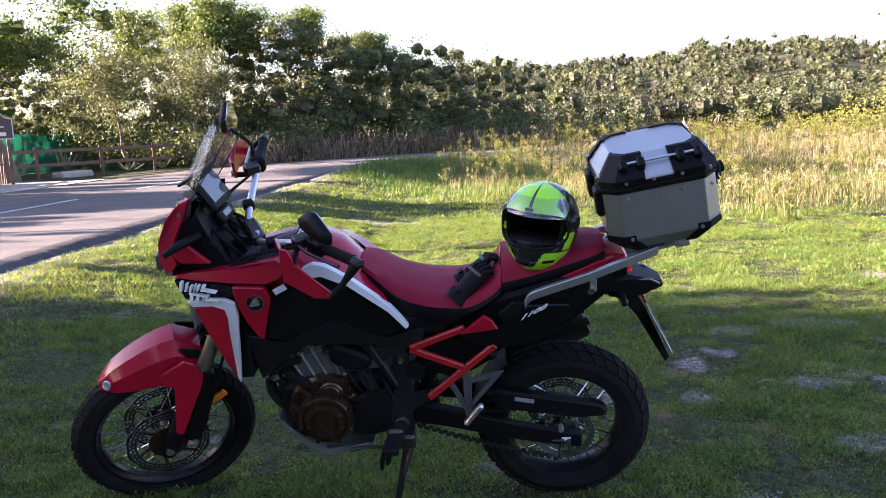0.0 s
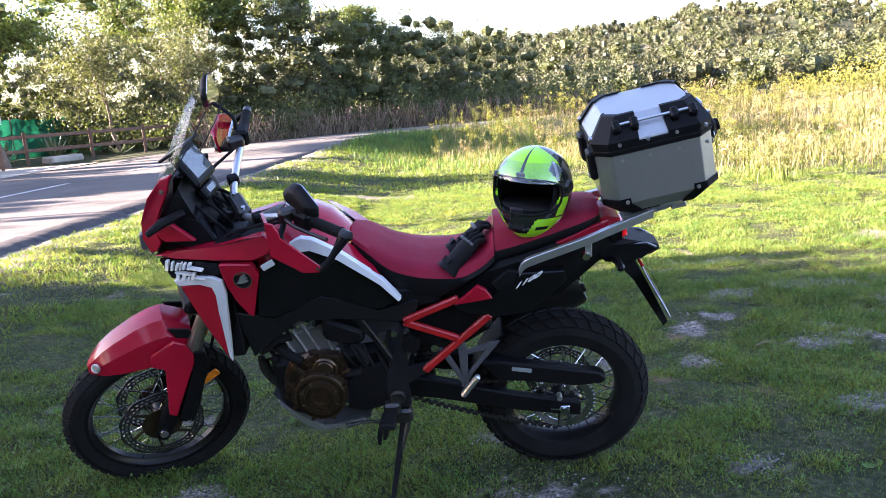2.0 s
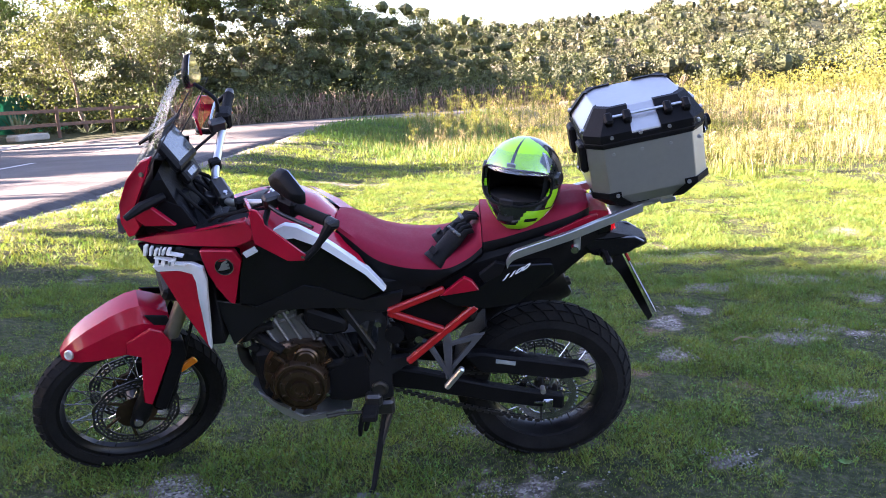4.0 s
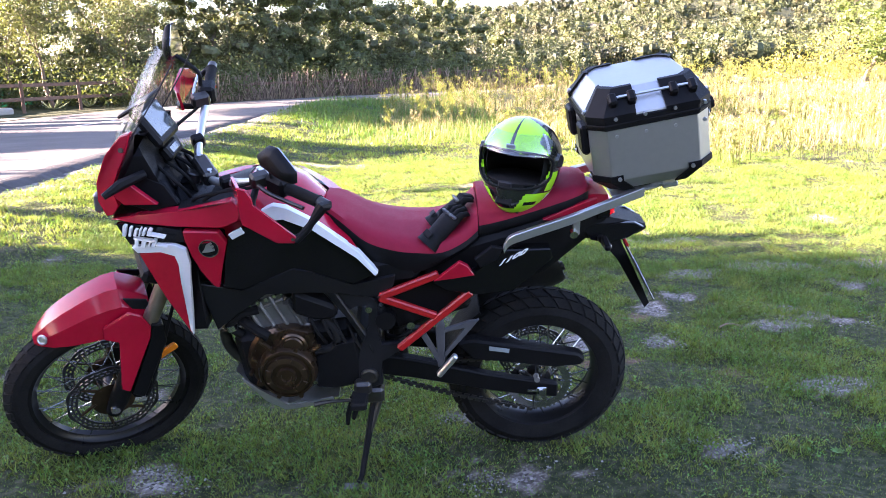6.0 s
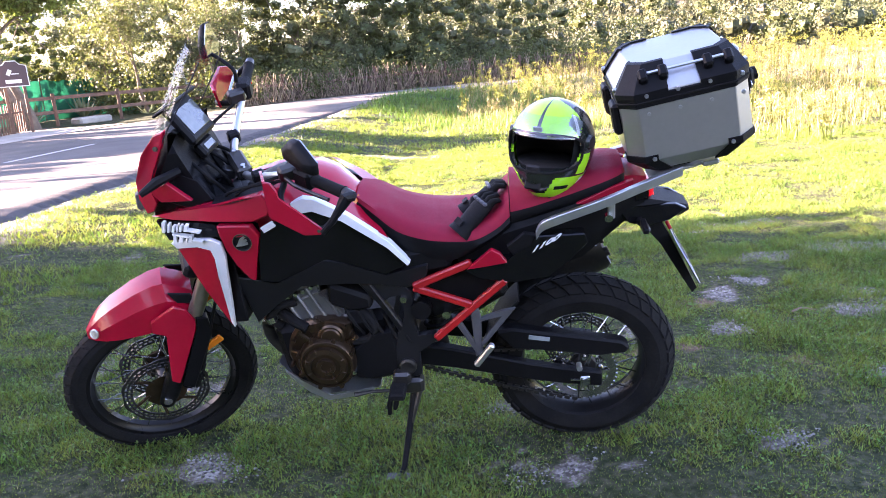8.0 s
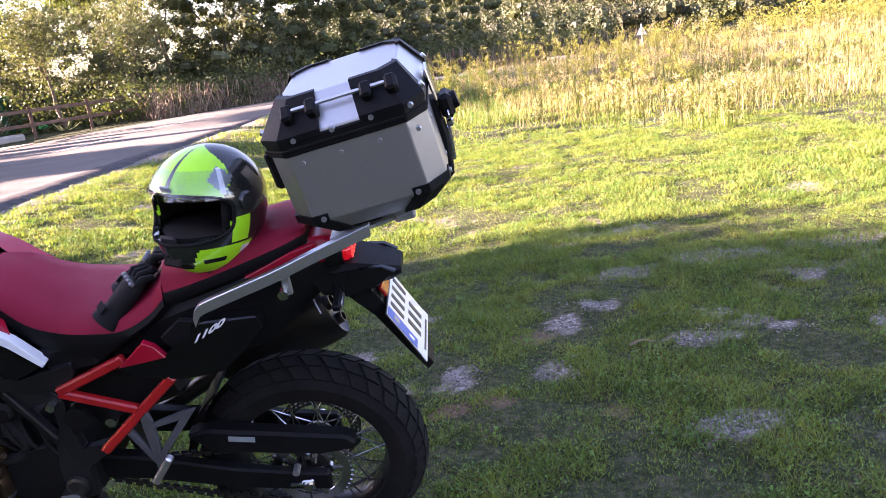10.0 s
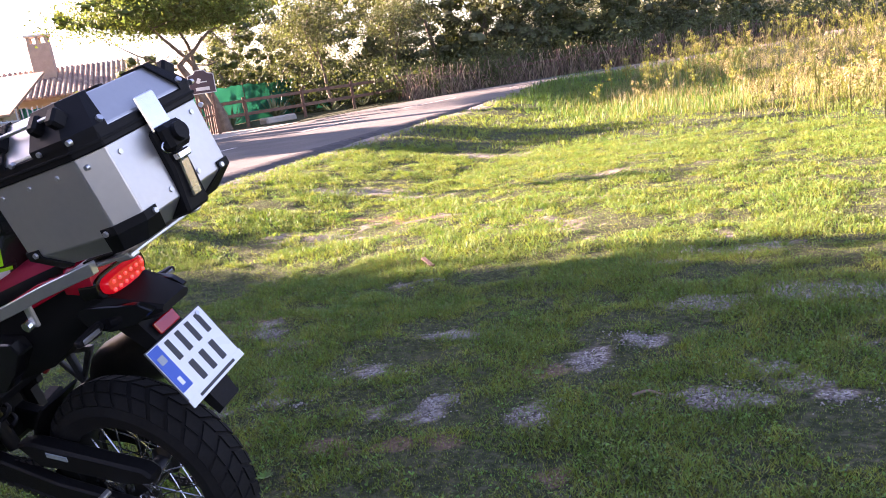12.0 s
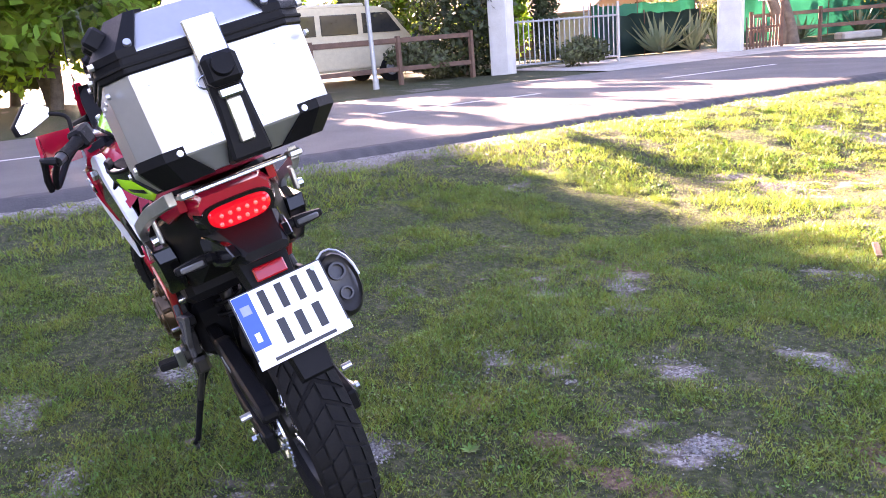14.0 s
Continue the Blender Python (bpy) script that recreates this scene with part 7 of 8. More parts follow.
# front fairing, screen, dash
def nose():
    secs = []
    for z, xf, w, xb in ((0.975, -1.40, 0.075, -1.22), (1.03, -1.425, 0.115, -1.20), (1.10, -1.435, 0.140, -1.18), (1.17, -1.415, 0.150, -1.205), (1.25, -1.365, 0.150, -1.235), (1.31, -1.325, 0.140, -1.255)):
        secs.append([(xb, -w, z), (xf + 0.10, -w, z), (xf + 0.025, -w * 0.62, z), (xf, 0, z), (xf + 0.025, w * 0.62, z), (xf + 0.10, w, z), (xb, w, z)])
    return loft(bmesh.new(), secs)


bpart("front_fairing", nose(), MATT_BLACK, None, "black inner front fairing", 25)
sided("fairing_side", lambda s: panel([(-1.26, 0.156, 1.325), (-1.295, 0.152, 1.315), (-1.355, 0.150, 1.25), (-1.405, 0.128, 1.16), (-1.425, 0.10, 1.09), (-1.40, 0.115, 1.04), (-1.365, 0.15, 1.06), (-1.33, 0.172, 1.10), (-1.35, 0.165, 1.15), (-1.315, 0.168, 1.21), (-1.28, 0.165, 1.27)], s, 0.03), RED, None, "red front fairing side", 20)
sided("fairing_cheek", lambda s: panel([(-1.362, 0.155, 1.135), (-1.277, 0.190, 1.172), (-1.20, 0.205, 1.112), (-1.313, 0.182, 1.105)], s, 0.02, 0.003), RED, None, "red fairing cheek", 20)
for s in (-1, 1):
    bpart("headlight", box(bmesh.new(), (-1.425, s * 0.055, 1.075), (0.03, 0.07, 0.075), Matrix.Rotation(s * radians(28), 3, "Z") @ Matrix.Rotation(radians(8), 3, "Y"), 0.012), CLEAR_LENS, None, "narrow clear headlight")
    ind = bpart("front_indicator", tube(bmesh.new(), [(-1.24, s * 0.15, 1.195), (-1.30, s * 0.20, 1.18), (-1.345, s * 0.235, 1.155)], [0.014, 0.017, 0.010], 8), MATT_BLACK, None, "slim black indicator")
bpart("dash_surround", box(bmesh.new(), (-1.235, 0, 1.315), (0.03, 0.19, 0.14), Matrix.Rotation(radians(-32), 3, "Y"), 0.01), MATT_BLACK, None, "black instrument surround")
TURN = Matrix.Rotation(radians(-32), 3, "Y")
bpart("main_display", box(bmesh.new(), Vector((-1.235, 0, 1.315)) + TURN @ Vector((0.016, 0, 0)), (0.004, 0.15, 0.09), TURN, 0.001), TFT, None, "large dark instrument display")
bpart("lower_display_surround", box(bmesh.new(), (-1.20, 0, 1.222), (0.03, 0.12, 0.05), TURN, 0.008), MATT_BLACK)
bpart("lower_display", box(bmesh.new(), Vector((-1.20, 0, 1.222)) + TURN @ Vector((0.016, 0, 0)), (0.004, 0.075, 0.022), TURN, 0.001), TFT, None, "small lower display")


def screen():
    """A curved clear screen, narrower at the top, with real thickness."""
    rows = []
    for k in range(9):
        f = k / 8
        x, z, w = -1.405 + 0.205 * f + 0.02 * f * f, 1.20 + 0.375 * f, 0.155 - 0.045 * f * f
        z -= 0.012 * (f > 0.95)
        rows.append([(x + 0.085 * (y / 0.155)**2, y, z - 0.02 * (y / 0.155)**2 * f) for y in (w * (-1 + 2 * j / 12) for j in range(13))])
    bm = bmesh.new()
    a = [[bm.verts.new(p) for p in r] for r in rows]
    b = [[bm.verts.new((p[0] + 0.004, p[1], p[2] - 0.002)) for p in r] for r in rows]
    for g in (a, b):
        for r, q in zip(g, g[1:]):
            for j in range(12):
                bm.faces.new((r[j], r[j + 1], q[j + 1], q[j]))
    edge = lambda g: g[0] + [r[-1] for r in g[1:-1]] + g[-1][::-1] + [r[0] for r in g[-2:0:-1]]
    bridge(bm, edge(a), edge(b))
    return bm


bpart("windscreen", screen(), SCREEN, None, "clear curved windscreen", 50).visible_shadow = False
sided("screen_edge", lambda s: tube(bmesh.new(), [(-1.33, s * 0.152, 1.20), (-1.26, s * 0.148, 1.31), (-1.17, s * 0.135, 1.43), (-1.115, s * 0.112, 1.515)], 0.0022, 6), GREY_PLASTIC, None, "dark screen edge")
sided("screen_bolt", lambda s: rod(bmesh.new(), (-1.29, s * 0.145, 1.27), (-1.295, s * 0.165, 1.275), 0.008, None, 8), DARK_STEEL)
bpart("dash_hood", box(bmesh.new(), (-1.27, 0, 1.375), (0.10, 0.18, 0.010), Matrix.Rotation(radians(-28), 3, "Y"), 0.004), MATT_BLACK)


# cockpit: covers, switch and cables between dash and tank
sided("cockpit_panel", lambda s: panel([(-1.33, 0.150, 1.10), (-1.25, 0.152, 1.19), (-1.19, 0.150, 1.16), (-1.15, 0.155, 1.09), (-1.24, 0.160, 1.07)], s, 0.025, 0.005), MATT_BLACK, None, "black cockpit side cover", 20)
sided("cockpit_rib", lambda s: box(bmesh.new(), (-1.205, s * 0.062, 1.145), (0.055, 0.05, 0.075), Matrix.Rotation(radians(-25), 3, "Y"), 0.012), MATT_BLACK, None, "", 30)
bpart("fuse_cover", box(bmesh.new(), (-1.165, 0.01, 1.10), (0.07, 0.10, 0.04), Matrix.Rotation(radians(-14), 3, "Y"), 0.010), GLOSS_BLACK, None, "black fuse cover", 30)
bpart("ignition_switch", lathe(bmesh.new(), [(0.024, 0), (0.024, 0.030), (0.019, 0.034), (0.008, 0.032)], (-1.145, -0.01, 1.115), (0.35, 0, 1), 20), DARK_STEEL, None, "dark ignition switch", 30)
for k in range(4):
    y = -0.09 + 0.06 * k
    bpart("wiring", tube(bmesh.new(), spline([(-1.225, y, 1.20), (-1.16, y * 1.3 - 0.02, 1.165), (-1.13, y * 1.1, 1.09), (-1.16, y * 0.8, 1.03)], 5), 0.006, 7), RUBBER, None, "", 60)
sided("display_key", lambda s: box(bmesh.new(), (-1.212, s * 0.085, 1.275), (0.02, 0.018, 0.03), Matrix.Rotation(radians(-32), 3, "Y"), 0.004), GREY_PLASTIC, None, "", 30)

# handlebar and controls, turned to the left
STEER = Matrix.Translation(STEER_AT) @ Matrix.Rotation(radians(35), 4, STEER_AXIS) @ Matrix.Translation(-STEER_AT)
GUARD = [(-0.923, -0.34, 1.211), (-0.897, -0.345, 1.206), (-0.881, -0.35, 1.18), (-0.884, -0.35, 1.159), (-0.778, -0.365, 1.075), (-0.763, -0.365, 1.062), (-0.77, -0.365, 1.044), (-0.823, -0.36, 1.043), (-0.921, -0.345, 1.099), (-0.923, -0.34, 1.138)]
BAR = spline([(-0.905, -0.44, 1.250), (-0.97, -0.30, 1.245), (-1.06, -0.15, 1.185), (-1.10, -0.06, 1.150), (-1.10, 0.06, 1.150), (-1.06, 0.15, 1.185), (-0.97, 0.30, 1.245), (-0.905, 0.44, 1.250)], 5)
hb = bpart("handlebar", tube(bmesh.new(), BAR, 0.0135, 12), ALU, None, "bare aluminium handlebar", 60, True)
for s in (-1, 1):
    e = Vector((-0.905, s * 0.44, 1.250))
    i = Vector((-0.955, s * 0.335, 1.247))
    d = (e - i).normalized()
    bpart("grip", tube(bmesh.new(), [i, i + d * 0.02, e - d * 0.01, e], [0.021, 0.0185, 0.0185, 0.021], 14), RUBBER, hb, "ribbed black rubber grip", 40, True)
    bpart("bar_end", rod(bmesh.new(), e, e + d * 0.035, 0.018, 0.016, 12), DARK_STEEL, hb, "", 40, True)
    sw = i - d * 0.035
    bpart("switch_block", box(bmesh.new(), sw, (0.055, 0.07, 0.065), Matrix.Rotation(-s * radians(24), 3, "Z"), 0.010), MATT_BLACK, hb, "black switch block", 30, True)
    bpart("switch_button", box(bmesh.new(), sw + Vector((0.027, 0.01 * s, 0.012)), (0.012, 0.026, 0.012), None, 0.003), RED_LENS if s > 0 else GREY_PLASTIC, hb, "", 30, True)
    bpart("lever_clamp", box(bmesh.new(), sw - d * 0.05 + Vector((-0.02, 0, 0.005)), (0.06, 0.04, 0.045), None, 0.008), DARK_STEEL, hb, "", 30, True)
    lev = spline([sw - d * 0.03 + Vector((-0.045, 0, 0)), i + Vector((-0.055, s * 0.0, -0.004)), e + Vector((-0.05, 0, -0.006))], 5)
    bpart("lever", tube(bmesh.new(), lev, 0.0065, 8), STEEL if s > 0 else DARK_STEEL, hb, "hand lever", 50, True)
    loop = spline([e + d * 0.03, e + Vector((-0.05, s * 0.035, -0.045)), e + Vector((-0.10, s * 0.02, -0.08)), i + Vector((-0.11, 0, -0.045)), sw + Vector((-0.06, -0.04 * s, -0.02))], 5)
    hgd = bpart("handguard_bar", tube(bmesh.new(), loop, 0.010, 8), MATT_BLACK, None, "black hand guard frame", 50, True)
    if s < 0:
        bpart("guard_arm", tube(bmesh.new(), [STEER @ (e + d * 0.03), (-0.69, -0.345, 1.15), (-0.73, -0.36, 1.085), (-0.765, -0.362, 1.05)], [0.016, 0.014, 0.011, 0.010], 8), MATT_BLACK, hgd, "black guard arm", 40)
        bpart("guard_front", plate(bmesh.new(), [(-0.923, -0.338, 1.211), (-0.921, -0.343, 1.099), (-0.955, -0.235, 1.095), (-0.968, -0.215, 1.20)], (0.009, 0.002, 0)), RED, hgd, "red guard front", 20)
        bm = plate(bmesh.new(), GUARD, (0, 0.010, 0))
        bpart("handguard_shell", bevel(bm, 0.003), RED, hgd, "red hand guard shell", 20)
        bpart("guard_screw", rod(bmesh.new(), (GUARD[5][0] - 0.012, -0.358, GUARD[5][2] - 0.004), (GUARD[5][0] - 0.012, -0.366, GUARD[5][2] - 0.004), 0.005, None, 8), STEEL, hgd, "", 30)
    else:
        shell = [e + Vector((-0.04, s * 0.060, -0.05)), e + Vector((-0.075, s * 0.056, -0.005)), e + Vector((-0.11, s * 0.02, 0.02)), i + Vector((-0.125, s * 0.0, 0.030)), sw + Vector((-0.11, -0.02 * s, 0.035)), sw + Vector((-0.10, -0.015 * s, -0.04)), i + Vector((-0.12, s * 0.03, -0.075)), e + Vector((-0.085, s * 0.055, -0.085))]
        bpart("handguard_shell", bevel(plate(bmesh.new(), shell, (0.010, 0, 0.0)), 0.003), RED, hgd, "red hand guard shell", 20, True)
    # mirror: a thin angular head with the glass facing the rider
    head = Vector((-1.228, 0.31, 1.502)) if s > 0 else Vector((-0.797, -0.323, 1.282))
    out = [(-0.085, 0.006), (-0.03, 0.042), (0.006, 0.042), (0.086, -0.013), (0.082, -0.046), (0.042, -0.048), (-0.074, -0.020)] if s < 0 else [(-0.060, -0.050), (0.055, -0.058), (0.080, -0.030), (0.030, 0.060), (-0.015, 0.062), (-0.065, -0.005)]
    u = Vector((0.707, -0.707, 0)) if s < 0 else Vector((0.02, 1.0, 0))
    glass = Vector((0.707, 0.707, 0.1)).normalized() if s < 0 else Vector((0.96, 0.0, 0.28)).normalized()
    spot = lambda k, back: [head + u * a * k + Vector((0, 0, b * k)) - glass * back for a, b in out]
    foot = STEER @ (sw + Vector((-0.02, 0, 0.03)))
    mir = bpart("mirror_stem", tube(bmesh.new(), spline([foot, foot + Vector((-0.005, 0, 0.05)), head - glass * 0.02 - u * 0.05 * (s < 0) + Vector((0, 0, -0.03 * (s > 0)))], 5), 0.007, 8), MATT_BLACK, None, "black mirror stem", 50)
    bpart("mirror_head", bevel(loft(bmesh.new(), [spot(0.6, 0.034), spot(0.95, 0.018), spot(1.0, 0.0)]), 0.003), MATT_BLACK, mir, "black angular mirror", 40)
    bpart("mirror_glass", plate(bmesh.new(), spot(0.9, -0.0035), -glass * 0.003), MIRROR, mir, "mirror glass", None)
for k, (a, b) in enumerate((((-1.0, -0.27, 1.23), (-1.18, -0.05, 1.02)), ((-1.0, 0.27, 1.23), (-1.19, 0.06, 1.02)), ((-1.01, -0.25, 1.24), (-1.14, -0.10, 1.0)), ((-1.01, 0.25, 1.24), (-1.15, 0.10, 1.0)))):
    m = (Vector(a) + Vector(b)) / 2 + Vector((-0.09, 0, 0.05))
    bpart("control_cable", tube(bmesh.new(), spline([a, tuple(m), b], 6), 0.005, 6), RUBBER, None, "", 60, True)
bpart("bar_clamp", box(bmesh.new(), (-1.10, 0, 1.15), (0.05, 0.12, 0.05), None, 0.008), DARK_STEEL, None, "handlebar clamp", 30, True)
for y in (-0.085, 0.085):
    bpart("clamp_bolt", rod(bmesh.new(), (-1.10, y * 0.55, 1.172), (-1.10, y * 0.55, 1.182), 0.008, None, 8), STEEL, steer=True)
    bpart("brace_clamp", box(bmesh.new(), (-1.075, y * 1.55, 1.178), (0.04, 0.035, 0.04), None, 0.006), MATT_BLACK, hb, "", 30, True)

# tail: rack, lamp, plate
RACK = Matrix.Rotation(radians(-10), 3, "Y")
for s in (-1, 1):
    rail = [(-0.148, s * 0.195, 0.920), (-0.130, s * 0.198, 0.953), (-0.085, s * 0.20, 0.973), (0.06, s * 0.19, 1.016), (0.16, s * 0.175, 1.048), (0.30, s * 0.14, 1.085)]
    secs = []
    for k, p in enumerate(spline(rail, 4)):
        x, y, z = p
        secs.append([(x, y - 0.010, z - 0.016), (x, y + 0.010, z - 0.016), (x, y + 0.010, z + 0.014), (x, y - 0.010, z + 0.014)])
    gr = bpart("grab_rail", bevel(loft(bmesh.new(), secs), 0.004), ALU, None, "satin aluminium grab rail", 30)
    bpart("rail_bolt", rod(bmesh.new(), (0.075, s * 0.175, 0.965), (0.075, s * 0.195, 0.963), 0.013, None, 10), STEEL, gr, "bright rail bolt")
    bpart("rail_stay", box(bmesh.new(), (0.085, s * 0.175, 0.985), (0.022, 0.012, 0.06), None, 0.003), ALU, gr)
bm = plate(bmesh.new(), [(0.20, -0.14, 1.069), (0.34, -0.125, 1.093), (0.395, -0.10, 1.103), (0.395, 0.10, 1.103), (0.34, 0.125, 1.093), (0.20, 0.14, 1.069)], (0.002, 0, -0.008))
bpart("luggage_rack", bevel(bm, 0.002), ALU, None, "flat aluminium luggage rack", 20)
for y in (-0.095, 0.095):
    bpart("rack_slot", box(bmesh.new(), (0.28, y, 1.086), (0.10, 0.022, 0.004), RACK, 0.001), MATT_BLACK)
sided("rack_lug", lambda s: box(bmesh.new(), (0.385, s * 0.118, 1.098), (0.05, 0.03, 0.016), RACK, 0.004), ALU)
bpart("tail_cowl", hull([(0.06, 0.11, 1.045, 0.97), (0.16, 0.10, 1.055, 0.965), (0.205, 0.085, 1.045, 0.98)], core_ring), RED, None, "red tail cowl", 40)
def lens(x, w, h):
    return [(x, w * math.copysign(abs(math.cos(t))**0.6, math.cos(t)), 0.987 + h * math.copysign(abs(math.sin(t))**0.8, math.sin(t)) + 0.006 * math.cos(t)**2) for t in (2 * math.pi * k / 24 for k in range(24))]


bpart("lamp_bezel", loft(bmesh.new(), [lens(0.17, 0.10, 0.042), lens(0.212, 0.086, 0.036)]), GLOSS_BLACK, None, "black lamp bezel", 40)
lamp = bpart("tail_lamp", loft(bmesh.new(), [lens(0.20, 0.076, 0.029), lens(0.222, 0.073, 0.027), lens(0.230, 0.064, 0.021)]), TAIL_LIT, None, "lit red tail lamp", 40)
for k in range(6):
    for j in (0, 1):
        bpart("lamp_cell", lathe(bmesh.new(), [(0.0055, 0), (0.005, 0.003), (0.002, 0.0045)], (0.230, -0.052 + 0.0205 * k + 0.006 * j, 0.977 + 0.019 * j), (1, 0, 0), 8), LED, lamp)
bpart("rear_mudguard", hull([(0.10, 0.10, 0.985, 0.90), (0.22, 0.085, 0.965, 0.885), (0.32, 0.06, 0.935, 0.895), (0.345, 0.05, 0.925, 0.905)], core_ring), MATT_BLACK, None, "black tail mudguard", 30)
sided("mudguard_wing", lambda s: panel([(0.11, 0.10, 0.955), (0.30, 0.075, 0.945), (0.335, 0.07, 0.925), (0.28, 0.085, 0.895), (0.21, 0.10, 0.885), (0.15, 0.105, 0.90)], s, 0.02, 0.003), GLOSS_BLACK, None, "", 20)
bpart("plate_stalk", loft(bmesh.new(), [[(x0, -w, z), (x1, -w * 0.85, z + 0.015), (x1, w * 0.85, z + 0.015), (x0, w, z)] for x0, x1, w, z in ((0.185, 0.246, 0.07, 0.89), (0.258, 0.292, 0.058, 0.80), (0.337, 0.360, 0.048, 0.66), (0.372, 0.388, 0.042, 0.60))]), MATT_BLACK, None, "black plate carrier", 30)
PLATE = Matrix.Translation((0.335, 0, 0.752)) @ Matrix.Rotation(radians(-27.5), 4, "Y") @ Matrix.Rotation(radians(90), 4, "Z") @ Matrix.Rotation(radians(90), 4, "X")


def on_plate(name, x, y, w, h, lift, mat, parent, label="", turn=0.0):
    """A flat piece on the number plate; x to the right, y up, seen from behind."""
    bm = box(bmesh.new(), (0, 0, 0), (w, h, 0.003), Matrix.Rotation(radians(turn), 3, "Z"), 0.0006)
    bm.transform(PLATE @ Matrix.Translation((x, y, lift)))
    return bpart(name, bm, mat, parent, label, None)


np_ = on_plate("number_plate", 0, 0, 0.226, 0.178, 0.0, PLATE_BLACK, None, "white number plate with dark bars")
on_plate("plate_face", 0, 0.008, 0.218, 0.156, 0.0018, PLATE_WHITE, np_)
on_plate("dealer_strip", 0, -0.078, 0.226, 0.022, 0.0024, PLATE_WHITE, np_)
on_plate("dealer_bar", 0.0, -0.078, 0.15, 0.008, 0.0034, PLATE_BLACK, np_)
on_plate("country_band", -0.088, 0.020, 0.040, 0.128, 0.0028, BLUE, np_, "blue band")
on_plate("country_bar", -0.088, -0.018, 0.012, 0.022, 0.0036, PLATE_WHITE, np_)
on_plate("star_bar", -0.088, 0.048, 0.022, 0.022, 0.0036, HELMET_GREY, np_)
for k in range(4):
    on_plate("digit_bar", -0.042 + 0.041 * k, 0.048, 0.017, 0.058, 0.0034, PLATE_BLACK, np_)
for k in range(3):
    on_plate("letter_bar", -0.028 + 0.043 * k, -0.028, 0.019, 0.058, 0.0034, PLATE_BLACK, np_)
bm = rod(bmesh.new(), (0, 0, 0), (0, 0, 0.006), 0.006, None, 8)
bm.transform(PLATE @ Matrix.Translation((0.088, 0.075, 0.002)))
bpart("plate_screw", bm, ALU, np_)
bm = box(bmesh.new(), (0, 0, 0), (0.075, 0.034, 0.012), None, 0.003)
bm.transform(PLATE @ Matrix.Translation((0.0, 0.112, 0.004)))
bpart("rear_reflector", bm, RED_LENS, None, "red rear reflector")
for s in (-1, 1):
    st = bpart("rear_indicator", tube(bmesh.new(), [(0.18, s * 0.07, 0.905), (0.185, s * 0.115, 0.905)], [0.014, 0.012], 8), MATT_BLACK, None, "slim clear indicator on a black stalk")
    bm = loft(bmesh.new(), [[(0.17 + 0.5 * a * 0.018, s * (0.11 + 0.075 * f), 0.905 + 0.015 * b * (1 - 0.5 * f * f)) for a, b in ((-1, -1), (1, -1), (1, 1), (-1, 1))] for f in (0, 0.3, 0.8, 1.0)])
    bm.transform(Matrix.Translation((0.02, 0, 0)))
    bpart("indicator_body", bevel(bm, 0.003), MATT_BLACK, st, "", 40)
    bm = box(bmesh.new(), (0.2015, s * 0.145, 0.905), (0.006, 0.056, 0.014), None, 0.003)
    bpart("indicator_lens", bm, CLEAR_LENS, st, "clear indicator lens", 40)

# ---- aluminium top case on the rack ----
CASE = BIKE @ pose(0.293, 0, 1.108, 0, -10, 0) @ Matrix.Translation((0.035, 0.014, 0))
case = thing("top_case", "aluminium top case with black plastic corners", "luggage case", CASE)


def octagon(lx, ly, c, z, sx=0.0):
    """Plan of the case: a rectangle with cut corners."""
    return [(-lx + sx, -ly + c, z), (-lx + c + sx, -ly, z), (lx - c + sx, -ly, z), (lx + sx, -ly + c, z), (lx + sx, ly - c, z), (lx - c + sx, ly, z), (-lx + c + sx, ly, z), (-lx + sx, ly - c, z)]


def cpart(name, bm, mat, label="", smooth=20, parent=None):
    return part(name, bm, mat, parent or case, label, smooth)


HX, HY, CUT = 0.182, 0.197, 0.046
TOP = (0.136, 0.140, 0.034, 0.314, 0.006)
body = cpart("body", bevel(loft(bmesh.new(), [octagon(HX - 0.050, HY - 0.032, 0.038, 0.0), octagon(HX, HY, CUT, 0.042), octagon(HX, HY, CUT, 0.209)]), 0.0025), ALU_CASE, "plain aluminium case body", 10)
lid = cpart("lid", bevel(loft(bmesh.new(), [octagon(HX, HY, CUT, 0.236), octagon(HX, HY, CUT, 0.246), octagon(*TOP)]), 0.0025), ALU_CASE, "bevelled aluminium lid", 10)
cpart("lid_band", bevel(loft(bmesh.new(), [octagon(HX + 0.004, HY + 0.004, CUT, 0.208), octagon(HX + 0.004, HY + 0.004, CUT, 0.242)]), 0.003), MATT_BLACK, "black band round the lid", 10, lid)
cpart("lid_seal", bevel(loft(bmesh.new(), [octagon(HX + 0.007, HY + 0.007, CUT, 0.220), octagon(HX + 0.007, HY + 0.007, CUT, 0.226)]), 0.001), RUBBER, "", 10, lid)


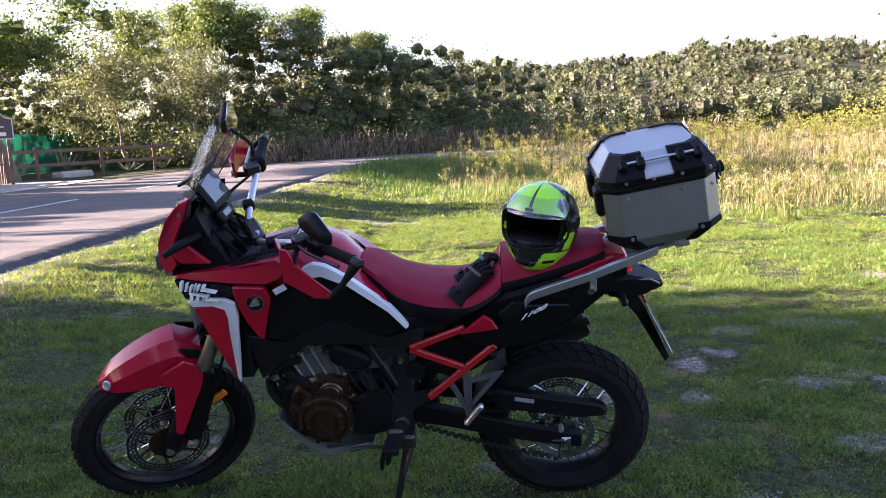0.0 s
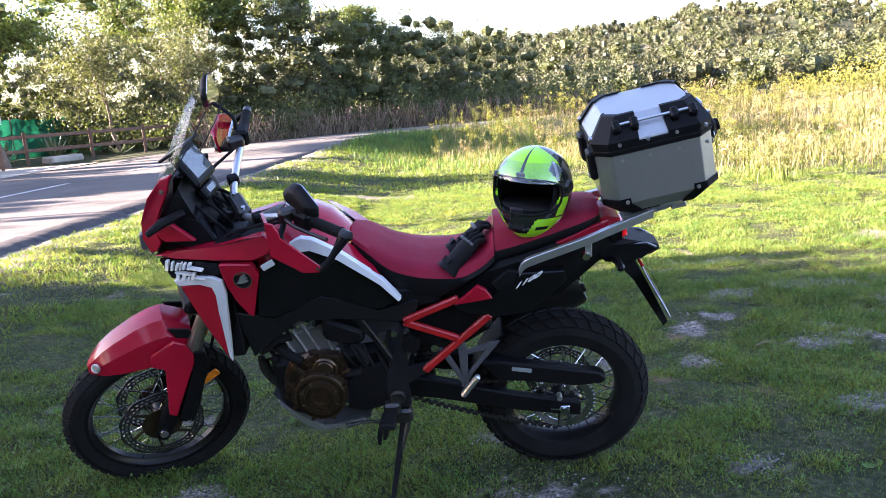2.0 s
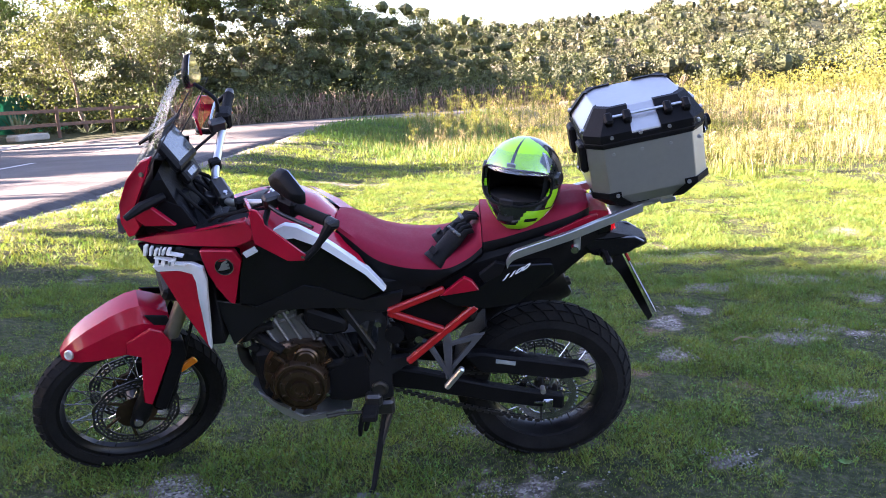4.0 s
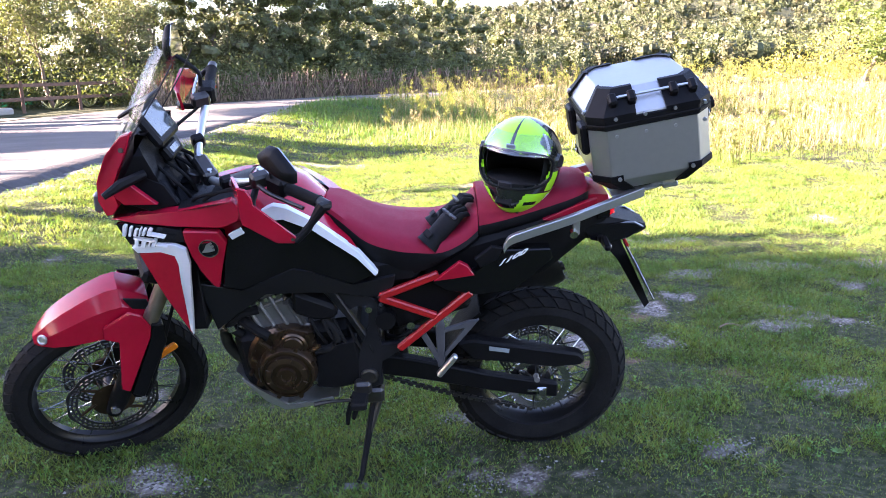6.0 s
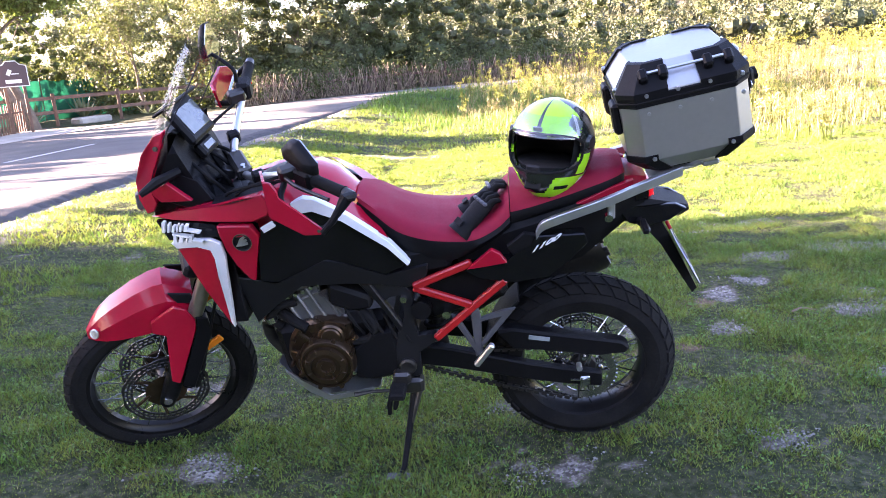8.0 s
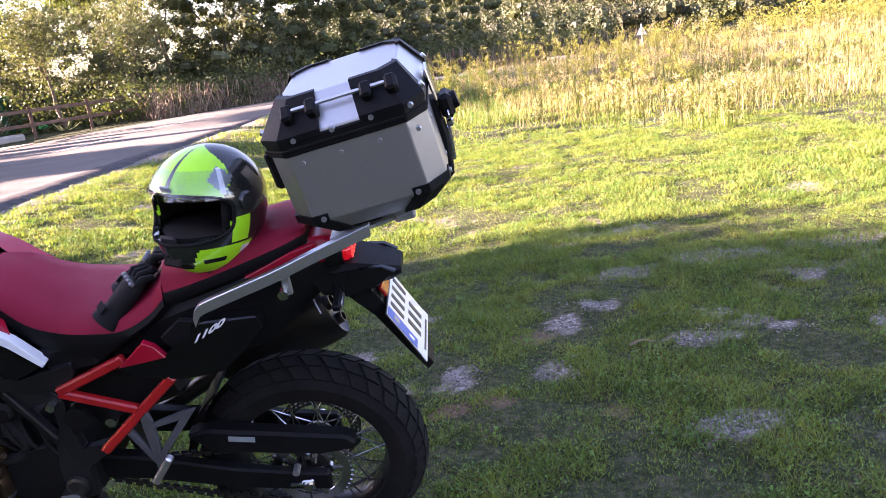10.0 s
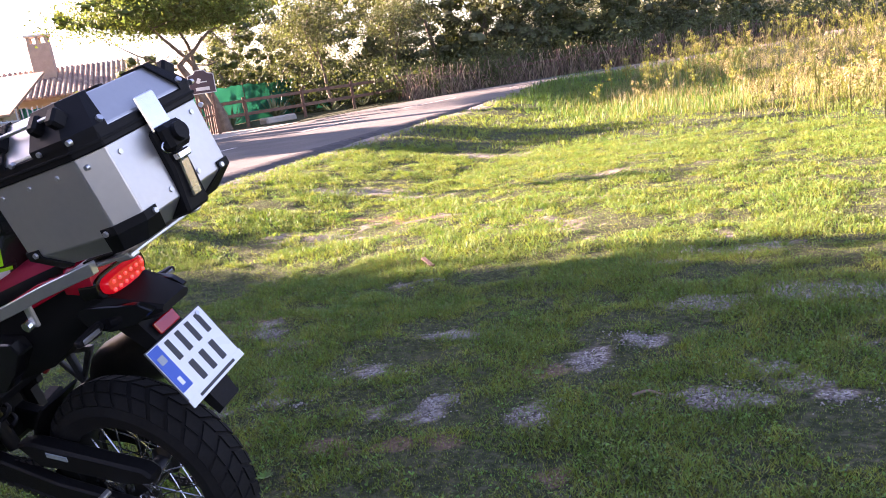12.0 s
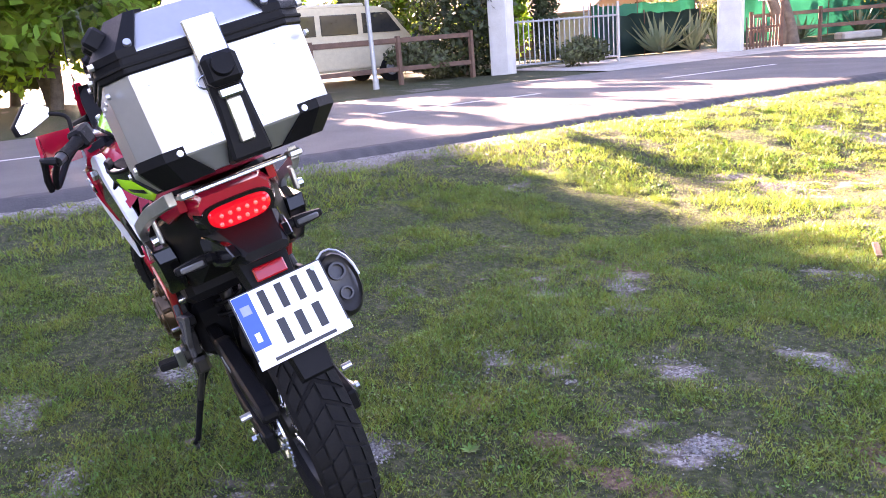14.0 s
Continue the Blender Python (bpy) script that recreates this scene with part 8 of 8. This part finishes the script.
def lid_corner(sx, sy):
    """Folded black cover over one lid corner, running along the side towards the middle."""
    lx, ly, c = HX + 0.006, HY + 0.006, CUT
    tx, ty, k, tz, o = TOP[0] + 0.006, TOP[1] + 0.006, TOP[2], TOP[3] + 0.005, TOP[4]
    low = [(sx * 0.045, sy * ly), (sx * (lx - c), sy * ly), (sx * lx, sy * (ly - c)), (sx * lx, sy * (ly - c - 0.035))]
    high = [(sx * 0.040, sy * ty), (sx * (tx - k) + o, sy * ty), (sx * tx + o, sy * (ty - k)), (sx * tx + o, sy * (ty - k - 0.02))]
    lip = [(x - sx * 0.012 if n else x, y - sy * 0.014) for n, (x, y) in enumerate(high)]
    bm = bmesh.new()
    rows = [[bm.verts.new((x, y, z)) for x, y in r] for r, z in ((low, 0.238), (low, 0.252), (high, tz), (lip, tz + 0.001))]
    for a, b in zip(rows, rows[1:]):
        for n in range(3):
            bm.faces.new((a[n], a[n + 1], b[n + 1], b[n]))
    bmesh.ops.recalc_face_normals(bm, faces=bm.faces[:])
    bmesh.ops.solidify(bm, geom=bm.faces[:], thickness=0.005)
    return bm


def base_corner(sx, sy):
    """Folded black cover over one lower corner of the case."""
    ox, oy, c = HX + 0.004, HY + 0.004, CUT
    lx, ly, k = HX - 0.046, HY - 0.028, 0.038
    wide = [(sx * (ox - c - 0.04), sy * oy), (sx * (ox - c), sy * oy), (sx * ox, sy * (oy - c)), (sx * ox, sy * (oy - c - 0.04))]
    low = [(sx * (lx - k - 0.035), sy * ly), (sx * (lx - k), sy * ly), (sx * lx, sy * (ly - k)), (sx * lx, sy * (ly - k - 0.06))]
    bm = bmesh.new()
    rows = [[bm.verts.new((x, y, z)) for x, y in r] for r, z in ((wide, 0.060), (wide, 0.041), (low, -0.004))]
    for a, b in zip(rows, rows[1:]):
        for n in range(3):
            bm.faces.new((a[n], a[n + 1], b[n + 1], b[n]))
    bmesh.ops.recalc_face_normals(bm, faces=bm.faces[:])
    bmesh.ops.solidify(bm, geom=bm.faces[:], thickness=0.005)
    return bm


for sx in (-1, 1):
    for sy in (-1, 1):
        k = cpart("corner_guard", base_corner(sx, sy), MATT_BLACK, "black plastic lower corner", 20)
        for q in ((sx * (HX - 0.070), sy * (HY + 0.006), 0.049), (sx * (HX + 0.006), sy * (HY - 0.072), 0.049)):
            d = Vector((0, sy * 0.006, 0)) if abs(q[1]) > HY else Vector((sx * 0.006, 0, 0))
            cpart("rivet", rod(bmesh.new(), Vector(q) - d, Vector(q) + d * 0.5, 0.0075, 0.006, 10), ALU, "", 40, k)
for s in (-1, 1):
    for sx in (-1, 1):
        br = cpart("lid_corner", lid_corner(sx, s), MATT_BLACK, "black lid corner", 20)
        for x in ((0.062, 0.118) if sx > 0 else (-0.118, -0.062)):
            cpart("strap_eye", box(bmesh.new(), (x + 0.012, s * (HY - 0.022), 0.290), (0.026, 0.040, 0.036), Matrix.Rotation(-s * radians(40), 3, "X"), 0.006), MATT_BLACK, "", 20, br)
        cpart("rivet", rod(bmesh.new(), (sx * (HX - 0.004), s * (HY - 0.066), 0.256), (sx * (HX + 0.008), s * (HY - 0.066), 0.262), 0.0085, 0.007, 12), ALU, "", 40, br)
    cpart("strap_rail", tube(bmesh.new(), [(-0.098, s * (HY - 0.020), 0.299), (0.128, s * (HY - 0.020), 0.299)], 0.0045, 8), ALU, "thin aluminium strap rail", 40)
    for x in (-0.107, -0.019, 0.069, 0.157):
        cpart("rivet", rod(bmesh.new(), (x, s * (HY + 0.001), 0.242), (x, s * (HY + 0.011), 0.242), 0.0068, 0.0055, 10), ALU, "", 40)
        cpart("rivet", rod(bmesh.new(), (x, s * (HY - 0.004), 0.186), (x, s * (HY + 0.003), 0.186), 0.0065, 0.005, 10), ALU, "", 40)
    for x in (-0.05, 0.06):
        cpart("rivet", rod(bmesh.new(), (x, s * (HY - 0.012), 0.055), (x, s * (HY - 0.003), 0.055), 0.0065, 0.005, 10), ALU, "", 40)
    for a, b in (((0.045, 0.105), (0.068, 0.088)), ((0.068, 0.088), (0.108, 0.096)), ((-0.085, 0.055), (-0.045, 0.060))):
        cpart("pressed_line", tube(bmesh.new(), [(a[0], s * (HY - 0.0035), a[1]), (b[0], s * (HY - 0.0035), b[1])], 0.0016, 5), STEEL, "", 40)
for y in (-0.085, 0.085):
    for z in (0.185, 0.065):
        cpart("rivet", rod(bmesh.new(), (HX - 0.012, y * (1.45 if z > 0.1 else 0.6), z), (HX + 0.003, y * (1.45 if z > 0.1 else 0.6), z), 0.0075, 0.006, 10), ALU, "", 40)
# front hinges and rear latch
for y in (-0.12, 0.12):
    cpart("hinge", box(bmesh.new(), (-HX - 0.010, y * 0.85, 0.170), (0.026, 0.075, 0.095), None, 0.008), MATT_BLACK, "black moulded hinge", 30)
latch = cpart("latch_base", bevel(loft(bmesh.new(), [[(HX - 0.06, -0.042, -0.004), (HX + 0.004, -0.040, -0.002), (HX + 0.004, 0.040, -0.002), (HX - 0.06, 0.042, -0.004)], [(HX - 0.012, -0.036, 0.10), (HX + 0.018, -0.032, 0.10), (HX + 0.018, 0.032, 0.10), (HX - 0.012, 0.036, 0.10)], [(HX - 0.008, -0.034, 0.19), (HX + 0.014, -0.030, 0.19), (HX + 0.014, 0.030, 0.19), (HX - 0.008, 0.034, 0.19)]]), 0.006), MATT_BLACK, "black rear latch", 30)
cpart("latch_plate", bevel(plate(bmesh.new(), [(HX + 0.020, -0.032, 0.185), (HX + 0.020, 0.032, 0.185), (HX + 0.014, 0.032, 0.268), (HX + 0.014, -0.032, 0.268)], (-0.008, 0, -0.002)), 0.003), STEEL, "folded bright steel catch", 20, latch)
cpart("lock_knob", box(bmesh.new(), (HX + 0.034, 0, 0.165), (0.032, 0.068, 0.060), None, 0.010), MATT_BLACK, "black lock housing", 30, latch)
cpart("lock_barrel", rod(bmesh.new(), (HX + 0.045, 0.0, 0.168), (HX + 0.062, 0.0, 0.170), 0.022, 0.020, 14), MATT_BLACK, "", 30, latch)
cpart("latch_tongue", box(bmesh.new(), (HX + 0.017, 0, 0.070), (0.012, 0.030, 0.085), Matrix.Rotation(radians(8), 3, "Y"), 0.003), STEEL, "bright steel tongue", 20, latch)
cpart("tongue_hook", box(bmesh.new(), (HX + 0.030, 0, 0.122), (0.016, 0.044, 0.018), None, 0.003), STEEL, "", 20, latch)
cpart("key_ring", tube(bmesh.new(), [(HX + 0.035, -0.035 - 0.016 * math.sin(t), 0.150 - 0.012 * math.cos(t)) for t in (0.4 * k for k in range(10))], 0.002, 5), STEEL, "", 40, latch)


# ---- helmet on the pillion seat ----
def helmet():
    HM = BIKE @ pose(-0.078, -0.055, 1.186) @ pose(0, 0, 0, -10, 4, -24)
    h = thing("helmet", "fluorescent green and black full-face helmet", "helmet", HM)
    RX, RY, RZ = 0.128, 0.152, 0.140
    def shape(az, el, k=1.0):
        """az 0 is the face, el the height angle."""
        x, y, z = math.cos(el) * math.sin(az), -math.cos(el) * math.cos(az), math.sin(el)
        front = max(0.0, math.cos(az))
        low = max(0.0, -el)
        bulge = 1 + 0.20 * front**3 * min(1, low / 0.7) + 0.02 * front
        narrow = 1 - 0.10 * min(1, low)**2
        zz = RZ * z * (1.30 if z < 0 else 0.94)
        return Vector((RX * k * x * narrow * (1 - 0.10 * front**4 * min(1, low)), RY * k * y * bulge * (0.98 if y > 0 else 1), zz * k - 0.01))
    NA, NE = 128, 80
    lo, hi = radians(-62), radians(90)
    bm = bmesh.new()
    grid = [[bm.verts.new(shape(2 * math.pi * i / NA - math.pi, lo + (hi - lo) * j / NE)) for i in range(NA)] for j in range(NE)]
    pole = bm.verts.new(shape(0, hi))
    def port(az, el):
        """The eye opening, with rounded ends."""
        return (az / 1.16)**4 + ((el + 0.03) / (0.37 - 0.05 * abs(az)))**4 < 1
    for j in range(NE - 1):
        for i in range(NA):
            az, el = 2 * math.pi * (i + 0.5) / NA - math.pi, lo + (hi - lo) * (j + 0.5) / NE
            if port(az, el):
                continue
            f = bm.faces.new((grid[j][i], grid[j][(i + 1) % NA], grid[j + 1][(i + 1) % NA], grid[j + 1][i]))
            a = abs(az)
            k = 1
            if a < 0.78 + 0.45 * math.sin(el * 2.2) and el > 0.2 and not (a < 0.05 and el > 0.45):
                k = 0
            if el < -0.48 and 0.30 + 0.5 * (el + 1.05) < a < 1.15 + 0.9 * (el + 1.05):
                k = 0
            if el < -0.88 and a < 1.0:
                k = 0
            if -0.80 < el < -0.70 and 0.62 < a < 1.1:
                k = 1
            if -0.45 < el < -0.1 and 1.15 < a < 1.45:
                k = 0
            if 0.75 < a < 1.35 and 0.35 < el < 0.85 and abs(a - 1.02) + abs(el - 0.6) < 0.26:
                k = 2
            if 0.98 < a < 1.06 and 0.3 < el < 0.8:
                k = 3
            if 1.35 < a < 1.55 and -0.75 < el < -0.55:
                k = 3
            f.material_index = k
    for i in range(NA):
        f = bm.faces.new((grid[NE - 1][i], grid[NE - 1][(i + 1) % NA], pole))
        f.material_index = 0 if abs(2 * math.pi * (i + 0.5) / NA - math.pi) < 1.2 else 1
    bmesh.ops.recalc_face_normals(bm, faces=bm.faces[:])
    bmesh.ops.solidify(bm, geom=bm.faces[:], thickness=0.012)
    shell = part("shell", bm, NEON, h, "green and black painted shell", 40)
    for m in (HELMET_DARK, HELMET_GREY, PLATE_WHITE):
        shell.data.materials.append(m)
    bm = bmesh.new()
    rows = [[bm.verts.new(shape(2 * math.pi * i / 32 - math.pi, lo + 0.05 + (hi - lo - 0.05) * j / 16, 0.86)) for i in range(32)] for j in range(16)]
    for j in range(15):
        for i in range(32):
            az, el = 2 * math.pi * (i + 0.5) / 32 - math.pi, lo + 0.05 + (hi - lo - 0.05) * (j + 0.5) / 16
            if (az / 0.98)**4 + ((el + 0.06) / 0.38)**4 < 1:
                continue
            bm.faces.new((rows[j][i], rows[j][(i + 1) % 32], rows[j + 1][(i + 1) % 32], rows[j + 1][i]))
    bm.faces.new(rows[15])
    bm.faces.new(rows[4])
    part("lining", bm, LINING, h, "dark padded lining", 60)
    rim = [shape(1.16 * math.copysign(abs(math.cos(t))**0.5, math.cos(t)), -0.03 + (0.37 - 0.05 * abs(1.16 * math.cos(t))) * math.copysign(abs(math.sin(t))**0.5, math.sin(t)), 1.003) for t in (2 * math.pi * k / 48 for k in range(49))]
    part("port_seal", tube(bmesh.new(), rim, 0.0045, 6, False), RUBBER, h, "black eye-port seal", 60)
    part("chin_vent", box(bmesh.new(), shape(0, -0.66, 0.99), (0.052, 0.008, 0.030), Matrix.Rotation(radians(-20), 3, "X"), 0.005), MATT_BLACK, h, "black chin vent", 30)
    part("nose_guard", box(bmesh.new(), shape(0, -0.36, 0.95), (0.045, 0.010, 0.026), Matrix.Rotation(radians(15), 3, "X"), 0.006), GREY_PLASTIC, h, "grey breath guard", 30)
    bm = bmesh.new()
    va = [[shape(-1.25 + 2.5 * i / 20, 0.24 + 0.52 * j / 8, 1.032) for i in range(21)] for j in range(9)]
    a = [[bm.verts.new(p) for p in r] for r in va]
    b = [[bm.verts.new(p * 0.985) for p in r] for r in va]
    for g in (a, b):
        for r, q in zip(g, g[1:]):
            for i in range(20):
                bm.faces.new((r[i], r[i + 1], q[i + 1], q[i]))
    edge = lambda g: g[0] + [r[-1] for r in g[1:-1]] + g[-1][::-1] + [r[0] for r in g[-2:0:-1]]
    bridge(bm, edge(a), edge(b))
    part("visor", bm, VISOR, h, "clear visor raised over the brow", 50).visible_shadow = False
    for s in (-1, 1):
        p = shape(s * 1.42, 0.12, 1.0)
        part("visor_pivot", rod(bmesh.new(), p * 0.97, p * 1.06, 0.024, 0.02, 16), HELMET_DARK, h, "visor pivot cover", 30)
    part("chin_strap", tube(bmesh.new(), [(-0.06, -0.02, -0.13), (-0.02, -0.05, -0.165), (0.03, -0.06, -0.17)], 0.007, 6), LINING, h, "", 50)
    part("emblem", box(bmesh.new(), shape(0, 0.42, 1.005), (0.028, 0.006, 0.022), Matrix.Rotation(radians(24), 3, "X"), 0.002), HELMET_GREY, h, "small silver emblem", None)


helmet()


# ---- gloves on the rider's seat ----
def glove(m, label, flip):
    g = thing("glove", label, "glove", m, group="pair of gloves")
    cuff = []
    for f, w, hgt in ((0.0, 0.062, 0.040), (0.25, 0.058, 0.036), (0.5, 0.048, 0.026), (0.62, 0.050, 0.027), (1.0, 0.052, 0.026)):
        cuff.append([(-0.16 + 0.16 * f, w * math.cos(t), 0.035 + hgt * math.sin(t)) for t in (2 * math.pi * k / 16 for k in range(16))])
    part("cuff", loft(bmesh.new(), cuff, caps=False), GLOVE, g, "wide open black cuff", 60)
    inner = [[(x, y * 0.9, 0.035 + (z - 0.035) * 0.9) for x, y, z in r] for r in cuff[:3]]
    part("cuff_lining", loft(bmesh.new(), inner, caps=False), LINING, g, "", 60)
    palm = [[(x, w * math.cos(t), 0.035 + hg * math.sin(t)) for t in (2 * math.pi * k / 14 for k in range(14))] for x, w, hg in ((-0.01, 0.050, 0.026), (0.04, 0.054, 0.026), (0.085, 0.052, 0.022), (0.10, 0.045, 0.016))]
    part("palm", loft(bmesh.new(), palm), GLOVE, g, "black leather palm", 60)
    for k in range(4):
        y = -0.038 + 0.025 * k
        l = (0.075, 0.09, 0.085, 0.07)[k]
        part("finger", tube(bmesh.new(), [(0.085, y, 0.038), (0.085 + l * 0.5, y * 1.1, 0.042), (0.085 + l, y * 1.15, 0.022)], [0.0145, 0.0135, 0.011], 10), GLOVE, g, "", 60)
        part("knuckle_guard", lathe(bmesh.new(), [(0.012, 0), (0.011, 0.006), (0.006, 0.010)], (0.078, y, 0.056), (0.2, 0, 1), 10), GLOVE_GREY, g, "grey hard knuckle", 40)
    part("thumb", tube(bmesh.new(), [(0.02, flip * 0.045, 0.032), (0.06, flip * 0.075, 0.030), (0.095, flip * 0.08, 0.024)], [0.016, 0.015, 0.011], 10), GLOVE, g, "", 60)
    part("cuff_tab", box(bmesh.new(), (-0.10, 0.0, 0.072), (0.04, 0.05, 0.006), None, 0.002), GLOVE, g, "black closing tab", 30)


glove(BIKE @ pose(-0.318, -0.095, 0.945, 14, -40, 26) @ Matrix.Diagonal((0.52, 0.70, 0.95, 1)), "black leather glove with grey knuckles on the seat", 1)
glove(BIKE @ pose(-0.290, -0.030, 0.965, -8, -36, 14) @ Matrix.Diagonal((0.50, 0.68, 0.9, 1)), "second black leather glove tucked behind the first", -1)


# ---- on the ground ----
def twig(x, y, turn, l, label):
    ob = part("fallen_twig", box(bmesh.new(), (0, 0, 0.018), (l, 0.035, 0.016), Matrix.Rotation(radians(4), 3, "Y"), 0.004), WOOD, None) if l > 0.2 else part("fallen_twig", tube(bmesh.new(), spline([(-l / 2, 0, 0.015), (0, 0.015, 0.022), (l / 2, -0.01, 0.012)], 3), [0.006 if k < 5 else 0.004 for k in range(7)], 5), TWIG, None, "", 40)
    ob.matrix_world = at(x, y, turn)
    tagged(ob, label, "twig", group="fallen twigs")


twig(-0.55, 3.28, -50, 0.22, "dry brown twig lying on the sunlit grass")
twig(1.23, 1.18, 10, 0.12, "curled pale dead leaf stalk in the shade")


def rosette(x, y, r, label):
    q = []
    for k in range(9):
        t = 0.7 * k
        d, s = np.array([math.cos(t), math.sin(t), 0.35]), np.array([-math.sin(t), math.cos(t), 0]) * r * 0.22
        q.append([np.zeros(3), d * r * 0.5 + s, d * r, d * r * 0.5 - s])
    ob = new("weed", leaf_mesh("weed", np.array(q), CLOVER))
    ob.matrix_world = at(x, y, 0, 0.42)
    tagged(ob, label, "weed", group="broad-leaved weeds")


for x, y, r in ((-0.05, 0.46, 0.09), (0.73, 1.43, 0.08), (1.1, -0.2, 0.07), (-1.4, 1.2, 0.08), (0.4, 2.2, 0.08), (-2.4, 0.6, 0.09), (2.1, 0.3, 0.07)):
    rosette(x, y, r, "small broad-leaved weed in the short grass")
